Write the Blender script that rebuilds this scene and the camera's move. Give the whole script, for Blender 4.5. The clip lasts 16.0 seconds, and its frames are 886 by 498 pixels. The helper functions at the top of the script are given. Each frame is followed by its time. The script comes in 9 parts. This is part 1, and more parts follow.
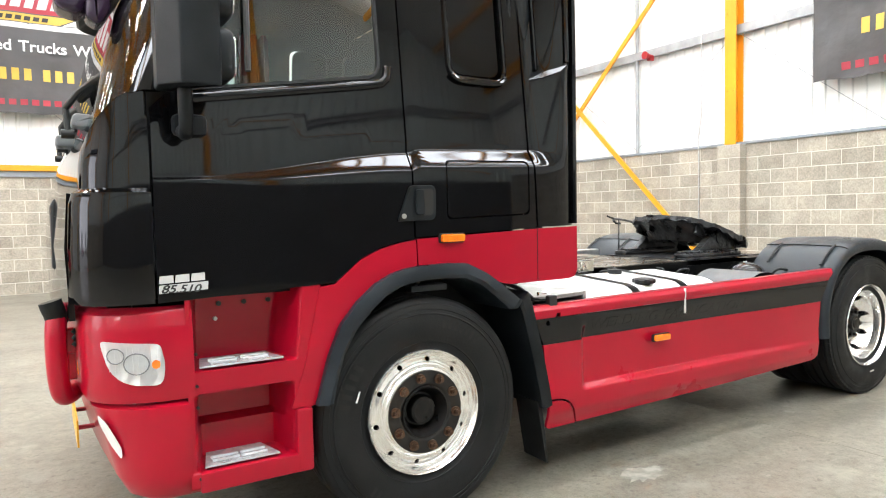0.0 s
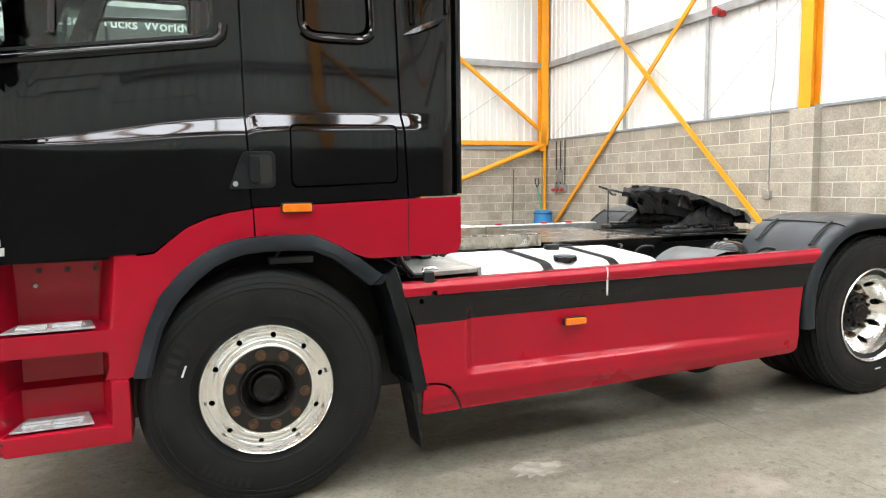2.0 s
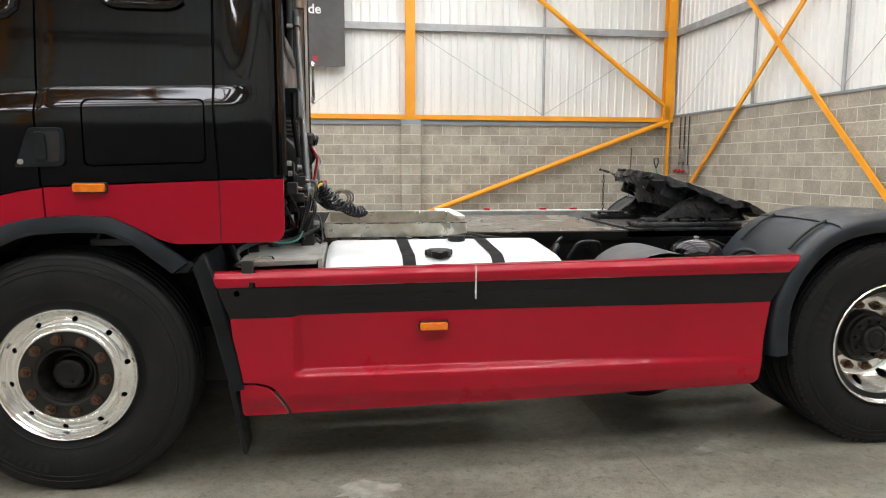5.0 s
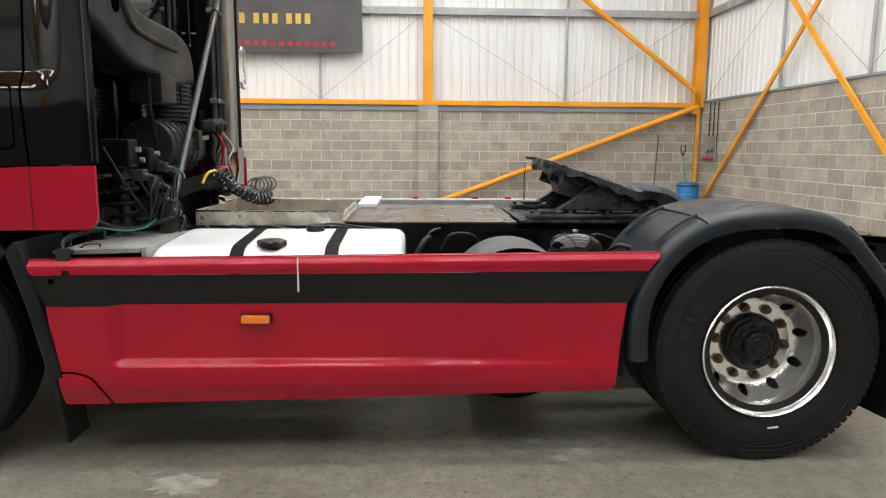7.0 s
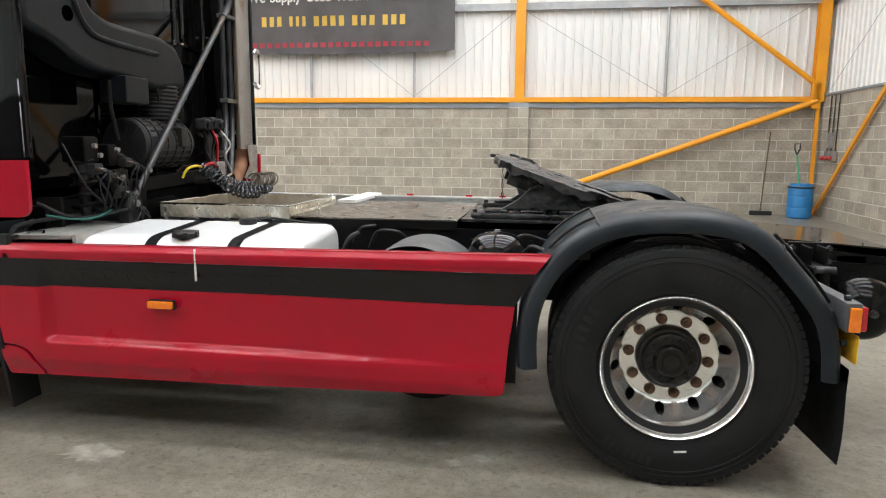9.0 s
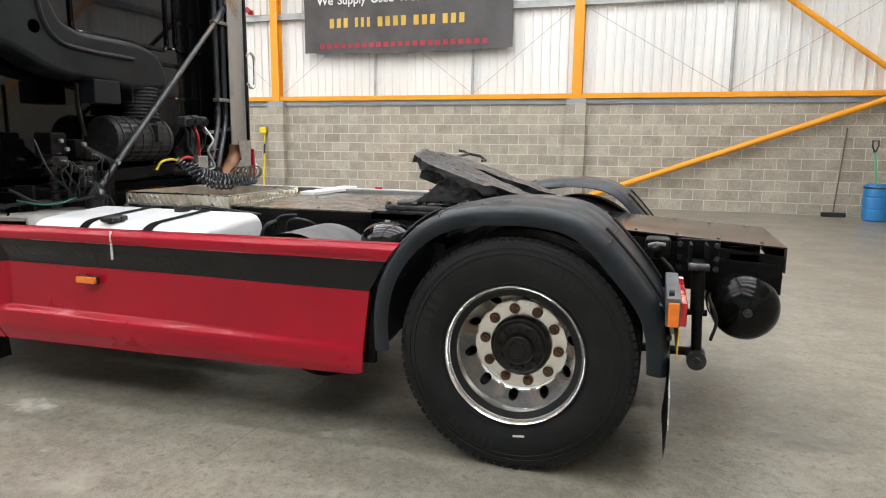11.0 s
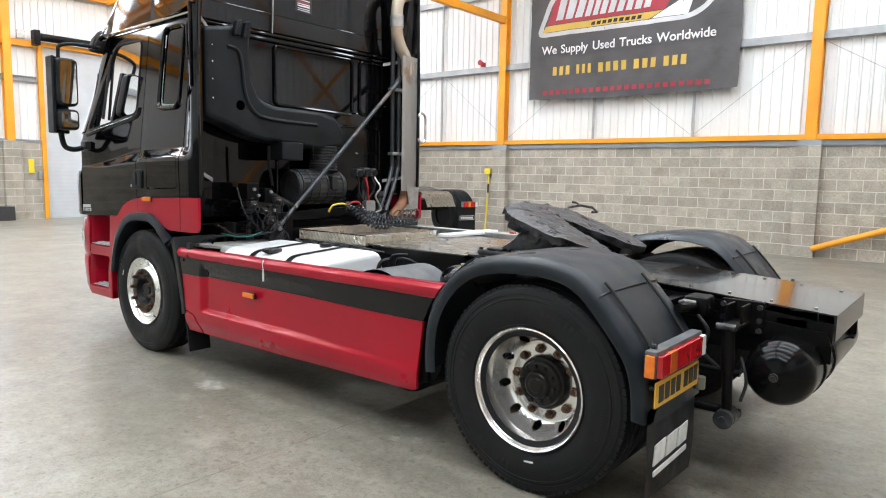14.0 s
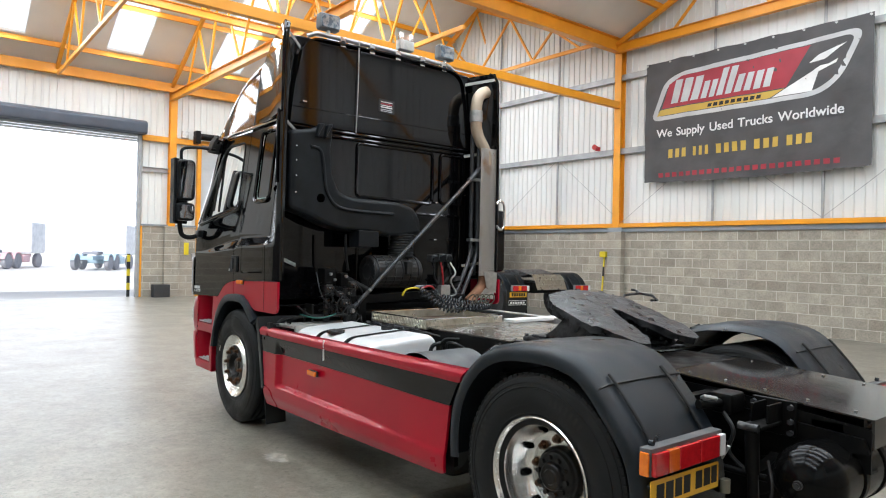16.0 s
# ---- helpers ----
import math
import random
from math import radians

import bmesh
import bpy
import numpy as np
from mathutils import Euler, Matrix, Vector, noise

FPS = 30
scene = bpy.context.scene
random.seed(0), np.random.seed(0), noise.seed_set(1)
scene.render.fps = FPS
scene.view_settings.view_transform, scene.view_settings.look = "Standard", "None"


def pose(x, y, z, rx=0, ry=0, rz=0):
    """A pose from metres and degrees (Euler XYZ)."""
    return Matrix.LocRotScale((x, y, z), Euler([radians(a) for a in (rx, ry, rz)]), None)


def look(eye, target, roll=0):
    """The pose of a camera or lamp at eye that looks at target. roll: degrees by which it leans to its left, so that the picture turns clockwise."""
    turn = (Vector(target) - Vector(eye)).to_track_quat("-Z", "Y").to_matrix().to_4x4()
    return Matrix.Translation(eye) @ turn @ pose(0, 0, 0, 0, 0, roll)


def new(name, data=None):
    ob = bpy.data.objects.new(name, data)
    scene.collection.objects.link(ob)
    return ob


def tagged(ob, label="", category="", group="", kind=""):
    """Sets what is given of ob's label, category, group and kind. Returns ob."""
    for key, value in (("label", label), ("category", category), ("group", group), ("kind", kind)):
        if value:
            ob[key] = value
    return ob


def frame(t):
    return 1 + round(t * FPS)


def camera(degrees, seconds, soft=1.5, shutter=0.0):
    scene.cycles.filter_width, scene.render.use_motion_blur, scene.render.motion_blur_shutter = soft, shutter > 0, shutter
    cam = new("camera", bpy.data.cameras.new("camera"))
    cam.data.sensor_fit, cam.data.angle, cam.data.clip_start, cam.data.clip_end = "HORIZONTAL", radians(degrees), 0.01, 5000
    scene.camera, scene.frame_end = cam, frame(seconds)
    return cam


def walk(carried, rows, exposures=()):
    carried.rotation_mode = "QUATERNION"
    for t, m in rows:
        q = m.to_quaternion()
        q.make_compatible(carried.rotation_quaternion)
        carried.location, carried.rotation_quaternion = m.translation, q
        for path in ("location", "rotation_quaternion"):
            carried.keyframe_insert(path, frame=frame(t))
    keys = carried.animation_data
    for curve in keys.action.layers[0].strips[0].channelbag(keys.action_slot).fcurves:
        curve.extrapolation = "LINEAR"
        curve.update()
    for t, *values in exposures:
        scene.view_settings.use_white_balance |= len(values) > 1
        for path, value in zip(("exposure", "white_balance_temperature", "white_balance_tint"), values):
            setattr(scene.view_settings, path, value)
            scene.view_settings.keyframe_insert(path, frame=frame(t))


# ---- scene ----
cam = camera(67.4, 16.0, soft=1.1)
PATH = [
    (0, (0.251, 0.204, 1.404), (1.284, 1.912, 1.297), -1.1),
    (0.5, (0.569, 0.104, 1.382), (1.512, 1.863, 1.255), -1.3),
    (1, (0.826, 0.015, 1.387), (1.703, 1.806, 1.233), -1.0),
    (1.5, (1.075, -0.085, 1.392), (1.883, 1.736, 1.224), -0.9),
    (2, (1.362, -0.092, 1.382), (2.106, 1.755, 1.189), -0.7),
    (2.5, (1.619, -0.096, 1.39), (2.286, 1.777, 1.177), -0.6),
    (3, (1.851, -0.133, 1.379), (2.418, 1.772, 1.155), -0.5),
    (3.2, (1.922, -0.127, 1.374), (2.462, 1.785, 1.149), -0.6),
    (5.3, (3.05, -0.062, 1.4), (3.288, 1.905, 1.132), 0.2),
    (5.5, (3.149, -0.03, 1.402), (3.372, 1.938, 1.125), 0.2),
    (6, (3.392, -0.04, 1.39), (3.568, 1.931, 1.099), 0.4),
    (6.5, (3.63, -0.077, 1.409), (3.744, 1.898, 1.115), 0.4),
    (7, (3.911, -0.028, 1.405), (3.999, 1.947, 1.106), 0.4),
    (7.5, (4.173, -0.011, 1.404), (4.199, 1.965, 1.096), 0.4),
    (8, (4.41, -0.053, 1.417), (4.334, 1.921, 1.107), 0.5),
    (8.5, (4.682, -0.013, 1.412), (4.494, 1.953, 1.099), 0.4),
    (8.7, (4.8, 0.016, 1.409), (4.56, 1.977, 1.098), 0.4),
    (10.8, (5.93, 0.12, 1.408), (5.346, 2.005, 1.087), 0.8),
    (11, (6.042, 0.101, 1.413), (5.438, 1.981, 1.092), 0.6),
    (11.5, (6.274, 0.075, 1.434), (5.631, 1.942, 1.115), 0.7),
    (12, (6.528, 0.122, 1.428), (5.832, 1.969, 1.105), 0.7),
    (12.5, (6.726, 0.122, 1.442), (5.976, 1.949, 1.122), 0.8),
    (13, (6.896, 0.062, 1.486), (6.022, 1.837, 1.189), 1.0),
    (13.5, (7.021, 0.053, 1.527), (5.951, 1.721, 1.259), 1.1),
    (14, (7.158, 0.109, 1.54), (5.895, 1.644, 1.316), 1.1),
    (14.5, (7.282, 0.148, 1.56), (5.892, 1.576, 1.391), 1.1),
    (15, (7.442, 0.174, 1.583), (5.974, 1.529, 1.478), 1.2),
    (15.5, (7.555, 0.226, 1.603), (6.038, 1.529, 1.558), 1.3),
    (16, (7.685, 0.403, 1.596), (6.128, 1.658, 1.607), 1.2),
]
walk(cam, [(t, look(eye, target, roll)) for t, eye, target, roll in PATH], [(0, 0.78, 6250, 12), (3, 0.36, 6400, 12), (5.5, -0.03, 6350, 13), (8, 0.0, 6300, 13), (11, 0.13, 6250, 13), (14, 0.20, 5950, 12), (16, -0.22, 5950, 11)])

# ---------------------------------------------------------------- light
world = bpy.data.worlds.new("sky")
scene.world = world
world.use_nodes = True
wn, wl = world.node_tree.nodes, world.node_tree.links
sky = wn.new("ShaderNodeTexSky")
sky.sky_type, sky.sun_disc = "NISHITA", False
sky.sun_elevation, sky.sun_rotation = radians(52), radians(125)
sky.dust_density, sky.air_density, sky.ozone_density = 2.0, 1.0, 0.8
wl.new(sky.outputs[0], wn["Background"].inputs[0])
wn["Background"].inputs[1].default_value = 0.15

sun = new("sun", bpy.data.lights.new("sun", "SUN"))
sun.data.energy, sun.data.angle, sun.data.color = 5.0, radians(0.5), (1, 0.96, 0.9)
sun.matrix_world = look((0, 0, 0), (-0.50, 0.35, -0.79))

ROOFLIGHT = 230.0          # watts of daylight through one rooflight


def rooflight_lamp(x, y, z, nx, wide, long):
    """Daylight falling through one rooflight of a roof slope."""
    lamp = new("rooflight_daylight", bpy.data.lights.new("rooflight_daylight", "AREA"))
    lamp.data.shape, lamp.data.size, lamp.data.size_y = "RECTANGLE", long, wide
    lamp.data.energy, lamp.data.color = ROOFLIGHT, (0.95, 1.0, 0.975)
    ang = math.atan(nx)
    lamp.matrix_world = Matrix.Translation((x, y, z)) @ Matrix.Rotation(-ang, 4, "Y")
    return lamp


# ---------------------------------------------------------------- materials
def mat(name, col, rough=0.5, metal=0.0, col2=None, scale=3.0, detail=8.0, bump=0.0, bscale=60.0, rvar=0.0, coat=0.0,
        amount=1.0, spread=(0.35, 0.7), rand=0.0, stretch=None, spec=0.5, placed=False, speck=0.0):
    """A procedural surface: two colours mixed by soft noise, a second fine grain, roughness wear and relief."""
    m = bpy.data.materials.new(name)
    m.use_nodes = True
    n, l = m.node_tree.nodes, m.node_tree.links
    b = n["Principled BSDF"]
    b.inputs["Roughness"].default_value = rough
    b.inputs["Metallic"].default_value = metal
    b.inputs["Coat Weight"].default_value = coat
    b.inputs["Coat Roughness"].default_value = 0.04
    b.inputs["Specular IOR Level"].default_value = spec
    tc = n.new("ShaderNodeTexCoord")
    src = n.new("ShaderNodeNewGeometry").outputs["Position"] if placed else tc.outputs["Object"]
    if stretch:
        mp = n.new("ShaderNodeMapping")
        mp.inputs["Scale"].default_value = stretch
        l.new(src, mp.inputs[0])
        src = mp.outputs[0]
    col2 = col2 or tuple(c * 0.8 for c in col)
    big = n.new("ShaderNodeTexNoise")
    big.inputs["Scale"].default_value, big.inputs["Detail"].default_value = scale, detail
    l.new(src, big.inputs["Vector"])
    ramp = n.new("ShaderNodeMapRange")
    ramp.inputs[1].default_value, ramp.inputs[2].default_value = spread
    ramp.inputs[4].default_value = amount
    l.new(big.outputs["Fac"], ramp.inputs[0])
    mix = n.new("ShaderNodeMix")
    mix.data_type = "RGBA"
    mix.inputs[6].default_value, mix.inputs[7].default_value = (*col, 1), (*col2, 1)
    l.new(ramp.outputs[0], mix.inputs[0])
    fine = n.new("ShaderNodeTexNoise")
    fine.inputs["Scale"].default_value, fine.inputs["Detail"].default_value = bscale, 4
    l.new(src, fine.inputs["Vector"])
    out = mix.outputs[2]
    if rand:
        info = n.new("ShaderNodeObjectInfo")
        hsv = n.new("ShaderNodeHueSaturation")
        mr = n.new("ShaderNodeMapRange")
        mr.inputs[3].default_value, mr.inputs[4].default_value = 1 - rand, 1 + rand
        l.new(info.outputs["Random"], mr.inputs[0])
        l.new(mr.outputs[0], hsv.inputs["Value"])
        l.new(out, hsv.inputs["Color"])
        out = hsv.outputs[0]
    if speck:
        sv = n.new("ShaderNodeHueSaturation")
        sm = n.new("ShaderNodeMapRange")
        sm.inputs[1].default_value, sm.inputs[2].default_value = 0.3, 0.7
        sm.inputs[3].default_value, sm.inputs[4].default_value = 1 - speck, 1 + speck
        l.new(fine.outputs["Fac"], sm.inputs[0])
        l.new(sm.outputs[0], sv.inputs["Value"])
        l.new(out, sv.inputs["Color"])
        out = sv.outputs[0]
    l.new(out, b.inputs["Base Color"])
    if rvar:
        rr = n.new("ShaderNodeMapRange")
        rr.inputs[1].default_value, rr.inputs[2].default_value = 0.3, 0.7
        rr.inputs[3].default_value, rr.inputs[4].default_value = max(0.02, rough - rvar), min(1, rough + rvar)
        l.new(big.outputs["Fac"], rr.inputs[0])
        l.new(rr.outputs[0], b.inputs["Roughness"])
    if bump:
        bp = n.new("ShaderNodeBump")
        bp.inputs["Strength"].default_value, bp.inputs["Distance"].default_value = 1.0, bump
        l.new(fine.outputs["Fac"], bp.inputs["Height"])
        l.new(bp.outputs[0], b.inputs["Normal"])
    return m


def translucent(name):
    m = bpy.data.materials.new(name)
    m.use_nodes = True
    n, l = m.node_tree.nodes, m.node_tree.links
    n.remove(n["Principled BSDF"])
    t = n.new("ShaderNodeBsdfTranslucent")
    t.inputs[0].default_value = (0.86, 0.87, 0.86, 1)
    l.new(t.outputs[0], n["Material Output"].inputs[0])
    return m


def node_of(m, kind):
    return [n for n in m.node_tree.nodes if n.bl_idname == kind]


BLACK = mat("black_gloss_paint", (0.0020, 0.0020, 0.0023), 0.05, 0, (0.0030, 0.0030, 0.0033), 2.0, rvar=0.02, bump=0.00001, bscale=5, spec=0.42)
BLACK.node_tree.nodes["Principled BSDF"].inputs["Specular Tint"].default_value = (0.98, 0.96, 1.0, 1)
RED = mat("red_gloss_paint", (0.39, 0.0020, 0.0185), 0.32, 0, (0.32, 0.0022, 0.0170), 1.5, coat=0.35, rvar=0.06, bump=0.00002, bscale=5, spec=0.22)
PLASTIC = mat("black_moulded_plastic", (0.0036, 0.0048, 0.0062), 0.42, 0, (0.0100, 0.0124, 0.0152), 6.5, bump=0.0006, bscale=260, rvar=0.12, spec=0.25)
GUARD = mat("weathered_mudguard_plastic", (0.0060, 0.0088, 0.0125), 0.40, 0, (0.0170, 0.0225, 0.0295), 5.0, bump=0.0008, bscale=240, rvar=0.16, spec=0.34)
DARK = mat("dark_underbody_paint", (0.0020, 0.0020, 0.0023), 0.44, 0, (0.0050, 0.0044, 0.0040), 9, bump=0.0006, bscale=80, rvar=0.14, spec=0.17)
GREASE = mat("greasy_cast_steel", (0.007, 0.007, 0.008), 0.36, 0.1, (0.050, 0.050, 0.053), 12, bump=0.012, bscale=26, rvar=0.16, spec=0.5, spread=(0.42, 0.66))
RUBBER = mat("tyre_rubber", (0.0042, 0.0046, 0.0055), 0.54, 0, (0.0120, 0.0121, 0.0126), 9, bump=0.0012, bscale=120, rvar=0.14, spec=0.30, spread=(0.38, 0.72))
DUSTY = mat("dusty_raised_rubber", (0.017, 0.0165, 0.016), 0.6, 0, (0.009, 0.009, 0.009), 14, spec=0.3)
CHROME = mat("polished_alloy", (0.95, 0.945, 0.93), 0.19, 0.88, (0.87, 0.855, 0.83), 14, rvar=0.04, bump=0.00008, bscale=60)
MIRROR = mat("mirror_glass", (0.85, 0.86, 0.87), 0.02, 1.0)
BRIGHT = mat("bright_trim", (0.85, 0.85, 0.86), 0.1, 1.0, (0.75, 0.75, 0.76), 12, rvar=0.05)
STEEL = mat("galvanised_steel", (0.55, 0.55, 0.54), 0.40, 0.9, (0.40, 0.40, 0.40), 18, rvar=0.11, bump=0.0003, bscale=90)
TREAD = mat("worn_tread_plate", (0.76, 0.73, 0.65), 0.34, 0.85, (0.52, 0.47, 0.37), 11, rvar=0.12, bump=0.0005, bscale=60)
RDECK = mat("polished_dark_plate", (0.008, 0.0075, 0.0075), 0.10, 0.0, (0.022, 0.019, 0.017), 3.0, rvar=0.05, bump=0.0003, bscale=6)
DECK = mat("greasy_deck_steel", (0.095, 0.089, 0.079), 0.25, 0.55, (0.17, 0.145, 0.115), 5.5, rvar=0.12, bump=0.0006, bscale=40)
NUT = mat("rusty_wheel_nut", (0.13, 0.085, 0.062), 0.38, 0.8, (0.17, 0.085, 0.045), 60, bump=0.001, bscale=200)
HUBG = mat("oily_black_hub", (0.0025, 0.0026, 0.0030), 0.38, 0.0, (0.0120, 0.0092, 0.0075), 24, bump=0.002, bscale=70, rvar=0.12, spec=0.32)
HUBM = mat("black_hub_casting", (0.004, 0.0042, 0.0045), 0.42, 0.0, (0.014, 0.011, 0.009), 18, bump=0.0012, bscale=50, rvar=0.13)
TANK = mat("white_tank_paint", (0.78, 0.79, 0.80), 0.35, 0, (0.66, 0.67, 0.68), 4, coat=0.4, rvar=0.06)
RUSTPIPE = mat("heat_stained_steel", (0.52, 0.43, 0.33), 0.40, 0.45, (0.34, 0.19, 0.10), 3.5, rvar=0.12, spread=(0.5, 0.8))
GREYPL = mat("grey_plastic", (0.14, 0.15, 0.16), 0.5, 0, (0.2, 0.2, 0.21), 6, bump=0.0003, bscale=200)
SATIN = mat("satin_black_paint", (0.0022, 0.0023, 0.0027), 0.18, 0, (0.006, 0.0055, 0.005), 6, rvar=0.06, bump=0.0001, bscale=40, spec=0.17)
DKGREY = mat("dark_grey_plastic", (0.055, 0.058, 0.062), 0.5, 0, (0.10, 0.10, 0.105), 9, bump=0.0003, bscale=200)
HOSE = mat("rubber_hose", (0.009, 0.009, 0.01), 0.45, 0, (0.02, 0.02, 0.021), 20, spec=0.35)
COIL = mat("coiled_air_line", (0.020, 0.022, 0.026), 0.16, 0, (0.07, 0.076, 0.085), 20, spec=0.7)
AMBER = mat("amber_lens", (0.85, 0.22, 0.01), 0.12, 0, (0.75, 0.16, 0.01), 40, coat=0.6)
REDLENS = mat("red_lens", (0.50, 0.010, 0.015), 0.12, 0, (0.38, 0.008, 0.012), 40, coat=0.6)
DIMAMB = mat("dim_amber_lens", (0.62, 0.115, 0.012), 0.12, 0, (0.52, 0.085, 0.012), 40, coat=0.6)
WHITE = mat("white_marking", (0.80, 0.80, 0.78), 0.5, 0, (0.65, 0.65, 0.63), 30)
YPLATE = mat("yellow_reflective_plate", (0.75, 0.42, 0.02), 0.35, 0, (0.66, 0.36, 0.02), 20)
INK = mat("black_ink", (0.012, 0.012, 0.012), 0.5)
GHOST = mat("ghost_of_removed_lettering", (0.0024, 0.0024, 0.0027), 0.12, spec=0.40)
YHOSE = mat("yellow_hose", (0.70, 0.52, 0.02), 0.4)
RHOSE = mat("red_hose", (0.42, 0.012, 0.016), 0.4)
GREYPIPE = mat("grey_pipe", (0.026, 0.028, 0.032), 0.36, 0.2, (0.05, 0.05, 0.054), 6)
GHOSE = mat("green_cable", (0.02, 0.16, 0.13), 0.4)
SEATM = mat("dark_seat_cloth", (0.05, 0.05, 0.055), 0.85, 0, (0.08, 0.08, 0.09), 30, bump=0.001, bscale=300)
ORANGE = mat("yellow_steelwork_paint", (0.80, 0.335, 0.012), 0.42, 0, (0.70, 0.28, 0.010), 1.8, rvar=0.1, bump=0.0006, bscale=30)
YELLOW = mat("bright_yellow_plastic", (0.80, 0.62, 0.02), 0.4)
GIRT = mat("galvanised_girt", (0.40, 0.41, 0.42), 0.5, 0.4, (0.30, 0.31, 0.32), 4, rvar=0.1)
CLAD = mat("white_wall_cladding", (0.75, 0.755, 0.74), 0.45, 0, (0.65, 0.655, 0.64), 0.7, rvar=0.1, bump=0.0008, bscale=6, stretch=(1, 1, 0.25))
SCLAD = mat("pale_green_grey_cladding", (0.58, 0.64, 0.62), 0.5, 0, (0.51, 0.56, 0.54), 0.7, rvar=0.1, stretch=(1, 1, 0.25))
ROOFM = mat("white_roof_liner", (0.74, 0.74, 0.72), 0.55, 0, (0.66, 0.66, 0.64), 0.9, bump=0.001, bscale=5)
FLASH = mat("grey_flashing", (0.30, 0.33, 0.36), 0.45, 0.3, (0.24, 0.27, 0.30), 3)
BLOCK = mat("grey_concrete_block", (0.372, 0.337, 0.281), 0.93, 0, (0.290, 0.262, 0.218), 3.0, bump=0.003, bscale=45, rand=0.15, spread=(0.35, 0.65), placed=True, speck=0.22)
# unseen south blockwork, coloured dark so that the cab's reflections stay dark
DARKBLOCK = mat("reflection_dark_blockwork", (0.075, 0.075, 0.078), 0.6, 0, (0.055, 0.055, 0.057), 2.0, bump=0.002, bscale=60)
MORTAR = mat("pale_mortar", (0.60, 0.57, 0.50), 0.95, 0, (0.50, 0.475, 0.415), 4, bump=0.003, bscale=60)
SHUTTER = mat("grey_steel_shutter", (0.52, 0.54, 0.56), 0.5, 0.0, (0.45, 0.47, 0.49), 2)
SHUTBOX = mat("slate_grey_steel", (0.075, 0.09, 0.12), 0.4, 0.2, (0.06, 0.07, 0.095), 3)
BLUE = mat("blue_plastic_drum", (0.02, 0.17, 0.42), 0.4, 0, (0.03, 0.20, 0.46), 5)
GREEN = mat("green_shovel_paint", (0.05, 0.35, 0.18), 0.5)
WOOD = mat("dark_broom_handle", (0.09, 0.06, 0.045), 0.7, 0, (0.13, 0.09, 0.06), 20)
BANNER = mat("dark_banner_fabric", (0.050, 0.048, 0.050), 0.6, 0, (0.085, 0.082, 0.085), 1.6, bump=0.03, bscale=2.2, rvar=0.1)
SILVER = mat("silver_print", (0.55, 0.55, 0.56), 0.5, 0, (0.42, 0.42, 0.43), 2)
REDINK = mat("red_print", (0.36, 0.025, 0.045), 0.5, 0, (0.28, 0.02, 0.035), 2)
GOLD = mat("gold_print", (0.58, 0.38, 0.06), 0.5, 0, (0.48, 0.32, 0.05), 2)
WHITEINK = mat("white_print", (0.78, 0.78, 0.77), 0.5)
RLIGHT = translucent("frosted_rooflight_sheet")
YARD = mat("pale_concrete_yard", (0.60, 0.59, 0.56), 0.85, 0, (0.52, 0.51, 0.49), 0.4, bump=0.002, bscale=20)
BOX = mat("black_crate_plastic", (0.03, 0.03, 0.032), 0.6)
# yard truck colours are paled to paint in the washed-out haze
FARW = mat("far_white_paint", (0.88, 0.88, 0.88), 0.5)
FARR = mat("hazed_far_red", (0.78, 0.50, 0.52), 0.5)
FART = mat("hazed_far_tyre", (0.38, 0.38, 0.40), 0.8)
HAZE = mat("bright_hazy_sky", (0.9, 0.9, 0.9), 1.0)
HAZE.node_tree.nodes["Principled BSDF"].inputs["Emission Color"].default_value = (0.94, 0.97, 1.0, 1)
HAZE.node_tree.nodes["Principled BSDF"].inputs["Emission Strength"].default_value = 2.2
# blue paled by the same painted-in haze
FARB = mat("hazed_far_blue", (0.50, 0.66, 0.74), 0.5)
LEAF = mat("hazy_leaves", (0.06, 0.10, 0.03), 0.7)
POLY = mat("white_board", (0.82, 0.82, 0.81), 0.7, 0, (0.74, 0.74, 0.73), 6)


def glass(name, tint, rough=0.02, ior=1.5):
    m = bpy.data.materials.new(name)
    m.use_nodes = True
    n, l = m.node_tree.nodes, m.node_tree.links
    n.remove(n["Principled BSDF"])
    tr, gl, mx, fr = n.new("ShaderNodeBsdfTransparent"), n.new("ShaderNodeBsdfGlossy"), n.new("ShaderNodeMixShader"), n.new("ShaderNodeFresnel")
    tr.inputs[0].default_value = (*tint, 1)
    gl.inputs["Roughness"].default_value = rough
    fr.inputs["IOR"].default_value = ior
    l.new(fr.outputs[0], mx.inputs[0])
    l.new(tr.outputs[0], mx.inputs[1])
    l.new(gl.outputs[0], mx.inputs[2])
    l.new(mx.outputs[0], n["Material Output"].inputs[0])
    return m


GLASS = glass("tinted_cab_glass", (0.72, 0.84, 0.80), 0.01, 1.75)
LAMPIN = mat("bright_lamp_bowl", (0.86, 0.87, 0.88), 0.22, 0.25, (0.78, 0.79, 0.80), 30, bump=0.0006, bscale=90)
# the purple of reflections is put into the mirror shells' colour
PURPLE = mat("mirror_shell_with_purple_reflection", (0.022, 0.010, 0.028), 0.25, 0, (0.03, 0.014, 0.036), 4)
DGLASS = mat("bluish_lamp_glass", (0.16, 0.24, 0.34), 0.10, 0.7, (0.55, 0.64, 0.74), 26, spread=(0.42, 0.6))
STEPM = mat("grey_alloy_step", (0.60, 0.62, 0.65), 0.42, 0.55, (0.42, 0.43, 0.45), 30, rvar=0.12, bump=0.0006, bscale=120)
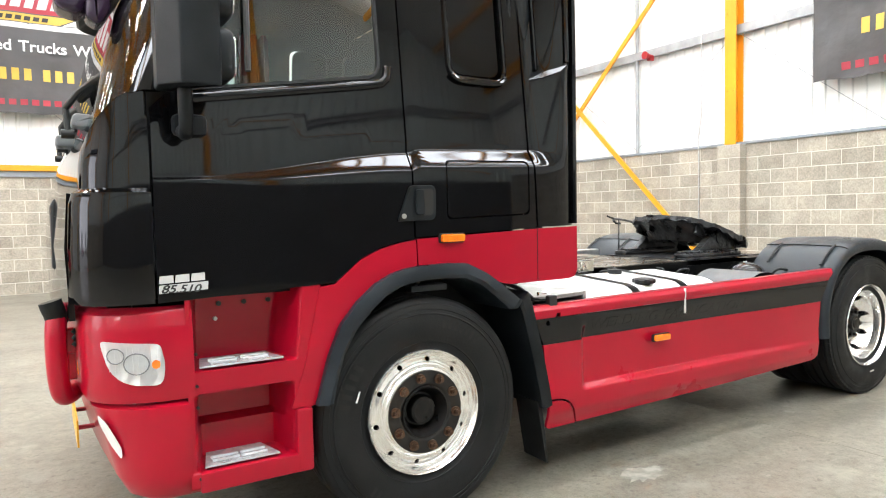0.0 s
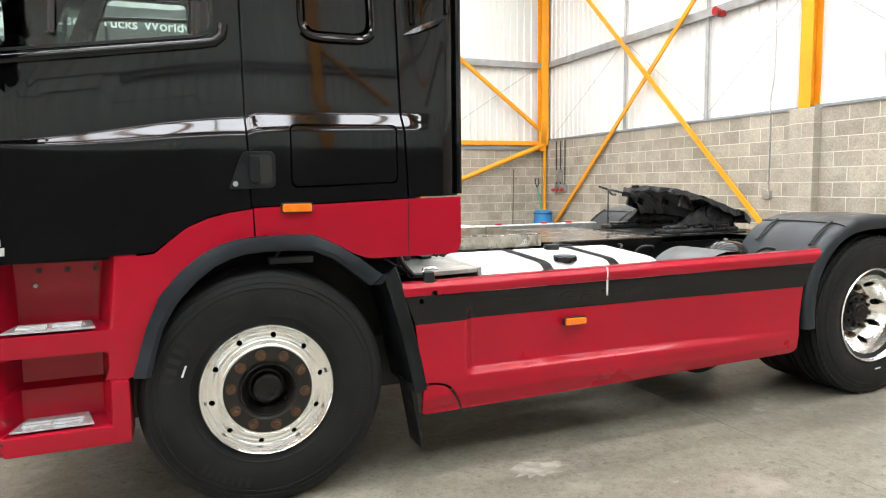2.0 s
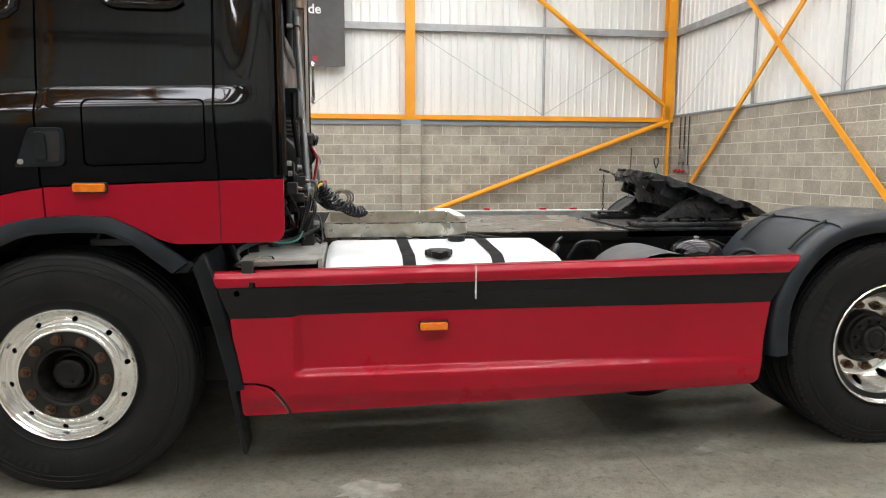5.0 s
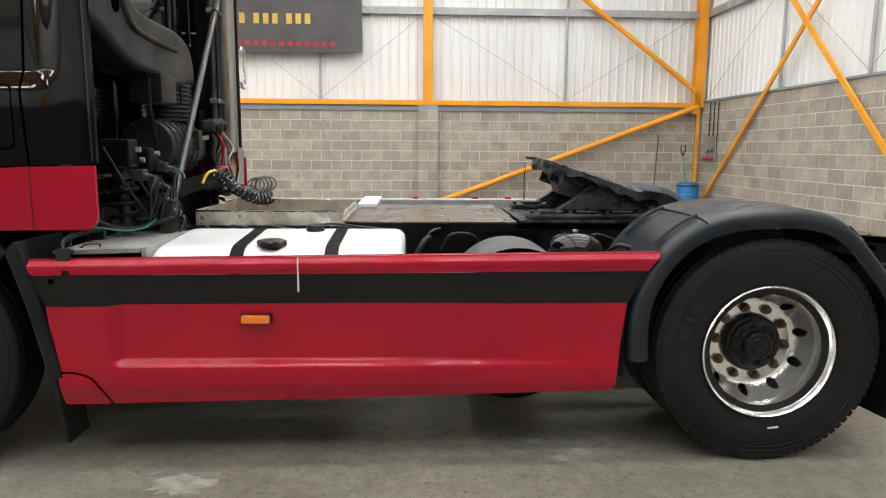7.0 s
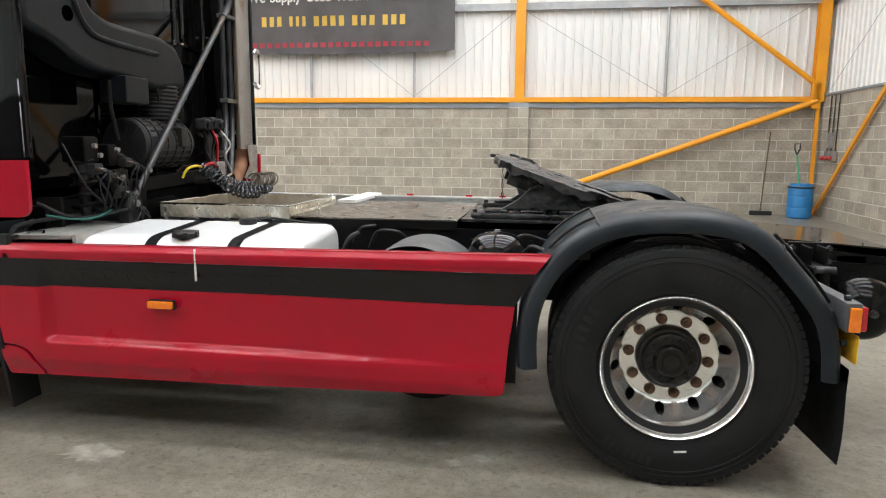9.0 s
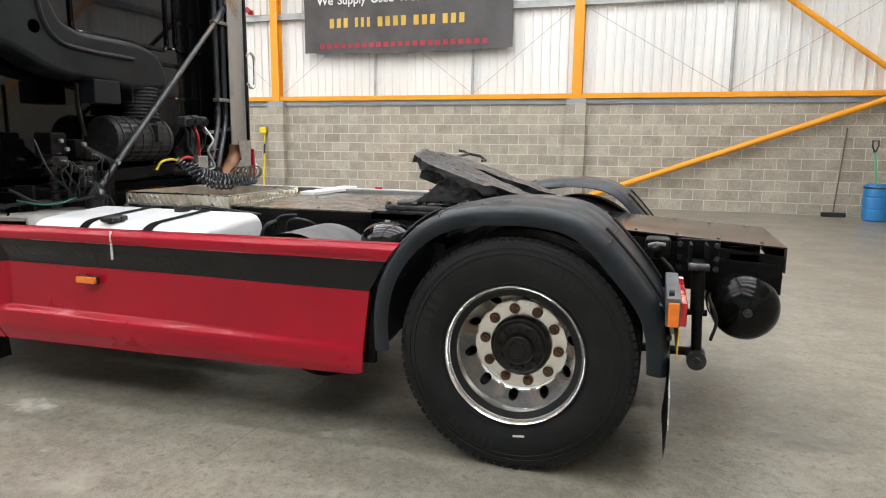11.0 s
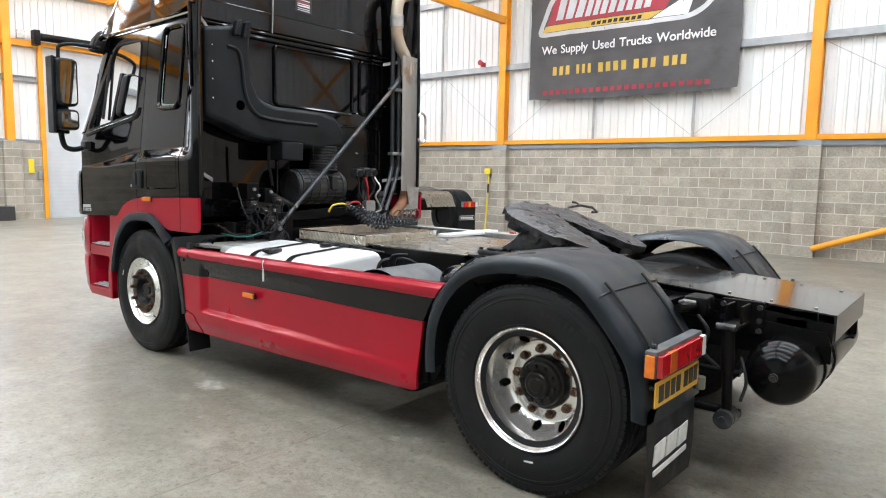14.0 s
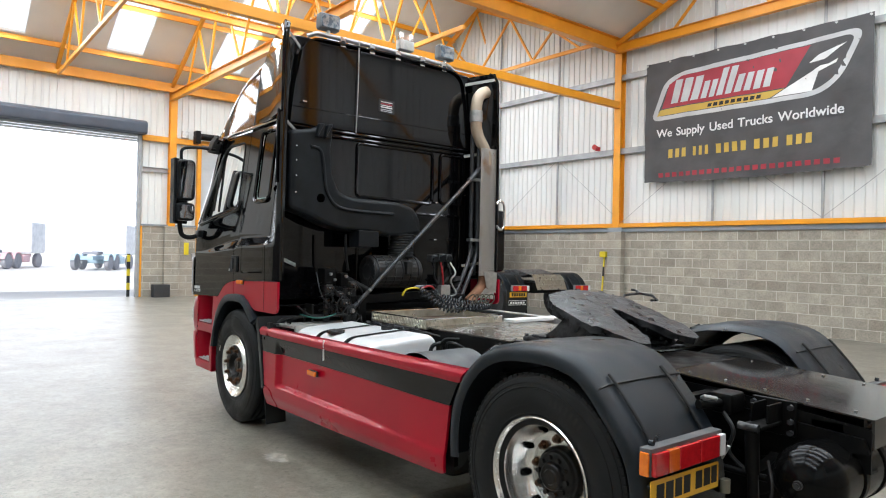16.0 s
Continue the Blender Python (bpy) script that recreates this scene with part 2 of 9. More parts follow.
LID = mat("dull_galvanised_lid", (0.46, 0.46, 0.44), 0.45, 0.35, (0.33, 0.33, 0.31), 14, rvar=0.1)
DRUMM = mat("dusty_black_rubber", (0.016, 0.0165, 0.018), 0.5, 0, (0.034, 0.033, 0.033), 14, bump=0.0006, bscale=120, spec=0.4)


def floor_material():
    """Power-floated concrete: mottled greys, pale scuffs, dark stains, and a worn polish."""
    m = mat("worn_concrete_floor", (0.220, 0.204, 0.168), 0.36, 0, (0.150, 0.136, 0.106), 0.55, 4, bump=0.0014, bscale=8, spread=(0.15, 0.85))
    n, l = m.node_tree.nodes, m.node_tree.links
    b = n["Principled BSDF"]
    tc = node_of(m, "ShaderNodeTexCoord")[0]
    last = b.inputs["Base Color"].links[0].from_socket
    for sc, lo, hi, colr, amt in ((2.2, 0.30, 0.85, (0.34, 0.318, 0.265), 0.80), (5.0, 0.34, 0.90, (0.092, 0.082, 0.062), 0.80), (13.0, 0.38, 0.85, (0.36, 0.337, 0.28), 0.60), (34.0, 0.45, 0.85, (0.09, 0.081, 0.064), 0.75), (95.0, 0.46, 0.80, (0.33, 0.31, 0.26), 0.55), (130.0, 0.50, 0.80, (0.075, 0.068, 0.054), 0.6), (19.0, 0.64, 0.70, (0.075, 0.067, 0.053), 0.55), (3.1, 0.58, 0.74, (0.38, 0.36, 0.31), 0.40), (0.7, 0.30, 0.95, (0.11, 0.098, 0.076), 0.55)):
        no = n.new("ShaderNodeTexNoise")
        no.inputs["Scale"].default_value, no.inputs["Detail"].default_value, no.inputs["Distortion"].default_value = sc, (4 if sc < 10 else 1.5), 0.1
        l.new(tc.outputs["Object"], no.inputs["Vector"])
        mr = n.new("ShaderNodeMapRange")
        mr.inputs[1].default_value, mr.inputs[2].default_value, mr.inputs[4].default_value = lo, hi, amt
        l.new(no.outputs["Fac"], mr.inputs[0])
        mx = n.new("ShaderNodeMix")
        mx.data_type = "RGBA"
        mx.inputs[7].default_value = (*colr, 1)
        l.new(mr.outputs[0], mx.inputs[0])
        l.new(last, mx.inputs[6])
        last = mx.outputs[2]
    l.new(last, b.inputs["Base Color"])
    no = n.new("ShaderNodeTexNoise")
    no.inputs["Scale"].default_value, no.inputs["Detail"].default_value = 1.8, 6
    l.new(tc.outputs["Object"], no.inputs["Vector"])
    mr = n.new("ShaderNodeMapRange")
    mr.inputs[1].default_value, mr.inputs[2].default_value, mr.inputs[3].default_value, mr.inputs[4].default_value = 0.15, 0.85, 0.285, 0.44
    l.new(no.outputs["Fac"], mr.inputs[0])
    l.new(mr.outputs[0], b.inputs["Roughness"])
    return m


FLOORM = floor_material()


# ---------------------------------------------------------------- mesh helpers
def mesh_of(name, bm, material, sharp=35):
    me = bpy.data.meshes.new(name)
    bmesh.ops.recalc_face_normals(bm, faces=bm.faces[:])
    ns, lim = [], math.cos(radians(sharp))
    if len(bm.faces) < 4000:
        # large faces stay flat up to their rounded edges
        bm.normal_update()
        area = {f: f.calc_area() for f in bm.faces}
        for f in bm.faces:
            for l in f.loops:
                n = Vector()
                for g in l.vert.link_faces:
                    if g.normal.dot(f.normal) > lim:
                        n += g.normal * area[g]
                ns.append(n.normalized() if n.length > 1e-12 else f.normal.copy())
    bm.to_mesh(me)
    bm.free()
    me.materials.append(material)
    for p in me.polygons:
        p.use_smooth = True
    me.set_sharp_from_angle(angle=radians(sharp))
    if ns:
        me.normals_split_custom_set(ns)
    return me


def part(name, bm, material, parent, label="", sharp=35):
    """Links a bmesh (or a mesh) as one part under a thing or a part. Coordinates are the world's."""
    me = bm if isinstance(bm, bpy.types.Mesh) else mesh_of(name, bm, material, sharp)
    ob = new(name, me)
    ob.parent = parent
    top = parent
    while top.parent:
        top = top.parent
    if parent is top:
        ob.matrix_parent_inverse = Matrix.Translation(top.location).inverted()
    return tagged(ob, label) if label else ob


def thing(name, at, label, category, group="", kind=""):
    ob = new(name)
    ob.empty_display_size = 0.2
    ob.location = at
    return tagged(ob, label, category, group, kind)


def solo(name, bm, material, label, category, group="", kind="", sharp=35):
    """A thing that is one mesh."""
    return tagged(new(name, mesh_of(name, bm, material, sharp)), label, category, group, kind)


def box(bm, x0, x1, y0, y1, z0, z1, bev=0.0, seg=2):
    r = bmesh.ops.create_cube(bm, size=1.0)
    bmesh.ops.scale(bm, vec=(x1 - x0, y1 - y0, z1 - z0), verts=r["verts"])
    bmesh.ops.translate(bm, vec=((x0 + x1) / 2, (y0 + y1) / 2, (z0 + z1) / 2), verts=r["verts"])
    if bev:
        es = list({e for v in r["verts"] for e in v.link_edges})
        bmesh.ops.bevel(bm, geom=es, offset=bev, segments=seg, affect="EDGES", profile=0.5)
    return bm


def cyl(bm, a, b, r, seg=16, r2=None, caps=True):
    a, b = Vector(a), Vector(b)
    d = b - a
    m = Matrix.Translation((a + b) / 2) @ d.to_track_quat("Z", "Y").to_matrix().to_4x4()
    bmesh.ops.create_cone(bm, cap_ends=caps, segments=seg, radius1=r, radius2=r if r2 is None else r2, depth=d.length, matrix=m)
    return bm


def tube(bm, pts, r, seg=10, closed=False, flat=1.0):
    """Sweeps a round (or flattened) section along a line of points."""
    pts = [Vector(p) for p in pts]
    n = len(pts)
    rings, up = [], None
    for i, p in enumerate(pts):
        d = (pts[(i + 1) % n] - pts[i - 1]) if closed else (pts[min(i + 1, n - 1)] - pts[max(i - 1, 0)])
        d.normalize()
        if up is None:
            up = Vector((0, 0, 1)) if abs(d.z) < 0.9 else Vector((1, 0, 0))
        s = d.cross(up).normalized()
        up = s.cross(d).normalized()
        rings.append([bm.verts.new(p + s * (r * math.cos(2 * math.pi * k / seg)) + up * (r * flat * math.sin(2 * math.pi * k / seg))) for k in range(seg)])
    m = n if closed else n - 1
    for i in range(m):
        a, b = rings[i], rings[(i + 1) % n]
        for k in range(seg):
            bm.faces.new((a[k], a[(k + 1) % seg], b[(k + 1) % seg], b[k]))
    if not closed:
        bm.faces.new(rings[0])
        bm.faces.new(rings[-1][::-1])
    return bm


def curve_pts(ctrl, n=8):
    """Catmull-Rom points through the control points."""
    c = [Vector(p) for p in ctrl]
    c = [2 * c[0] - c[1], *c, 2 * c[-1] - c[-2]]
    out = []
    for i in range(1, len(c) - 2):
        for k in range(n):
            t = k / n
            a, b, d, e = c[i - 1], c[i], c[i + 1], c[i + 2]
            out.append(0.5 * ((2 * b) + (d - a) * t + (2 * a - 5 * b + 4 * d - e) * t * t + (3 * b - a - 3 * d + e) * t ** 3))
    out.append(c[-2])
    return out


def lathe(bm, prof, centre, axis="y", seg=48, closed=False):
    """Revolves (radius, along) points about an axis through centre."""
    cx, cy, cz = centre
    rings = []
    for r, a in prof:
        ring = []
        for k in range(seg):
            c, s = r * math.cos(2 * math.pi * k / seg), r * math.sin(2 * math.pi * k / seg)
            p = {"y": (cx + c, cy + a, cz + s), "x": (cx + a, cy + c, cz + s), "z": (cx + c, cy + s, cz + a)}[axis]
            ring.append(bm.verts.new(p))
        rings.append(ring)
    n = len(rings)
    for i in range(n if closed else n - 1):
        a, b = rings[i], rings[(i + 1) % n]
        for k in range(seg):
            bm.faces.new((a[k], a[(k + 1) % seg], b[(k + 1) % seg], b[k]))
    if not closed:
        for ring, (r, a) in ((rings[0], prof[0]), (rings[-1], prof[-1])):
            if r < 0.02:
                bm.faces.new(ring)
    return bm


def rounded(pts, r, n=5):
    """A polygon's corners rounded by r (one radius, or one for each corner)."""
    out, m = [], len(pts)
    for i, p in enumerate(pts):
        rr = r[i] if isinstance(r, (list, tuple)) else r
        p, a, b = Vector(p), Vector(pts[i - 1]), Vector(pts[(i + 1) % m])
        rr = min(rr, (a - p).length * 0.48, (b - p).length * 0.48)
        if rr < 1e-4:
            out.append(tuple(p))
            continue
        s, e = p + (a - p).normalized() * rr, p + (b - p).normalized() * rr
        for k in range(n + 1):
            t = k / n
            q = s * (1 - t) ** 2 + p * 2 * t * (1 - t) + e * t * t
            out.append((q.x, q.y))
    return out


def sheet(outer, fn, holes=(), cuts_a=(), cuts_b=(), thick=0.0):
    """A flat outline with holes, cut into a net, laid through fn(a, b) -> place, and thickened."""
    bm = bmesh.new()
    for loop in (outer, *holes):
        vs = [bm.verts.new((a, b, 0)) for a, b in loop]
        for i in range(len(vs)):
            bm.edges.new((vs[i - 1], vs[i]))
    bmesh.ops.triangle_fill(bm, use_beauty=True, use_dissolve=False, edges=bm.edges[:])
    for k, cuts in ((0, cuts_a), (1, cuts_b)):
        for c in cuts:
            co, no = [0, 0, 0], [0, 0, 0]
            co[k], no[k] = c, 1
            bmesh.ops.bisect_plane(bm, geom=bm.verts[:] + bm.edges[:] + bm.faces[:], dist=1e-5, plane_co=co, plane_no=no)
    bmesh.ops.recalc_face_normals(bm, faces=bm.faces[:])
    for v in bm.verts:
        v.co = fn(v.co.x, v.co.y)
    if thick:
        bmesh.ops.solidify(bm, geom=bm.faces[:], thickness=thick)
    return bm


def prism(pts, axis, lo, hi, bev=0.0, seg=2):
    """An outline pushed along an axis: x takes (y, z), y takes (x, z), z takes (x, y)."""
    bm = bmesh.new()
    put = {"x": lambda a, b, c: (c, a, b), "y": lambda a, b, c: (a, c, b), "z": lambda a, b, c: (a, b, c)}[axis]
    f = bm.faces.new([bm.verts.new(put(a, b, lo)) for a, b in pts])
    r = bmesh.ops.extrude_face_region(bm, geom=[f])
    vs = [v for v in r["geom"] if isinstance(v, bmesh.types.BMVert)]
    d = Vector(put(0, 0, hi - lo))
    bmesh.ops.translate(bm, vec=d, verts=vs)
    if bev:
        caps = [fc for fc in bm.faces if abs(fc.normal.dot(d.normalized())) > 0.99 or len(fc.verts) > 4]
        es = list({e for fc in caps for e in fc.edges})
        bmesh.ops.bevel(bm, geom=es, offset=bev, segments=seg, affect="EDGES", profile=0.5)
    return bm


def grid(bm, rows, close=False):
    """Faces between rows of points."""
    vs = [[bm.verts.new(p) for p in r] for r in rows]
    for i in range(len(vs) - 1):
        a, b = vs[i], vs[i + 1]
        m = len(a) if close else len(a) - 1
        for k in range(m):
            bm.faces.new((a[k], a[(k + 1) % len(a)], b[(k + 1) % len(a)], b[k]))
    return bm


def lettering(name, text, size, m, material, parent=None, label="", extrude=0.0012, align="LEFT", shear=0.0, wide=1.0, bold=0.0):
    cu = bpy.data.curves.new(name, "FONT")
    cu.body, cu.size, cu.extrude, cu.align_x, cu.shear, cu.offset = text, size, extrude, align, shear, bold * size
    tmp = bpy.data.objects.new(name, cu)
    me = bpy.data.meshes.new_from_object(tmp)
    bpy.data.objects.remove(tmp)
    me.transform(m @ Matrix.Diagonal((wide, 1, 1, 1)))
    me.materials.clear()
    me.materials.append(material)
    return part(name, me, material, parent, label) if parent else tagged(new(name, me), label, "lettering")


def smooth(a, b, x):
    t = min(1.0, max(0.0, (x - a) / (b - a)))
    return t * t * (3 - 2 * t)


def frange(a, b, n):
    return [a + (b - a) * i / n for i in range(n + 1)]
# ---------------------------------------------------------------- the building
XL, XR, YB, YF = -14.6, 10.5, 15.3, -8.2      # inner faces of the four walls
COLX = (-3.3, 4.23)                            # posts on the back wall
VALLEY, APEX1, APEX2 = -3.3, -8.9, 3.6
SLOPE = 0.53


def roof_z(x):
    """Height of the roof's underside over x: two ridged spans that meet at a valley."""
    if x < APEX1:
        return 6.95 + SLOPE * (x - XL)
    if x < VALLEY:
        top = 6.95 + SLOPE * (APEX1 - XL)
        return top + (x - APEX1) * (7.45 - top) / (VALLEY - APEX1)
    if x < APEX2:
        return 7.45 + 0.45 * (x - VALLEY)
    return 7.45 + 0.45 * (APEX2 - VALLEY) - 0.45 * (x - APEX2)


bm = bmesh.new()
box(bm, XL - 0.25, XR + 0.3, YF - 0.3, YB + 0.3, -0.2, 0.0)
tagged(new("floor", mesh_of("floor", bm, FLOORM)), "worn grey power-floated concrete warehouse floor", "floor", kind="structure")

bm = bmesh.new()
vs = [bm.verts.new(p) for p in ((-900, -900, -0.06), (XL - 0.1, -900, -0.06), (XL - 0.1, 900, -0.06), (-900, 900, -0.06))]
bm.faces.new(vs)
tagged(new("ground", mesh_of("ground", bm, YARD)), "pale sunlit concrete yard outside the doors", "ground", kind="structure")


def wall_plane(name, along, at, a0, a1, tops, z0, sign, label, openings=(), material=None):
    """A profiled sheet wall: vertical ribs every 0.2 m, cut to the roof line, with openings (a0, a1, z1)."""
    bm = bmesh.new()
    prof = []
    a = a0
    while a < a1 - 1e-6:
        for da, d in ((0.0, 0.0), (0.13, 0.0), (0.145, 0.028), (0.185, 0.028)):
            if a + da <= a1:
                prof.append((a + da, d))
        a += 0.2
    prof.append((a1, 0.0))
    for (p, d), (q, e) in zip(prof, prof[1:]):
        m = (p + q) / 2
        lo = z0
        for o0, o1, oz in openings:
            if o0 - 0.01 <= m <= o1 + 0.01:
                lo = oz
        zp, zq = tops(p), tops(q)
        cs = [(p, d, lo), (q, e, lo), (q, e, zq), (p, d, zp)]
        f = [(u, at - sign * w, z) if along == "x" else (at - sign * w, u, z) for u, w, z in cs]
        bm.faces.new([bm.verts.new(c) for c in f])
    bmesh.ops.remove_doubles(bm, verts=bm.verts[:], dist=1e-4)
    bmesh.ops.solidify(bm, geom=bm.faces[:], thickness=0.01)
    ob = new(name, mesh_of(name, bm, material or CLAD, 20))
    return tagged(ob, label, "wall", kind="structure")


TOP_B, TOP_R = 2.25, 2.475
wall_plane("wall_north", "x", YB + 0.12, XL - 0.2, XR + 0.2, roof_z, TOP_B - 0.1, 1, "white profiled steel cladding over the block wall")
wall_plane("wall_east", "y", XR + 0.12, YF - 0.2, YB + 0.2, lambda y: roof_z(XR) + 0.4, TOP_R - 0.1, 1, "white profiled steel cladding over the block wall")
DOOR = (0.9, 6.0, 5.1)
SHUT = (7.95, 12.6, 5.0)
wall_plane("wall_west", "y", XL - 0.12, YF - 0.2, YB + 0.2, lambda y: roof_z(XL) + 0.3, TOP_B - 0.1, -1, "white profiled cladding beside a tall roller door", ((DOOR[0], DOOR[1], DOOR[2]), (SHUT[0], SHUT[1], SHUT[2])))
wall_plane("wall_south", "x", YF - 0.12, XL - 0.2, XR + 0.2, roof_z, TOP_B - 0.1, -1, "pale green-grey profiled cladding over the block wall", (), SCLAD)

# roof: four slopes with rooflights cut through them
YL = [-3.8 + 3.05 * i for i in range(6)]       # middles of the rooflights along y
SLOPES = ((XL - 0.3, APEX1, -13.8, -9.9), (APEX1, VALLEY, -8.0, -4.2), (VALLEY, APEX2, -2.4, 3.2), (APEX2, XR + 0.3, 4.0, 9.8))
for x0, x1, l0, l1 in SLOPES:
    hs = [[(l0, y - 0.5), (l1, y - 0.5), (l1, y + 0.5), (l0, y + 0.5)] for y in YL]
    bm = sheet([(x0, YF - 0.3), (x1, YF - 0.3), (x1, YB + 0.3), (x0, YB + 0.3)], lambda a, b: (a, b, roof_z(a)), hs, thick=0.06)
    tagged(new("ceiling", mesh_of("ceiling", bm, ROOFM)), "white lined roof sheeting with rooflight openings", "ceiling", kind="structure")
for x0, x1, l0, l1 in SLOPES:
    xm = (l0 + l1) / 2
    sl = (roof_z(l1) - roof_z(l0)) / (l1 - l0)
    for i, y in enumerate(YL):
        rooflight_lamp(xm, y, roof_z(xm) - 0.09, sl, 0.95, math.hypot(l1 - l0, roof_z(l1) - roof_z(l0)) - 0.1)
        bm = sheet([(l0 - 0.05, y - 0.55), (l1 + 0.05, y - 0.55), (l1 + 0.05, y + 0.55), (l0 - 0.05, y + 0.55)], lambda a, b: (a, b, roof_z(a) + 0.075), thick=0.004)
        tagged(new("rooflight", mesh_of("rooflight", bm, RLIGHT)), "frosted white rooflight sheet glowing with daylight", "rooflight", "rooflights", "structure")

# purlins, rafters, ties
bm = bmesh.new()
for x in (-13.85, -12.1, -10.4, -8.9, -7.4, -5.8, -4.2, -2.0, -0.2, 1.7, 3.6, 5.4, 7.2, 9.0):
    z = roof_z(x) - 0.11
    box(bm, x - 0.035, x + 0.035, YF, YB, z - 0.06, z + 0.08)
tagged(new("purlins", mesh_of("purlins", bm, ORANGE)), "yellow painted roof purlins", "roof steelwork", kind="structure")


def bar(bm, a, b, w, h):
    """A square bar between two places, h deep and w wide."""
    a, b = Vector(a), Vector(b)
    d = (b - a).normalized()
    up = Vector((0, 0, 1)) if abs(d.z) < 0.95 else Vector((0, 1, 0))
    s = d.cross(up).normalized() * (w / 2)
    u = s.cross(d).normalized() * (h / 2)
    vs = [bm.verts.new(p + q) for p in (a, b) for q in (s + u, s - u, -s - u, u - s)]
    for f in ((0, 1, 2, 3), (7, 6, 5, 4), (0, 4, 5, 1), (1, 5, 6, 2), (2, 6, 7, 3), (3, 7, 4, 0)):
        bm.faces.new([vs[i] for i in f])


def ibeam(bm, a, b, w, h, t=0.014):
    """An I section between two places, web upright."""
    a, b = Vector(a), Vector(b)
    d = (b - a).normalized()
    up = Vector((0, 0, 1)) if abs(d.z) < 0.95 else Vector((0, 1, 0))
    u = d.cross(up).normalized().cross(d).normalized()
    bar(bm, a, b, t, h - 2 * t)
    for k in (1, -1):
        bar(bm, a + u * k * (h - t) / 2, b + u * k * (h - t) / 2, w, t)


for y in (0.0, 3.7, 6.95, 9.80, 15.1):
    main = y in (0.0, 6.95)
    low = 6.36 if main else 7.44 if y > 15 else 6.55
    tr = thing("roof_truss", (-8.9, y, 6.3), "yellow painted steel roof truss over the bay", "roof truss", "roof trusses", "structure")
    bm = bmesh.new()
    if main:
        ibeam(bm, (XL, y, 6.42), (VALLEY, y, 6.30), 0.14, 0.24)
    else:
        bar(bm, (XL + (low - 6.4) * 1.6, y, low), (VALLEY - 0.1, y, low), 0.07, 0.10)
    part("bottom_chord", bm, ORANGE, tr)
    bm = bmesh.new()
    bar(bm, (XL, y, roof_z(XL) - 0.24), (APEX1, y, roof_z(APEX1) - 0.24), 0.09, 0.13)
    bar(bm, (APEX1, y, roof_z(APEX1) - 0.24), (VALLEY, y, roof_z(VALLEY) - 0.24), 0.09, 0.13)
    part("top_chord", bm, ORANGE, tr)
    for i, (x, xx) in enumerate(((-13.0, -12.1), (-11.2, -12.1), (-11.2, -10.4), (-8.9, -10.4), (-8.9, -7.4), (-6.4, -7.4), (-6.4, -5.6), (-4.6, -5.6))):
        bm = bmesh.new()
        bar(bm, (max(x, XL + (low - 6.0) * 1.9), y, low + 0.05), (xx, y, roof_z(xx) - 0.26), 0.05, 0.06)
        part("web_bar", bm, ORANGE, tr)
    if not main and y < 15:
        continue
    tr2 = thing("roof_truss", (3.6, y, 7.1), "yellow painted steel roof truss over the bay", "roof truss", "roof trusses", "structure")
    bm = bmesh.new()
    ibeam(bm, (VALLEY, y, 7.15), (XR, y, 7.15), 0.14, 0.24)
    part("bottom_chord", bm, ORANGE, tr2)
    bm = bmesh.new()
    bar(bm, (VALLEY, y, roof_z(VALLEY) - 0.2), (APEX2, y, roof_z(APEX2) - 0.24), 0.09, 0.13)
    bar(bm, (APEX2, y, roof_z(APEX2) - 0.24), (XR, y, roof_z(XR) - 0.2), 0.09, 0.13)
    part("top_chord", bm, ORANGE, tr2)
    for x, xx in ((-1.6, -0.4), (0.8, -0.4), (0.8, 2.0), (3.6, 2.0), (3.6, 5.2), (6.4, 5.2), (6.4, 7.6), (8.8, 7.6)):
        bm = bmesh.new()
        bar(bm, (x, y, 7.25), (xx, y, roof_z(xx) - 0.26), 0.05, 0.06)
        part("web_bar", bm, ORANGE, tr2)

bm = bmesh.new()
ibeam(bm, (VALLEY, YF, 7.24), (VALLEY, YB, 7.24), 0.2, 0.36)
tagged(new("valley_beam", mesh_of("valley_beam", bm, ORANGE)), "deep yellow steel valley beam over a post", "beam", kind="structure")
bm = bmesh.new()
box(bm, VALLEY - 0.07, VALLEY + 0.07, 0.0, YB - 0.1, 5.56, 5.74, 0.008)
tagged(new("tie_beam", mesh_of("tie_beam", bm, ORANGE)), "yellow steel tie beam between posts", "beam", kind="structure")
bm = bmesh.new()
ibeam(bm, (APEX1, YF, 7.38), (APEX1, YB, 7.38), 0.12, 0.2)
for y in frange(-6.0, 14.0, 10):
    bar(bm, (APEX1, y, 7.45), (APEX1, y + 1.0, 9.6), 0.05, 0.05)
    bar(bm, (APEX1, y + 2.0, 7.45), (APEX1, y + 1.0, 9.6), 0.05, 0.05)
tagged(new("ridge_girder", mesh_of("ridge_girder", bm, ORANGE)), "yellow lattice girder along the ridge", "beam", kind="structure")
bm = bmesh.new()
box(bm, XL, XL + 0.14, YF, YB, 6.58, 6.86, 0.01)
box(bm, XR - 0.14, XR, YF, YB, 7.0, 7.28, 0.01)
tagged(new("eaves_beam", mesh_of("eaves_beam", bm, ORANGE)), "yellow steel eaves beam along the wall head", "beam", kind="structure")


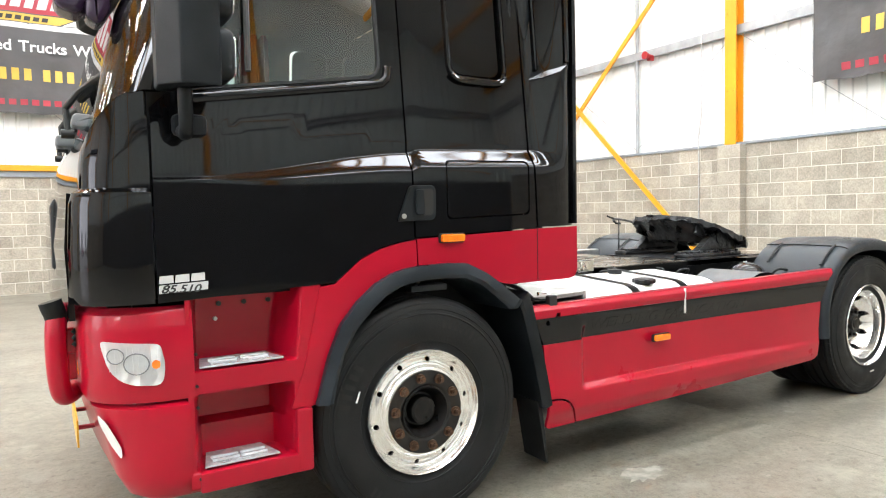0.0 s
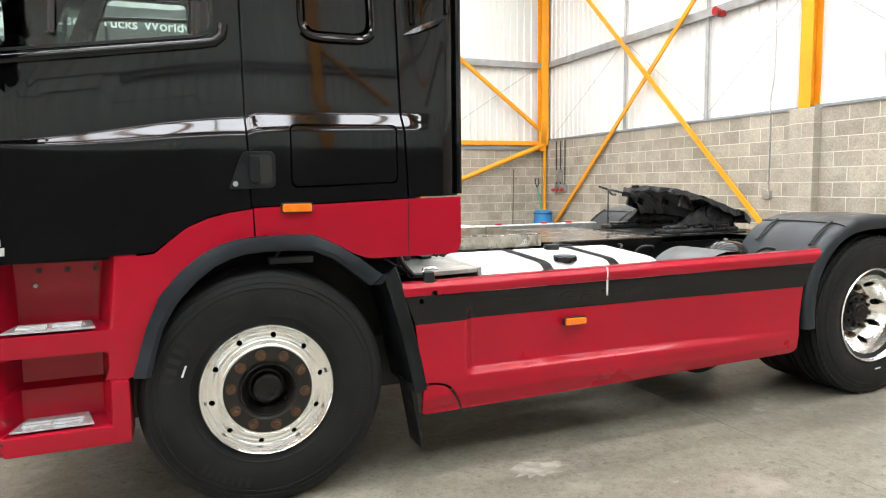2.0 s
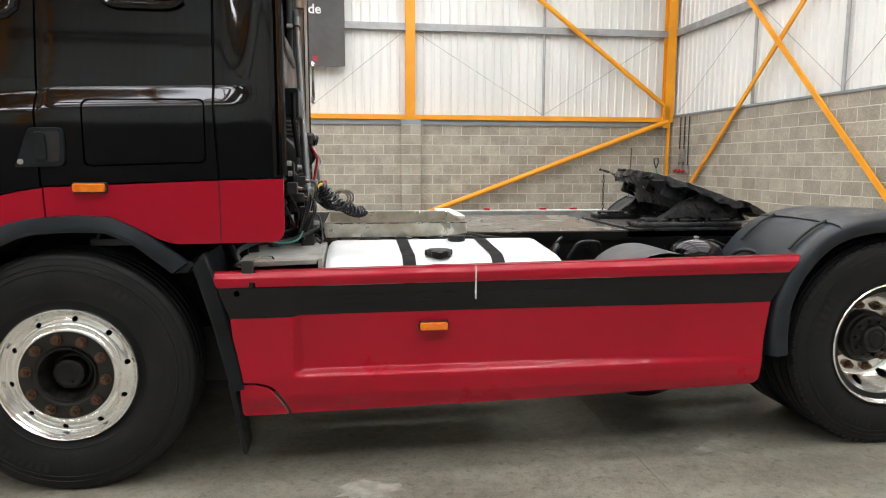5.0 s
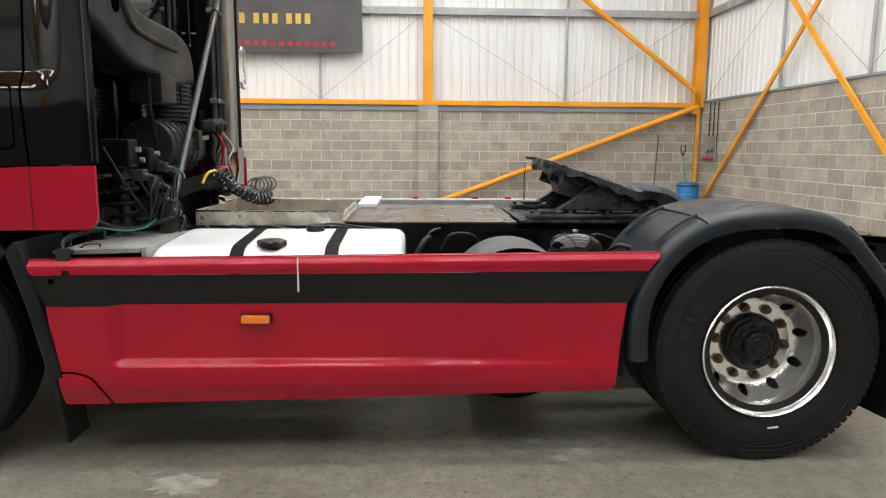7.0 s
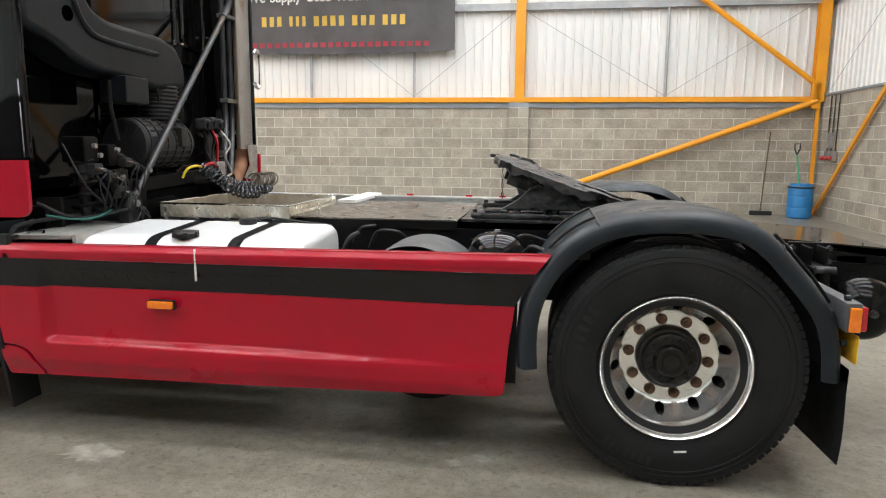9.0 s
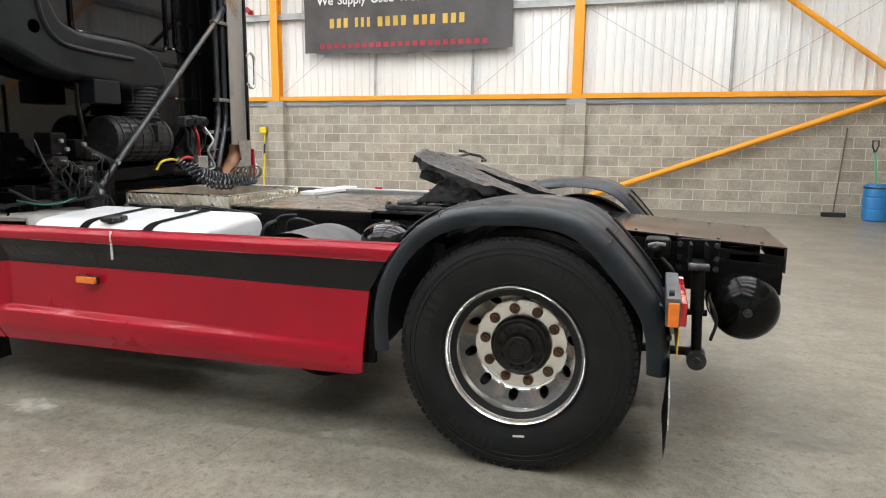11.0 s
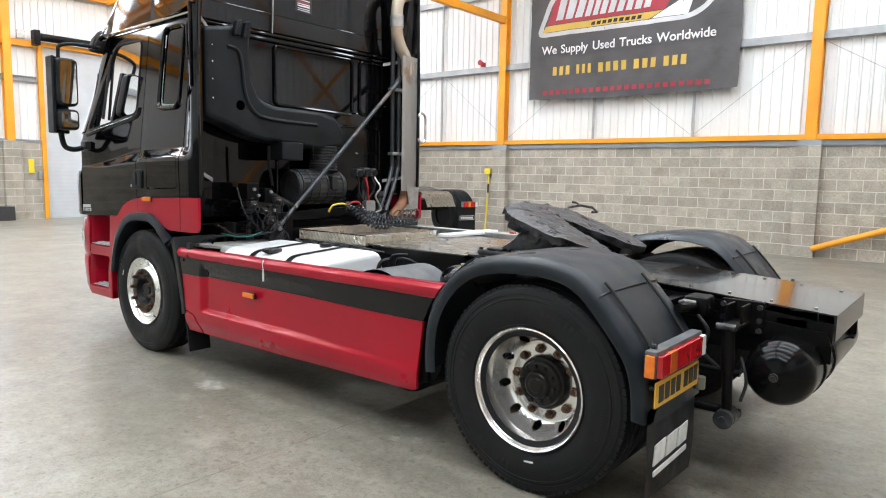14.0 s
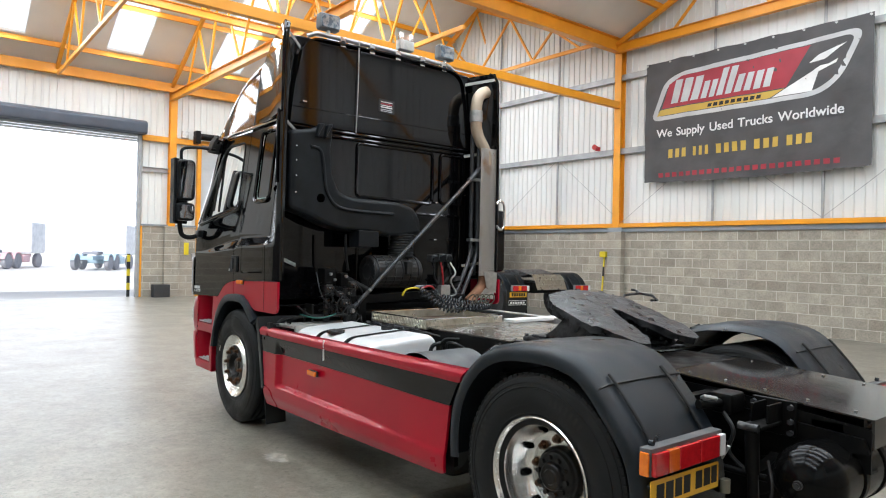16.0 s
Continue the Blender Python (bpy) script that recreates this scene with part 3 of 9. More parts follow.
# posts
def post(x, y, z0, z1, facing, label="yellow painted steel post standing on a block pier"):
    p = thing("steel_post", (x, y, z0), label, "post", "steel posts", "structure")
    w, h = 0.21, 0.21
    bm = bmesh.new()
    if facing == "y":
        bar(bm, (x, y - h / 2, z0), (x, y - h / 2, z1), 0.014, w)
        bm.free()
        bm = bmesh.new()
        box(bm, x - w / 2, x + w / 2, y, y + 0.015, z0, z1)
        box(bm, x - w / 2, x + w / 2, y + h - 0.015, y + h, z0, z1)
        box(bm, x - 0.008, x + 0.008, y + 0.015, y + h - 0.015, z0, z1)
    else:
        box(bm, x, x + 0.015, y - w / 2, y + w / 2, z0, z1)
        box(bm, x + h - 0.015, x + h, y - w / 2, y + w / 2, z0, z1)
        box(bm, x + 0.015, x + h - 0.015, y - 0.008, y + 0.008, z0, z1)
    part("shaft", bm, ORANGE, p)
    for k in range(3):
        z = z0 + 0.9 + 1.3 * k
        for s in (-1, 1):
            b2 = bmesh.new()
            if facing == "y":
                cyl(b2, (x + s * 0.06, y - 0.014, z), (x + s * 0.06, y + 0.001, z), 0.014, 6)
            else:
                cyl(b2, (x - 0.014, y + s * 0.06, z), (x + 0.001, y + s * 0.06, z), 0.014, 6)
            part("bolt", b2, ORANGE, p)
    return p


for x in (-10.8, *COLX):
    post(x, YB - 0.12, TOP_B + 0.01, roof_z(x) - 0.15, "y")
post(10.38, 15.1, 2.36, roof_z(10.35) - 0.1, "y", "yellow painted steel corner post on the floor")
bm = bmesh.new()
box(bm, 10.36, 10.42, 15.12, 15.18, 0, 2.36)
tagged(new("post_leg", mesh_of("post_leg", bm, ORANGE)), "thin yellow leg below the corner post", "post", kind="structure")
for y in (7.42, -0.1):
    post(XR - 0.12, y, TOP_R + 0.01, 7.3, "x")
for y in (-6.9, 0.5):
    post(XL - 0.09, y, TOP_B + 0.01, 6.6, "x")
post(XL - 0.09, 7.02, TOP_B + 0.01, 6.6, "x")
for x in (-10.8, -3.3, 4.35):
    post(x, YF - 0.1, TOP_B, roof_z(x) - 0.15, "y", "yellow painted steel post against the cladding")

# grey caps where the posts meet the piers
for x in (-10.8, *COLX):
    bm = bmesh.new()
    box(bm, x - 0.22, x + 0.22, YB - 0.138, YB - 0.124, TOP_B + 0.003, TOP_B + 0.112, 0.003)
    tagged(new("flashing", mesh_of("flashing", bm, FLASH)), "grey metal cap over a block pier", "trim", kind="structure")
# rails, girts and flashings on the back wall
bm = bmesh.new()
box(bm, XL, XR, YB - 0.1, YB + 0.06, TOP_B + 0.115, TOP_B + 0.225, 0.008)
tagged(new("rail", mesh_of("rail", bm, ORANGE)), "yellow steel rail along the head of the block wall", "rail", kind="structure")
bm = bmesh.new()
box(bm, XL, XR, YB - 0.04, YB + 0.05, TOP_B + 0.005, TOP_B + 0.112)
box(bm, XR - 0.03, XR + 0.05, YF, YB, TOP_R + 0.005, TOP_R + 0.045)
box(bm, XL - 0.05, XL + 0.03, DOOR[1] + 0.12, SHUT[0] - 0.12, TOP_B + 0.005, TOP_B + 0.06)
tagged(new("flashing", mesh_of("flashing", bm, FLASH)), "grey pressed metal flashing on the wall head", "trim", kind="structure")


def girt(name, a, b, depth):
    bm = bmesh.new()
    (x0, y0, z), (x1, y1, _) = a, b
    if y0 == y1:
        box(bm, x0, x1, y0, y0 + 0.012, z - 0.075, z + 0.075)
        box(bm, x0, x1, y0 + 0.012, y0 + depth, z + 0.06, z + 0.075)
        box(bm, x0, x1, y0 + 0.012, y0 + depth, z - 0.075, z - 0.06)
    else:
        box(bm, x0, x0 + 0.012, y0, y1, z - 0.075, z + 0.075)
        box(bm, x0 + 0.012, x0 + depth, y0, y1, z + 0.06, z + 0.075)
        box(bm, x0 + 0.012, x0 + depth, y0, y1, z - 0.075, z - 0.06)
    return tagged(new(name, mesh_of(name, bm, GIRT)), "grey galvanised cladding girt", "girt", kind="structure")


for z in (4.42, 6.40):
    girt("girt", (XL, YB - 0.02, z), (XR, YB - 0.02, z), 0.1)
    girt("girt", (XR - 0.02, YF, z), (XR - 0.02, YB, z), 0.1)
girt("girt", (XL - 0.1, DOOR[1] + 0.15, 4.05), (XL - 0.1, SHUT[0] - 0.15, 4.05), 0.08)
bm = bmesh.new()
for x in (-13, -8.0, -5.5, -0.62, 1.83, 7.35):
    cyl(bm, (x, YB + 0.02, TOP_B + 0.1), (x, YB + 0.02, roof_z(x) - 0.3), 0.032, 10)
for y in (9.6, 12.0, 5.0, 2.4, -2.6, -5.0):
    cyl(bm, (XR + 0.02, y, TOP_R), (XR + 0.02, y, 7.2), 0.032, 10)
tagged(new("sag_posts", mesh_of("sag_posts", bm, GIRT)), "thin grey galvanised posts between girts", "post", kind="structure")
bm = bmesh.new()
xs = [-8.0, -5.5, -3.2, -0.62, 1.83, 4.2, 7.35, 10.3]
for i, (a, b) in enumerate(zip(xs, xs[1:])):
    up = i % 2 == 0
    cyl(bm, (a, YB - 0.0, TOP_B + 0.25 if up else 4.4), (b, YB - 0.0, 4.4 if up else TOP_B + 0.25), 0.006, 6)
ys = [14.9, 12.0, 9.6, 7.4, 5.0, 2.4]
for i, (a, b) in enumerate(zip(ys, ys[1:])):
    up = i % 2 == 0
    cyl(bm, (XR, a, TOP_R + 0.1 if up else 4.4), (XR, b, 4.4 if up else TOP_R + 0.1), 0.006, 6)
tagged(new("sag_rods", mesh_of("sag_rods", bm, GIRT)), "thin diagonal wire rods behind the posts", "rod", kind="structure")

# bracing
bm = bmesh.new()
cyl(bm, (4.42, YB - 0.16, 0.18), (10.36, YB - 0.16, 2.38), 0.062, 16)
tagged(new("wall_brace", mesh_of("wall_brace", bm, ORANGE)), "yellow tubular wall brace rising to the corner", "brace", kind="structure")
bm = bmesh.new()
cyl(bm, (10.40, YB - 0.14, 2.66), (4.4, YB - 0.14, 7.15), 0.055, 16)
tagged(new("wall_brace", mesh_of("wall_brace", bm, ORANGE)), "yellow tubular wall brace above the rail", "brace", kind="structure")
bm = bmesh.new()
box(bm, 10.25, 10.42, YB - 0.2, YB - 0.1, 2.22, 2.75, 0.01)
tagged(new("gusset", mesh_of("gusset", bm, ORANGE)), "yellow gusset plate where the braces meet", "gusset", kind="structure")
bm = bmesh.new()
cyl(bm, (4.35, YF + 0.05, 6.9), (9.8, YF + 0.05, 2.6), 0.055, 12)
tagged(new("wall_brace", mesh_of("wall_brace", bm, ORANGE)), "yellow tubular wall brace on the south wall", "brace", kind="structure")
for z in (4.42, 6.40):
    girt("girt", (XL, YF - 0.08, z), (XR, YF - 0.08, z), 0.1)
for a, b in (((XR - 0.08, 15.0, 0.05), (XR - 0.08, 7.5, 6.85)), ((XR - 0.13, 7.45, 0.02), (XR - 0.13, 14.95, 7.25))):
    bm = bmesh.new()
    bar(bm, a, b, 0.04, 0.085)
    tagged(new("cross_brace", mesh_of("cross_brace", bm, ORANGE)), "flat yellow cross brace on the side wall", "brace", kind="structure")

# big roller door and closed shutter in the west wall
bm = bmesh.new()
box(bm, XL - 0.12, XL + 0.02, DOOR[1] - 0.02, DOOR[1] + 0.09, 0, DOOR[2], 0.01)
box(bm, XL - 0.12, XL + 0.02, DOOR[0] - 0.09, DOOR[0] + 0.02, 0, DOOR[2], 0.01)
tagged(new("door_1", mesh_of("door_1", bm, GIRT)), "grey guide frame of an open roller door", "door", kind="structure")
bm = prism(rounded([(XL - 0.05, DOOR[2]), (XL + 0.4, DOOR[2]), (XL + 0.42, DOOR[2] + 0.34), (XL + 0.2, DOOR[2] + 0.44), (XL - 0.05, DOOR[2] + 0.44)], 0.06), "y", DOOR[0] - 0.2, DOOR[1] + 0.15, 0.01)
rd = solo("roller_door_barrel", bm, SHUTBOX, "slate grey rolled-up door barrel over the opening", "roller door")
for k in range(3):
    bm = prism(rounded([(XL - 0.06, DOOR[2] - 0.07 - 0.075 * k), (XL - 0.035, DOOR[2] - 0.065 - 0.075 * k), (XL - 0.035, DOOR[2] - 0.005 - 0.075 * k), (XL - 0.06, DOOR[2] - 0.0 - 0.075 * k)], 0.008), "y", DOOR[0], DOOR[1] - 0.02)
    part("curtain_slat", bm, SHUTTER, rd, "pale grey slat of the rolled curtain")
prof = [(XL - 0.07, 0.0)]
for i in range(44):
    h = SHUT[2] / 44
    prof += [(XL - 0.05, i * h), (XL - 0.045, i * h + h * 0.2), (XL - 0.045, i * h + h * 0.8)]
prof += [(XL - 0.05, SHUT[2]), (XL - 0.07, SHUT[2])]
bm = prism(prof, "y", SHUT[0], SHUT[1])
tagged(new("door_2", mesh_of("door_2", bm, SHUTTER)), "closed grey steel roller shutter", "door", kind="structure")
bm = bmesh.new()
box(bm, XL - 0.1, XL + 0.06, SHUT[0] - 0.12, SHUT[0], 0, SHUT[2] + 0.1, 0.008)
box(bm, XL - 0.1, XL + 0.06, SHUT[1], SHUT[1] + 0.12, 0, SHUT[2] + 0.1, 0.008)
box(bm, XL - 0.1, XL + 0.06, SHUT[0], SHUT[1], SHUT[2], SHUT[2] + 0.14, 0.008)
box(bm, XL - 0.08, XL + 0.05, DOOR[1] + 0.1, SHUT[0] - 0.12, 4.95, 5.13, 0.008)
box(bm, XL - 0.07, XL + 0.03, DOOR[1] + 0.092, DOOR[1] + 0.15, 0, TOP_B, 0.006)
tagged(new("trim", mesh_of("trim", bm, ORANGE)), "yellow steel door frame and lintel", "trim", kind="structure")
bm = bmesh.new()
cyl(bm, (XL + 0.18, SHUT[0] - 0.1, 5.25), (XL + 0.18, SHUT[0] + 1.6, 5.25), 0.11, 16)
box(bm, XL + 0.02, XL + 0.32, SHUT[0] - 0.28, SHUT[0] - 0.12, 5.0, 5.42, 0.02)
solo("shutter_motor", bm, DARK, "dark shutter drive with its barrel on a bracket", "shutter motor")
bm = bmesh.new()
box(bm, XL + 0.04, XL + 0.14, 7.28, 7.5, 5.15, 5.38, 0.015)
solo("junction_box", bm, STEEL, "pale grey electrical box beside the post", "junction box")
bm = bmesh.new()
box(bm, XL + 0.02, XL + 0.03, 7.45, 7.6, 1.35, 1.75)
solo("notice", bm, YELLOW, "small yellow notice fixed to the block wall", "notice")
bm = bmesh.new()
box(bm, XL + 0.02, XL + 0.09, 7.68, 7.78, 1.18, 1.40, 0.01)
solo("door_control", bm, STEEL, "grey push button door control on the wall", "switch")
bm = bmesh.new()
box(bm, XL + 0.12, XL + 0.45, 6.42, 6.92, 0.0, 0.40, 0.02)
bx = solo("crate", bm, BOX, "black plastic crate on the floor by the wall", "crate")
bm = bmesh.new()
cyl(bm, (XL - 0.5, DOOR[1] - 0.10, -0.06), (XL - 0.5, DOOR[1] - 0.10, 1.35), 0.05, 16)
bo = thing("bollard", (XL - 0.5, DOOR[1] - 0.10, -0.06), "black bollard with yellow bands outside the door", "bollard")
part("post", bm, INK, bo)
for k in range(3):
    b2 = bmesh.new()
    cyl(b2, (XL - 0.5, DOOR[1] - 0.10, 0.2 + 0.45 * k), (XL - 0.5, DOOR[1] - 0.10, 0.42 + 0.45 * k), 0.054, 16)
    part("band", b2, YELLOW, bo)


# banners
def banner(m, label):
    """A printed banner 5.2 m wide and 3.05 m high: x across, y up, z out of the wall. The firm's mark is plain shapes."""
    loc = m.translation
    b = thing("banner", loc, label, "banner", "banners")

    def put(bm):
        bmesh.ops.transform(bm, matrix=m, verts=bm.verts[:])
        return bm
    def wave(x, y):
        return 0.012 * math.sin(x * 5.1 + y * 1.3) + 0.010 * math.sin(y * 6.3 - x * 2) + 0.008 * math.sin(x * 11 - y * 7)
    def flat(pts, lift, holes=(), net=True):
        return put(sheet(pts, lambda a, c: (a, c, wave(a, c) + lift), holes, cuts_a=frange(0.1, 5.1, 40) if net else (), cuts_b=frange(0.1, 3.0, 18) if net else (), thick=0.0006))
    def up(pts):
        """The mark's outline set in the upper half of the cloth."""
        return [(a, 1.55 + (c - 1.16) * 0.735) for a, c in pts]
    edge = [(5.2 * i / 26, -0.05 * math.sin(math.pi * i / 26) + 0.015 * math.sin(i * 1.7)) for i in range(27)] + [(5.2, 3.05)] + [(5.2 - 5.2 * i / 26, 3.05 - 0.02 * abs(math.sin(i * 0.6))) for i in range(1, 27)]
    part("cloth", flat(edge, 0.0), BANNER, b)
    out = rounded(up([(0.14, 1.16), (4.15, 1.16), (4.62, 1.55), (5.06, 2.86), (1.0, 2.70), (0.55, 2.45)]), 0.26)
    inn = rounded(up([(0.30, 1.30), (4.08, 1.30), (4.50, 1.62), (4.90, 2.72), (1.02, 2.56), (0.66, 2.34)]), 0.2)
    part("logo_border", flat(out, 0.003, [inn]), SILVER, b, "silver border of the printed mark")
    part("logo_red_field", flat(up([(0.45, 1.56), (3.52, 1.56), (4.02, 2.66), (1.02, 2.555), (0.68, 2.33)]), 0.004), REDINK, b, "red field of the printed mark")
    part("logo_yellow_band", flat(up([(0.32, 1.32), (3.15, 1.32), (3.48, 1.53), (0.42, 1.53)]), 0.004), GOLD, b, "yellow band of the printed mark")
    part("logo_flash", flat(up([(3.2, 1.32), (4.05, 1.32), (4.2, 2.02), (4.52, 2.02), (4.55, 2.12), (3.66, 1.62)]), 0.005), WHITEINK, b, "white flash of the printed mark")
    part("logo_flash", flat(up([(3.98, 2.14), (4.30, 2.18), (4.72, 2.52), (4.18, 2.34)]), 0.005), WHITEINK, b, "white flash of the printed mark")
    # the firm's name as slanted bars
    x = 0.72
    for w, h in ((0.20, 0.56), (0.20, 0.56), (0.20, 0.56), (0.14, 0.40), (0.14, 0.40), (0.15, 0.62), (0.15, 0.62), (0.16, 0.40), (0.14, 0.40), (0.16, 0.40), (0.16, 0.40)):
        part("logo_bar", flat([(x, 1.93), (x + w, 1.93), (x + w + h * 0.28, 1.93 + h), (x + h * 0.28, 1.93 + h)], 0.009), SILVER, b)
        x += w + 0.065
    for i in range(9):
        part("logo_bar", flat([(1.7 + i * 0.145, 1.70), (1.80 + i * 0.145, 1.70), (1.82 + i * 0.145, 1.78), (1.72 + i * 0.145, 1.78)], 0.009), INK, b)
    x = 0.36
    for word in ("We", "Supply", "Used", "Trucks", "Worldwide"):
        o = lettering("slogan_word", word, 0.285, m @ Matrix.Translation((x, 1.115, 0.032)), WHITEINK, b, wide=1.0, bold=0.016)
        x = max((m.inverted() @ v.co).x for v in o.data.vertices) + 0.115
    # telephone line and web line as bars
    x = 0.68
    for group, w in ((3, 0.11), (3, 0.075), (4, 0.12), (3, 0.12), (3, 0.12)):
        for i in range(group):
            part("number_bar", flat([(x, 0.575), (x + w, 0.575), (x + w, 0.795), (x, 0.795)], 0.009), GOLD, b)
            x += w + 0.08
        x += 0.11
    x = 0.42
    for i in range(23):
        part("web_bar", flat([(x, 0.105), (x + 0.12, 0.105), (x + 0.12, 0.215), (x, 0.215)], 0.009), REDINK, b)
        x += 0.185
    for i in range(9):
        e = bmesh.new()
        cyl(e, (0.05 + i * 0.6375, 3.0, 0.0), (0.05 + i * 0.6375, 3.0, 0.03), 0.025, 10)
        part("eyelet", put(e), STEEL, b)
    return b


banner(Matrix.Translation((-2.42, YB - 0.12, 3.50)) @ Matrix.Rotation(radians(90), 4, "X"), "dark printed advertising banner hung on the cladding, sagging slightly")
banner(Matrix.Translation((XR - 0.15, 5.98, 3.27)) @ Matrix.Rotation(radians(-90), 4, "Z") @ Matrix.Rotation(radians(90), 4, "X"), "dark printed advertising banner hung on the side wall")

# small fittings on the walls
for at, d in (((-3.98, YB - 0.06, 4.56), "y"), ((XR - 0.06, 9.2, 4.32), "x")):
    a = thing("alarm_sounder", at, "small red fire alarm sounder on a girt", "alarm", "alarms")
    b2 = bmesh.new()
    box(b2, at[0] - 0.06, at[0] + 0.06, at[1] - 0.04, at[1] + 0.04, at[2] - 0.06, at[2] + 0.05, 0.01)
    part("base", b2, RHOSE, a)
    b2 = bmesh.new()
    v = Vector((0, -1, 0)) if d == "y" else Vector((-1, 0, 0))
    cyl(b2, Vector(at) + v * 0.03 + Vector((0, 0, 0.03)), Vector(at) + v * 0.16 + Vector((0, 0, 0.03)), 0.04, 14, 0.075)
    part("horn", b2, RHOSE, a)
bm = bmesh.new()
tube(bm, curve_pts([(XR - 0.03, 7.9, 4.55), (XR - 0.03, 7.98, 4.62), (XR - 0.03, 8.06, 4.5), (XR - 0.03, 8.06, 3.2), (XR - 0.03, 8.12, 2.7), (XR - 0.03, 8.12, 2.2), (XR - 0.03, 8.12, 1.22)], 6), 0.012, 8)
solo("conduit", bm, STEEL, "thin grey electrical conduit down the wall", "conduit")
bm = bmesh.new()
box(bm, XR - 0.07, XR - 0.015, 8.05, 8.2, 1.08, 1.22, 0.01)
solo("wall_socket", bm, STEEL, "grey metal wall socket on the block wall", "socket")
eb = thing("electric_sockets", (XR - 0.05, 14.6, 1.4), "grey isolator with three red sockets near the corner", "socket")
bm = bmesh.new()
box(bm, XR - 0.10, XR - 0.015, 14.42, 14.62, 1.42, 1.72, 0.01)
part("isolator", bm, STEEL, eb)
for k in range(3):
    b2 = bmesh.new()
    box(b2, XR - 0.10, XR - 0.015, 14.22 + 0.2 * k, 14.36 + 0.2 * k, 1.16, 1.36, 0.015)
    q = part("socket", b2, STEEL, eb)
    b2 = bmesh.new()
    cyl(b2, (XR - 0.10, 14.29 + 0.2 * k, 1.24), (XR - 0.15, 14.29 + 0.2 * k, 1.20), 0.04, 12)
    part("socket_cap", b2, RHOSE, q, "red socket cap")
    b2 = bmesh.new()
    cyl(b2, (XR - 0.03, 14.29 + 0.2 * k, 1.36), (XR - 0.03, 14.29 + 0.2 * k, 2.45), 0.012, 8)
    part("conduit", b2, INK, eb)

# corner things
dr = thing("plastic_drum", (10.0, 14.55, 0), "blue plastic drum holding a shovel in the corner", "drum")
bm = bmesh.new()
lathe(bm, [(0.0, 0.0), (0.20, 0.0), (0.225, 0.03), (0.235, 0.2), (0.225, 0.22), (0.238, 0.25), (0.24, 0.42), (0.228, 0.45), (0.24, 0.48), (0.232, 0.6), (0.215, 0.66), (0.215, 0.70), (0.195, 0.70), (0.195, 0.62), (0.0, 0.60)], (10.0, 14.55, 0), "z", 32)
part("drum_body", bm, BLUE, dr)
bm = bmesh.new()
lathe(bm, [(0.242, 0.615), (0.25, 0.63), (0.242, 0.645)], (10.0, 14.55, 0), "z", 32)
part("rim_band", bm, INK, dr)
sh = thing("shovel", (9.95, 14.6, 0.6), "shovel with a green shaft and black handle standing in a drum", "shovel")
bm = bmesh.new()
cyl(bm, (9.97, 14.56, 0.62), (9.92, 14.7, 1.28), 0.018, 10)
part("shaft", bm, GREEN, sh)
bm = bmesh.new()
tube(bm, [(9.92, 14.7, 1.27), (9.87, 14.71, 1.40), (9.87, 14.72, 1.50), (9.97, 14.72, 1.50), (9.97, 14.71, 1.40), (9.92, 14.7, 1.28)], 0.016, 8)
part("grip", bm, INK, sh)
br = thing("broom", (9.45, 15.1, 0), "broom with a dark handle leaning on the block wall", "broom")
bm = bmesh.new()
cyl(bm, (9.40, 15.05, 0.08), (9.55, 15.27, 1.75), 0.014, 10)
part("handle", bm, WOOD, br)
bm = bmesh.new()
box(bm, 9.18, 9.62, 14.98, 15.08, 0.0, 0.09, 0.012)
part("head", bm, INK, br)
ym = thing("washdown_brush", (-3.68, 15.1, 0), "yellow long-handled brush with a yellow head leaning on the block wall", "brush")
bm = bmesh.new()
cyl(bm, (-3.69, 15.12, 0.02), (-3.67, 15.22, 1.60), 0.022, 10)
part("handle", bm, YELLOW, ym)
bm = bmesh.new()
cyl(bm, (-3.677, 15.184, 1.05), (-3.674, 15.20, 1.30), 0.025, 10)
part("grip", bm, INK, ym)
bm = bmesh.new()
box(bm, -3.77, -3.57, 15.12, 15.26, 1.56, 1.72, 0.02)
part("head", bm, YELLOW, ym)
# ---------------------------------------------------------------- the tractor unit
YC = 4.02                                     # middle line of the truck; its front points to -x
FRONT_AXLE, REAR_AXLE, HUB = 1.70, 5.50, 0.513
truck = thing("tractor_unit", (3.4, YC, 0), "black and red two-axle tractor unit parked on the concrete floor", "truck")


def far(p):
    return (p[0], 2 * YC - p[1], p[2])


def both(fn):
    """fn on the near side and on the far one."""
    for s in (0, 1):
        fn((lambda p: p) if s == 0 else far, s)


def shelf(x):
    """Lower and upper edge of the shoulder shelf along the cab side."""
    step = smooth(1.655, 1.70, x)
    back = 0.016 * min(1.0, max(0.0, (x - 1.7) / 0.6))
    hi = 1.552 + 0.124 * smooth(0.62, 1.72, x) + 0.016 * step + back
    lo = 1.544 + 0.047 * smooth(0.90, 1.66, x) + 0.018 * step + back
    return lo, hi


def side_y(x, z):
    """The cab's side: a wedge-shaped shelf at the shoulder, then a slight lean inwards."""
    lo, hi = shelf(x)
    amp = 0.60 * (hi - lo)
    t = (z - lo) / (hi - lo)
    # nearly flat between a soft lower edge and a crisp upper one
    k = 0.5 * (t + math.sqrt(t * t + 0.012))
    k = 0.5 * (k + 1.0 - math.sqrt((k - 1.0) ** 2 + 0.003))
    return 2.765 + amp * k + (0.155 - amp) * max(0.0, z - 1.73) / 0.97


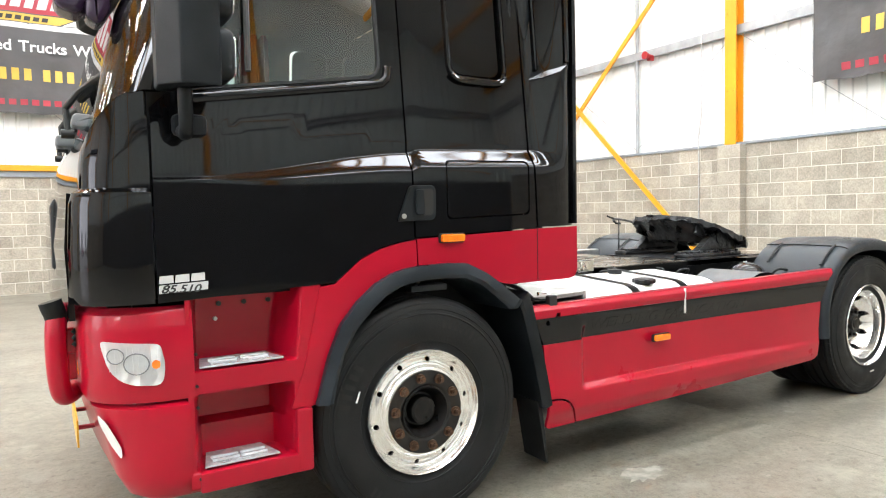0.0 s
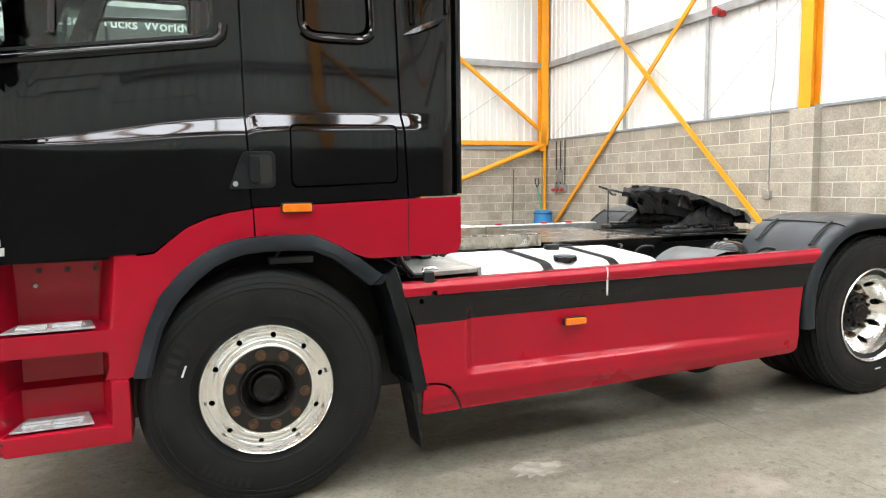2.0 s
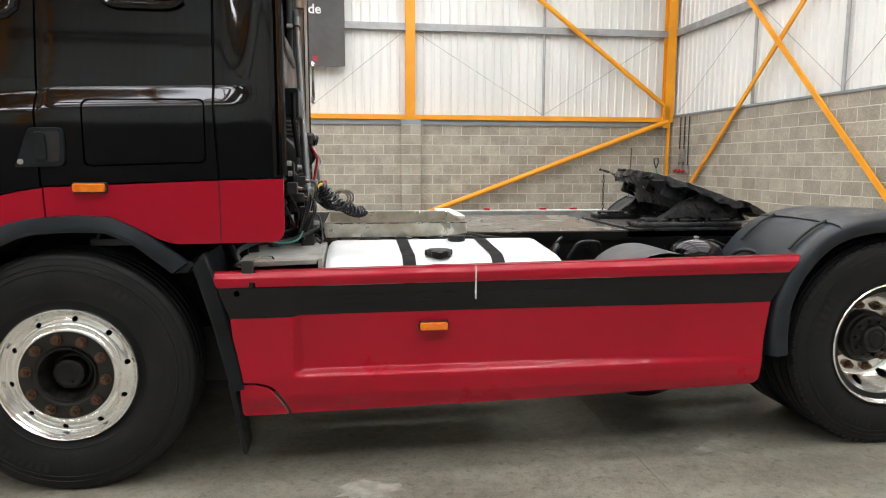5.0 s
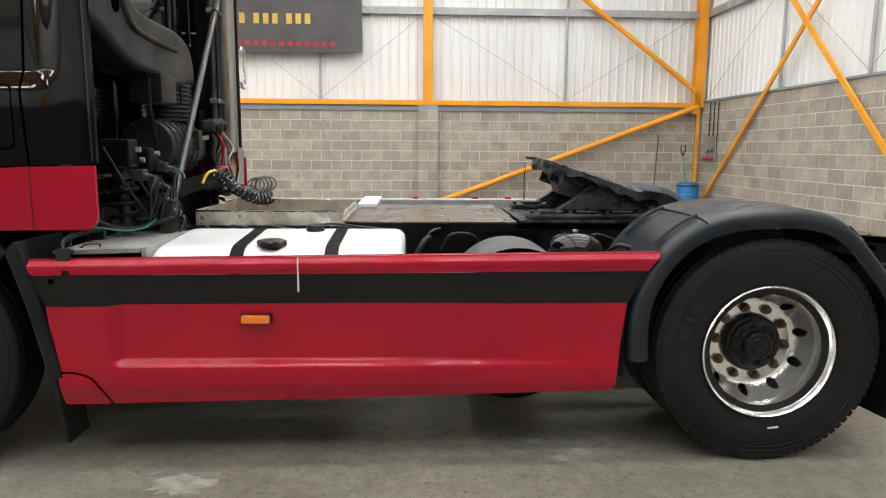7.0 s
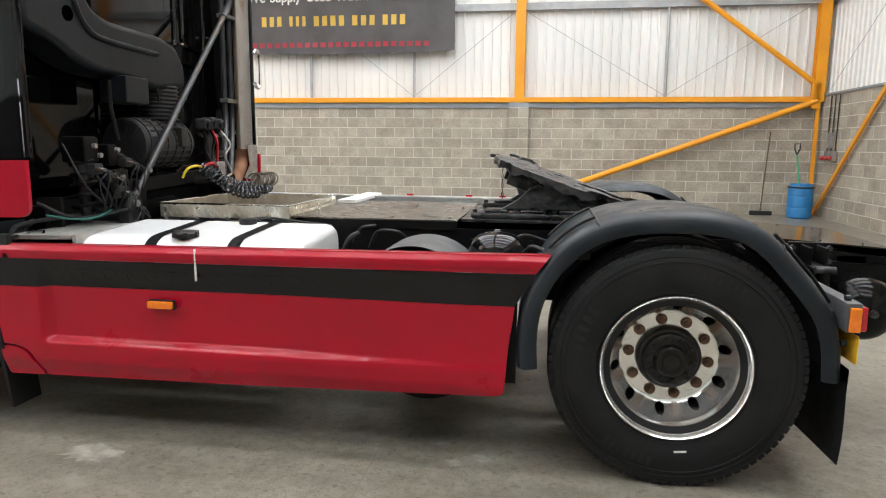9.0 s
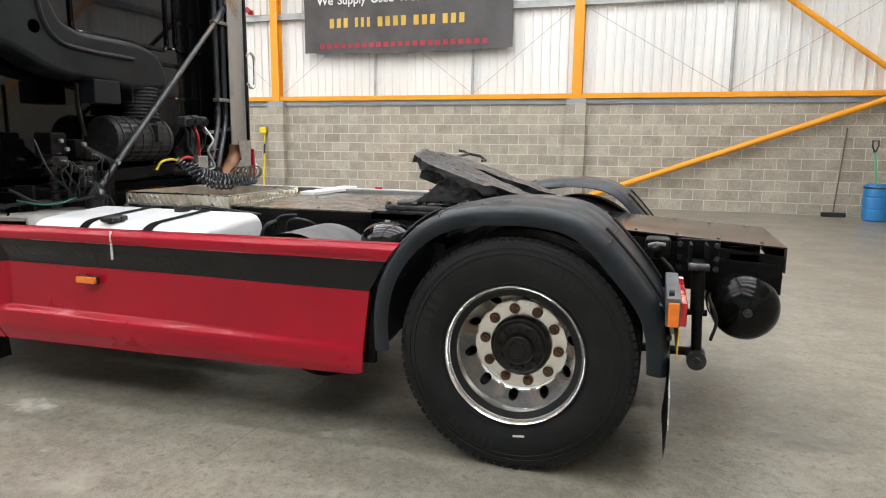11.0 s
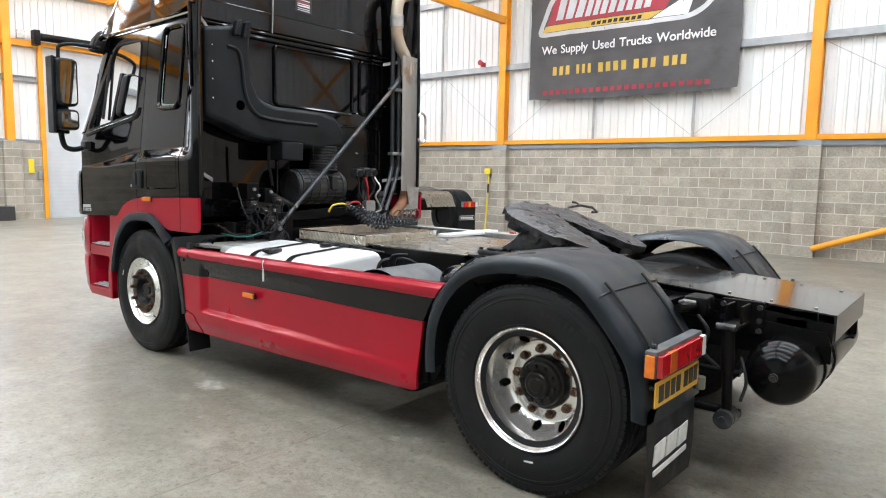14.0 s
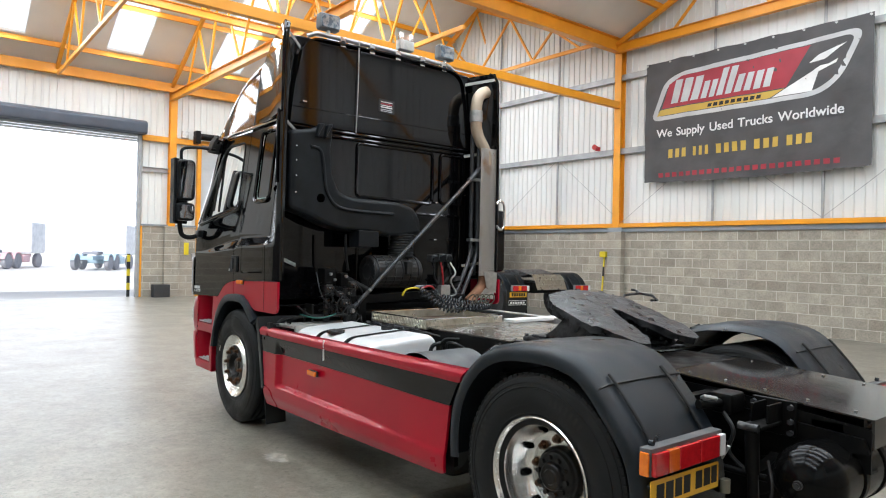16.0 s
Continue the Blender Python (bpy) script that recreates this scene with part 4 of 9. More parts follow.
def to_net(x, z):
    """Height counted from the shelf, so that level cuts run along it."""
    lo, hi = shelf(x)
    return z - lo if z < lo else 0.08 * (z - lo) / (hi - lo) if z < hi else z - hi + 0.08


def from_net(x, u):
    lo, hi = shelf(x)
    return u + lo if u < 0 else lo + u / 0.08 * (hi - lo) if u < 0.08 else u - 0.08 + hi


def dense(loop, step=0.025):
    """The loop's sides cut into short pieces and set into the net."""
    out = []
    for (a, b), (c, d) in zip(loop, loop[1:] + loop[:1]):
        n = max(1, math.ceil(math.hypot(c - a, d - b) / step))
        out += [(a + (c - a) * i / n, b + (d - b) * i / n) for i in range(n)]
    return [(x, to_net(x, z)) for x, z in out]


def side(x, z):
    return (x, side_y(x, z), z)


ZC = [-0.3, -0.15, -0.05] + frange(-0.03, 0.12, 30) + [0.15, 0.2, 0.3, 0.4, 0.5, 0.6, 0.75, 0.9, 1.05]
XC = frange(0.7, 2.55, 30)


def even(ob, s, side_y=side_y):
    """Gives the side's skin the true normals of its surface, so that reflections run smoothly across the net."""
    me, h, ns = ob.data, 0.004, []
    for p in me.polygons:
        for i in p.vertices:
            x, _, z = me.vertices[i].co
            n = Vector(((side_y(x + h, z) - side_y(x - h, z)) / (2 * h), 1 if s else -1, (side_y(x, z + h) - side_y(x, z - h)) / (2 * h))).normalized()
            d = n.dot(p.normal)
            ns.append(n if d > 0.6 else -n if d < -0.6 else p.normal.copy())
    me.normals_split_custom_set(ns)
    return ob


def side_panel(name, outline, material, s, holes=(), lift=0.0, thick=0.02, parent=None, label="", flip=None):
    def fn(a, b):
        x, y, z = side(a, from_net(a, b))
        p = (x, y - lift, z)
        return far(p) if s else p
    bm = sheet(dense(outline), fn, [dense(h) for h in holes], XC, ZC)
    # push inwards by a plain step, so that the face stays even
    r = bmesh.ops.extrude_face_region(bm, geom=bm.faces[:])
    vs = [v for v in r["geom"] if isinstance(v, bmesh.types.BMVert)]
    bmesh.ops.translate(bm, vec=(0, -thick if s else thick, 0), verts=vs)
    return even(part(name, bm, material, parent or truck, label, 30), s)


WINS = [rounded([(0.70, 1.868), (1.545, 1.998), (1.545, 2.62), (1.06, 2.62)], [0.05, 0.07, 0.08, 0.12]), rounded([(0.70, 1.868), (1.515, 1.998), (1.515, 2.685), (1.005, 2.685)], [0.05, 0.07, 0.04, 0.06])]
WINS_IN = [rounded([(0.718, 1.882), (1.534, 2.009), (1.534, 2.609), (1.068, 2.609)], [0.04, 0.06, 0.07, 0.1]), rounded([(0.718, 1.882), (1.504, 2.009), (1.504, 2.676), (1.012, 2.676)], [0.04, 0.06, 0.035, 0.05])]
DOOR_OUT = [(0.60, 1.10), (1.275, 1.128), (1.33, 1.17), (1.40, 1.225), (1.485, 1.262), (1.57, 1.283), (1.655, 1.293), (1.645, 1.69), (1.645, 2.70), (0.99, 2.70), (0.66, 1.86), (0.60, 1.80)]


def cab_side(f, s):
    WIN = WINS[s]
    WIN_IN = WINS_IN[s]
    door = side_panel("door", DOOR_OUT, BLACK, s, [WIN], label="black gloss cab door with a chromed shoulder highlight" if not s else "")
    side_panel("window_seal", WIN, RUBBER, s, [WIN_IN], lift=0.006, thick=0.03, parent=door)
    ya, yb = side_y(1.4, 1.95) + 0.008, side_y(1.4, 2.6) + 0.008
    bm = bmesh.new()
    bm.faces.new([bm.verts.new(f((a, ya + (yb - ya) * (b - 1.95) / 0.65, b))) for a, b in WIN_IN])
    part("window_pane", bm, GLASS, door).visible_shadow = False
    bm = bmesh.new()
    lip = [(0.70, 1.850), (0.95, 1.890), (1.25, 1.937), (1.48, 1.972), (1.545, 1.986), (1.574, 2.012), (1.582, 2.06)]
    tube(bm, [f(Vector(side(a, b - 0.012)) + Vector((0, 0.004, 0))) for a, b in lip], 0.022, 14)
    part("window_lip", bm, BLACK, door)
    bm = bmesh.new()
    for a, b in (((0.965, 1.97), (0.985, 2.50)),):
        cyl(bm, f(Vector(side(a[0], a[1])) + Vector((0, -0.002, 0))), f(Vector(side(*b)) + Vector((0, -0.002, 0))), 0.012, 8)
    part("window_divider", bm, INK, door)
    # added black sheet that keeps the gap ahead of the door dark
    bm = bmesh.new()
    box(bm, 0.57, 0.75, *sorted((f((0, 2.85, 0))[1], f((0, 2.87, 0))[1])), 1.45, 1.93)
    part("door_shut_face", bm, INK, truck)
    # fixed panel behind the door, with a locker lid and a blind window moulding
    LOCK = rounded([(1.825, 1.375), (2.30, 1.39), (2.30, 1.652), (1.825, 1.645)], 0.03)
    LOCK_IN = rounded([(1.832, 1.383), (2.293, 1.398), (2.293, 1.644), (1.832, 1.637)], 0.028)
    MOU = rounded([(1.90, 2.03), (2.22, 2.03), (2.22, 2.66), (1.90, 2.66)], 0.07)
    MOU_IN = rounded([(1.925, 2.055), (2.195, 2.055), (2.195, 2.64), (1.925, 2.64)], 0.06)
    panel = side_panel("side_panel", [(1.663, 1.300), (2.342, 1.326), (2.325, 1.69), (2.325, 2.72), (1.653, 2.72), (1.653, 1.69)], BLACK, s, [LOCK, MOU])
    side_panel("locker_lid", LOCK_IN, BLACK, s, parent=panel, lift=-0.001, thick=0.02)
    side_panel("blank_window", MOU_IN, BLACK, s, parent=panel, lift=-0.012, thick=0.02)
    bm = bmesh.new()
    tube(bm, [f(Vector(side(a, b)) - Vector((0, 0.002, 0))) for a, b in MOU], 0.013, 8, True)
    part("moulding", bm, BLACK, panel)
    bm = bmesh.new()
    lip = [(1.905 + 0.31 * i / 12, 2.018 + 0.03 * (abs(i - 6) / 6) ** 6) for i in range(13)]
    tube(bm, [f(Vector(side(a, b)) - Vector((0, 0.012, 0))) for a, b in lip], 0.014, 8)
    part("moulded_lip", bm, BLACK, panel)
    # deflector behind the panel
    def defl_y(a, b):
        k = min(1.0, max(0.0, (a - 2.35) / 0.25))
        e = smooth(0.0, 0.8, k)
        return side_y(2.34, b) * (1 - e) + (2.765 + 0.02 * smooth(2.2, 3.3, b)) * e + 0.035 * k ** 6
    def defl(a, b):
        return f((a, defl_y(a, b), b))
    pull = 0.04 if s else 0.0
    sl = rounded([(2.352, 1.328), (2.602 - pull, 1.332), (2.598 - pull, 2.6), (2.598 - pull, 3.30), (2.56 - pull, 3.42), (2.336, 3.38), (2.336, 2.7), (2.336, 1.69)], [0, 0.0, 0.2, 0.06, 0.05, 0.0, 0, 0])
    bm = sheet(sl, defl, (), frange(2.36, 2.60, 14), frange(1.40, 1.58, 4) + frange(1.60, 1.76, 14) + frange(1.8, 3.4, 24))
    r = bmesh.ops.extrude_face_region(bm, geom=bm.faces[:])
    bmesh.ops.translate(bm, vec=(0, -0.02 if s else 0.02, 0), verts=[v for v in r["geom"] if isinstance(v, bmesh.types.BMVert)])
    d = even(part("side_deflector", bm, BLACK, truck, "tall black side air deflector"), s, defl_y)
    # dark backing behind the joints of the side
    for x0, x1 in ((1.60, 1.70), (2.28, 2.40)):
        bm = bmesh.new()
        grid(bm, [[f((x, side_y(min(x, 2.34), z) + 0.026, z)) for x in (x0, x1)] for z in (1.13, 1.3, 1.5, 1.62, 1.66, 1.7, 1.75, 2.0, 2.4, 2.7, 3.3)])
        bmesh.ops.solidify(bm, geom=bm.faces[:], thickness=0.004)
        part("joint_backing", bm, INK, truck)
    bm = bmesh.new()
    box(bm, 1.80, 2.32, *sorted((f((0, 2.845, 0))[1], f((0, 2.855, 0))[1])), 1.35, 1.68)
    part("locker_backing", bm, INK, truck)
    bm = bmesh.new()
    tube(bm, [f((2.603 - pull, 2.785 + 0.02 * smooth(2.2, 3.3, z), z)) for z in frange(1.34, 3.3, 30)] + [f((2.60 - pull, 2.81, 3.40)), f((2.575 - pull, 2.83, 3.47)), f((2.52 - pull, 2.85, 3.50))], 0.016, 8)
    part("edge_strip", bm, BLACK, d)
    # the upper vent scoop
    tipn = Vector((0, 0.018 if s else -0.018, 0))
    bm = bmesh.new()
    pts = [(2.36, 2.06), (2.43, 2.10), (2.545, 2.135), (2.50, 2.10), (2.42, 2.07)]
    g = [Vector(defl(a, b)) + (tipn * k) for (a, b), k in zip(pts, (0.2, 1.0, 0.6, 1.2, 0.8))]
    bm.faces.new([bm.verts.new(p) for p in g])
    bmesh.ops.solidify(bm, geom=bm.faces[:], thickness=0.008)
    part("vent_tip", bm, BLACK, d)
    bm = bmesh.new()
    tube(bm, [Vector(defl(a, b)) + tipn * 0.5 for a, b in ((2.40, 2.11), (2.40, 2.5), (2.41, 2.75), (2.47, 2.8), (2.53, 2.75), (2.54, 2.5), (2.545, 2.15))], 0.012, 8)
    part("vent_moulding", bm, BLACK, d)
    # red lower panel
    LOW = rounded([(1.672, 1.176), (1.912, 1.176), (2.02, 1.125), (2.09, 1.082), (2.16, 1.058), (2.605, 1.062), (2.605, 1.326), (2.352, 1.320), (1.668, 1.293)], [0, 0, 0.02, 0.02, 0.03, 0.06, 0, 0, 0])
    low = side_panel("lower_panel", LOW, RED, s, label="red lower cab panel")
    bm = bmesh.new()
    cyl(bm, f(Vector((2.345, 2.7635, 1.066))), f(Vector((2.345, 2.7635, 1.322))), 0.0017, 6)
    part("joint", bm, INK, low)
    # red wheel arch panel ahead of the wheel
    ARCH = [(1.178, 0.635), (1.205, 0.73), (1.235, 0.83), (1.29, 0.954), (1.37, 1.045), (1.45, 1.11), (1.529, 1.149), (1.60, 1.168), (1.665, 1.175), (1.662, 1.290), (1.57, 1.277), (1.485, 1.256), (1.40, 1.219), (1.33, 1.164), (1.278, 1.122), (1.21, 1.115), (1.185, 1.0), (1.14, 0.80), (1.08, 0.635)]
    side_panel("arch_panel", ARCH, RED, s, label="red wheel arch panel")
    # black flare round the arch
    out = [(1.178, 0.635), (1.205, 0.73), (1.235, 0.83), (1.29, 0.954), (1.37, 1.045), (1.45, 1.11), (1.529, 1.149), (1.60, 1.168), (1.70, 1.177), (1.80, 1.18), (1.912, 1.174), (2.02, 1.123), (2.104, 1.066), (2.21, 0.985)]
    inn = [(1.245, 0.635), (1.268, 0.73), (1.30, 0.83), (1.355, 0.925), (1.43, 1.005), (1.50, 1.06), (1.565, 1.09), (1.62, 1.105), (1.70, 1.112), (1.80, 1.114), (1.90, 1.108), (1.99, 1.07), (2.06, 1.015), (2.15, 0.94)]
    bm = bmesh.new()
    rows = []
    for (a, b), (c, e) in zip(out, inn):
        rows.append([f(p) for p in ((a, 2.775, b), (a, 2.735, b), (a * 0.3 + c * 0.7, 2.722, b * 0.3 + e * 0.7), (c, 2.735, e), (c, 2.80, e), (c, 3.16, e))])
    grid(bm, rows)
    part("wheel_arch_flare", bm, GUARD, truck, "matt black wheel arch flare", 50)
    # rear half of the front mudguard with its flap
    bm = bmesh.new()
    rows = []
    for x, z, w in ((2.15, 0.94, 0.0), (2.215, 0.985, 0.03), (2.245, 0.90, 0.03), (2.30, 0.70, 0.02), (2.345, 0.50, 0.015), (2.36, 0.42, 0.01)):
        rows.append([f(p) for p in ((x, 2.755, z), (x + 0.015, 2.745, z), (x + 0.055, 2.745, z + w), (x + 0.065, 2.76, z + w), (x + 0.065, 3.13, z + w), (x, 3.13, z))])
    grid(bm, rows, True)
    part("mudguard_rear_half", bm, PLASTIC, truck)
    bm = prism([(2.345, 0.45), (2.372, 0.45), (2.412, 0.12), (2.40, 0.13)], "y", 2.78 if not s else 2 * YC - 2.96, 2.96 if not s else 2 * YC - 2.78)
    part("mud_flap", bm, RUBBER, truck)


both(cab_side)

# door handle, badge and side marker on the near side
bm = prism(rounded([(1.572, 1.372), (1.76, 1.376), (1.762, 1.53), (1.632, 1.528)], [0.01, 0.03, 0.03, 0.02]), "y", 2.751, 2.775, 0.004)
hd = part("door_handle", bm, PLASTIC, truck, "black recessed door handle")
bm = prism(rounded([(1.672, 1.395), (1.745, 1.397), (1.747, 1.515), (1.672, 1.513)], 0.02), "y", 2.7492, 2.76)
part("recess", bm, INK, hd)
bm = prism(rounded([(1.655, 1.40), (1.70, 1.40), (1.695, 1.512), (1.655, 1.512)], 0.015), "y", 2.738, 2.752, 0.005)
part("paddle", bm, PLASTIC, hd)
bm = bmesh.new()
cyl(bm, (1.598, 2.752, 1.395), (1.598, 2.747, 1.395), 0.011, 14)
part("lock_barrel", bm, STEEL, hd, "steel lock barrel")


def marker(x, z, y, parent):
    bm = prism(rounded([(x - 0.068, z - 0.022), (x + 0.068, z - 0.022), (x + 0.068, z + 0.022), (x - 0.068, z + 0.022)], 0.012), "y", y - 0.006, y + 0.01, 0.003)
    m = part("side_marker_lamp", bm, INK, parent, "amber side marker lamp")
    bm = prism(rounded([(x - 0.062, z - 0.018), (x + 0.062, z - 0.018), (x + 0.062, z + 0.018), (x - 0.062, z + 0.018)], 0.01), "y", y - 0.022, y - 0.004, 0.006)
    part("lens", bm, AMBER, m)


marker(1.845, 1.292, 2.762, truck)
marker(3.238, 0.679, 2.770, truck)
bdg = prism([(0.604, 1.134), (0.774, 1.140), (0.776, 1.170), (0.606, 1.164)], "y", 2.7615, 2.767)
bdg = part("model_badge", bdg, SILVER, truck, "silver model badge on the door")
lettering("badge_number", "85.510", 0.040, Matrix.Translation((0.610, 2.7612, 1.137)) @ Matrix.Rotation(radians(2), 4, "Y") @ Matrix.Rotation(radians(90), 4, "X"), INK, bdg, shear=0.3, wide=1.25, extrude=0.0004, bold=0.022)
for x0, w in ((0.613, 0.05), (0.668, 0.05), (0.723, 0.05)):
    z = 1.169 + (x0 - 0.612) * 0.035
    x0 -= 0.008
    bm = prism([(x0, z), (x0 + w, z + 0.002), (x0 + w, z + 0.030), (x0 + 0.004, z + 0.028)], "y", 2.7615, 2.767)
    part("badge_bar", bm, SILVER, bdg)


# front: rounded corner panels, windscreen, bumper
def outline(f, ys, r, xe, bow=0.05, n=8):
    """Plan of one half of the front, from the side at xe round the corner to the middle line."""
    r = min(r, xe - f - 0.012)
    pts = [(xe, ys)]
    pts += [(f + r - r * math.sin(math.pi / 2 * k / n), ys + r * 0.8 - r * 0.8 * math.cos(math.pi / 2 * k / n)) for k in range(n + 1)]
    y1 = ys + r * 0.8
    pts += [(f - bow * math.sin(math.pi / 2 * k / 6), y1 + (YC - y1) * k / 6) for k in range(1, 7)]
    return pts


def wrap(levels, xe):
    """Rows of the front's plan over height; levels: z, front x, side y, corner radius."""
    return [[(x, y, z) for x, y in outline(fx, ys, r, xe(z) if callable(xe) else xe)] for z, fx, ys, r in levels]


def wrapped(name, levels, xe, material, i0=0, i1=None, label="", thick=0.02, dip=None):
    made = []
    for s in (0, 1):
        bm = bmesh.new()
        rows = wrap(levels, xe)
        if dip is not None:
            # the windscreen's lower edge sinks from the side towards the middle
            rows[dip] = [(x, y, z - 0.165 * smooth(1.5, 9.0, k)) for k, (x, y, z) in enumerate(rows[dip])]
        rows = [[far(p) if s else p for p in r[i0:i1]] for r in rows]
        grid(bm, rows)
        bmesh.ops.recalc_face_normals(bm, faces=bm.faces[:])
        bmesh.ops.solidify(bm, geom=bm.faces[:], thickness=thick)
        made.append(part(name, bm, material, truck, label, 40))
    return made


# black corner panels between bumper and windscreen
wrapped("corner_panel", [(1.10, 0.345, 2.768, 0.22), (1.13, 0.325, 2.760, 0.24), (1.30, 0.325, 2.757, 0.25), (1.46, 0.335, 2.757, 0.25), (1.50, 0.345, 2.762, 0.25), (1.515, 0.37, 2.785, 0.24)], 0.592, BLACK, 0, 10, "black gloss corner air deflector")
wrapped("front_corner", [(1.505, 0.37, 2.79, 0.24), (1.60, 0.375, 2.79, 0.24), (1.66, 0.385, 2.795, 0.24), (1.86, 0.40, 2.805, 0.24)], 0.594, BLACK, 0, 16, "black cab front below the windscreen", dip=3)
wrapped("grille", [(1.04, 0.345, 2.768, 0.22), (1.15, 0.345, 2.768, 0.22), (1.30, 0.34, 2.77, 0.22), (1.50, 0.355, 2.77, 0.22)], 0.592, BLACK, 9, 16, "black front grille")
bm = prism(rounded([(0.285, 1.20), (0.36, 1.20), (0.36, 1.50), (0.305, 1.50), (0.288, 1.47)], 0.02), "y", 3.36, 2 * YC - 3.36, 0.02, 3)
part("grille_frame", bm, PLASTIC, truck, "black raised grille frame", 40)
# pillar and windscreen
PIL = lambda z: 0.64 + 0.38 * (z - 1.86) / 0.86
wrapped("windscreen_pillar", [(1.862, 0.405, 2.81, 0.24), (2.2, 0.53, 2.87, 0.24), (2.5, 0.65, 2.90, 0.24), (2.72, 0.74, 2.925, 0.24)], PIL, BLACK, 0, 4, dip=0)
for w in wrapped("windscreen", [(1.862, 0.405, 2.81, 0.24), (2.2, 0.53, 2.87, 0.24), (2.5, 0.65, 2.90, 0.24), (2.72, 0.74, 2.925, 0.24)], PIL, GLASS, 3, 16, "tinted windscreen", 0.006, dip=0):
    w.visible_shadow = False
# sun visor over the windscreen
for s in (0, 1):
    bm = bmesh.new()
    rows = []
    for z, f, d in ((2.74, 0.70, 0.0), (2.70, 0.58, 0.0), (2.62, 0.50, 0.0), (2.61, 0.515, 0.0), (2.69, 0.60, 0.0), (2.725, 0.72, 0.0)):
        rows.append([far((x, y, z)) if s else (x, y, z) for x, y in outline(f, 2.83, 0.24, f + 0.30)])
    grid(bm, rows)
    part("sun_visor", bm, PLASTIC, truck, "black external sun visor")

# roof: high rounded cap rising to the rear
def roof_top(x):
    return 2.76 + 0.74 * (1 - (1 - min(1, max(0, (x - 0.66) / 1.15))) ** 3.2) ** 0.72


rows = []
for x in frange(0.68, 2.34, 26):
    h = roof_top(x)
    half = 1.085 - 0.13 * (h - 2.74) / 0.75
    r = min(0.2, (h - 2.72) * 0.9)
    row = [(x, YC - 1.085, 2.70), (x, YC - 1.085 + 0.02, 2.76)]
    for k in range(7):
        a = math.pi / 2 * k / 6
        row.append((x, YC - half + r - r * math.cos(a), h - r + r * math.sin(a)))
    row.append((x, YC, h + 0.02))
    rows.append(row + [far(p) for p in row[-2::-1]])
bm = bmesh.new()
grid(bm, rows)
bmesh.ops.recalc_face_normals(bm, faces=bm.faces[:])
bmesh.ops.solidify(bm, geom=bm.faces[:], thickness=0.015)
part("roof", bm, BLACK, truck, "high black cab roof", 40)
for s in (0, 1):
    bm = bmesh.new()
    pts = [(0.98, side_y(1.0, 2.7) - 0.015, 2.715), (1.5, side_y(1.5, 2.7) - 0.018, 2.722), (2.32, side_y(2.3, 2.7) - 0.018, 2.735)]
    tube(bm, [far(p) if s else p for p in pts], 0.016, 8)
    part("roof_gutter", bm, BRIGHT, truck, "bright roof gutter strip")
# flared wings of the roof deflector at the cab's rear edge
for s in (0, 1):
    bm = bmesh.new()
    rows = []
    for z in frange(2.74, 3.50, 12):
        top = smooth(3.25, 3.5, z)
        pts = [(1.75 + 0.15 * top, 2.925 + 0.10 * (z - 2.74), z), (2.15, 2.885 + 0.07 * (z - 2.74), z), (2.45, 2.82 + 0.03 * top, z), (2.605 - 0.03 * top - 0.04 * s, 2.785 + 0.03 * top, z)]
        rows.append([far(p) if s else p for p in pts])
    grid(bm, rows)
    bmesh.ops.recalc_face_normals(bm, faces=bm.faces[:])
    bmesh.ops.solidify(bm, geom=bm.faces[:], thickness=0.02)
    part("roof_wing", bm, BLACK, truck, "black roof deflector wing")
    for z in (3.42, 2.66, 1.50):
        bm = bmesh.new()
        p = [(2.325, 3.06, z - 0.04), (2.56, 2.815, z + 0.02)]
        bar(bm, *[far(q) if s else q for q in p], 0.006, 0.030)
        part("wing_stay", bm, LID, truck, "bright metal deflector stay")

# rear wall of the cab, in two tiers with pressed panels
XW = 2.30
bm = prism(rounded([(2.90, 1.10), (5.14, 1.10), (5.16, 2.68), (2.88, 2.68)], 0.05), "x", XW - 0.03, XW, 0.012)
rw = part("rear_wall", bm, BLACK, truck, "black cab rear wall", 30)
bm = prism(rounded([(2.93, 2.70), (5.11, 2.70), (5.105, 3.49), (2.935, 3.49)], [0.05, 0.05, 0.13, 0.13], 8), "x", XW - 0.03, XW + 0.012, 0.02, 3)
part("rear_wall_upper", bm, BLACK, rw, "", 30)
bm = bmesh.new()
for z in (2.685, 2.64):
    tube(bm, [(XW + 0.015, 2.92, z), (XW + 0.015, 5.12, z)], 0.016, 8)
tube(bm, [(XW + 0.013, 2.95, 2.86), (XW + 0.013, 5.09, 2.86)], 0.004, 6)
part("rear_wall_rib", bm, BLACK, rw)
for y0, y1 in ((3.68, 4.58), (4.68, 4.98)):
    loop = rounded([(y0, 2.11), (y1, 2.09), (y1, 2.61), (y0, 2.61)], 0.05)
    bm = bmesh.new()
    tube(bm, [(XW + 0.004, a, b) for a, b in loop], 0.016, 8, True)
    part("pressed_rib", bm, BLACK, rw)
loop = rounded([(3.7, 1.25), (4.95, 1.25), (4.95, 1.98), (3.7, 1.98)], 0.05)
bm = bmesh.new()
tube(bm, [(XW + 0.004, a, b) for a, b in loop], 0.014, 8, True)
part("pressed_rib", bm, BLACK, rw)
for y, z in ((4.60, 2.10), (4.60, 1.72), (4.98, 2.2), (3.10, 2.9)):
    bm = bmesh.new()
    box(bm, XW, XW + 0.05, y - 0.01, y + 0.02, z, z + 0.012, 0.003)
    part("catch", bm, BRIGHT, rw, "bright metal catch")
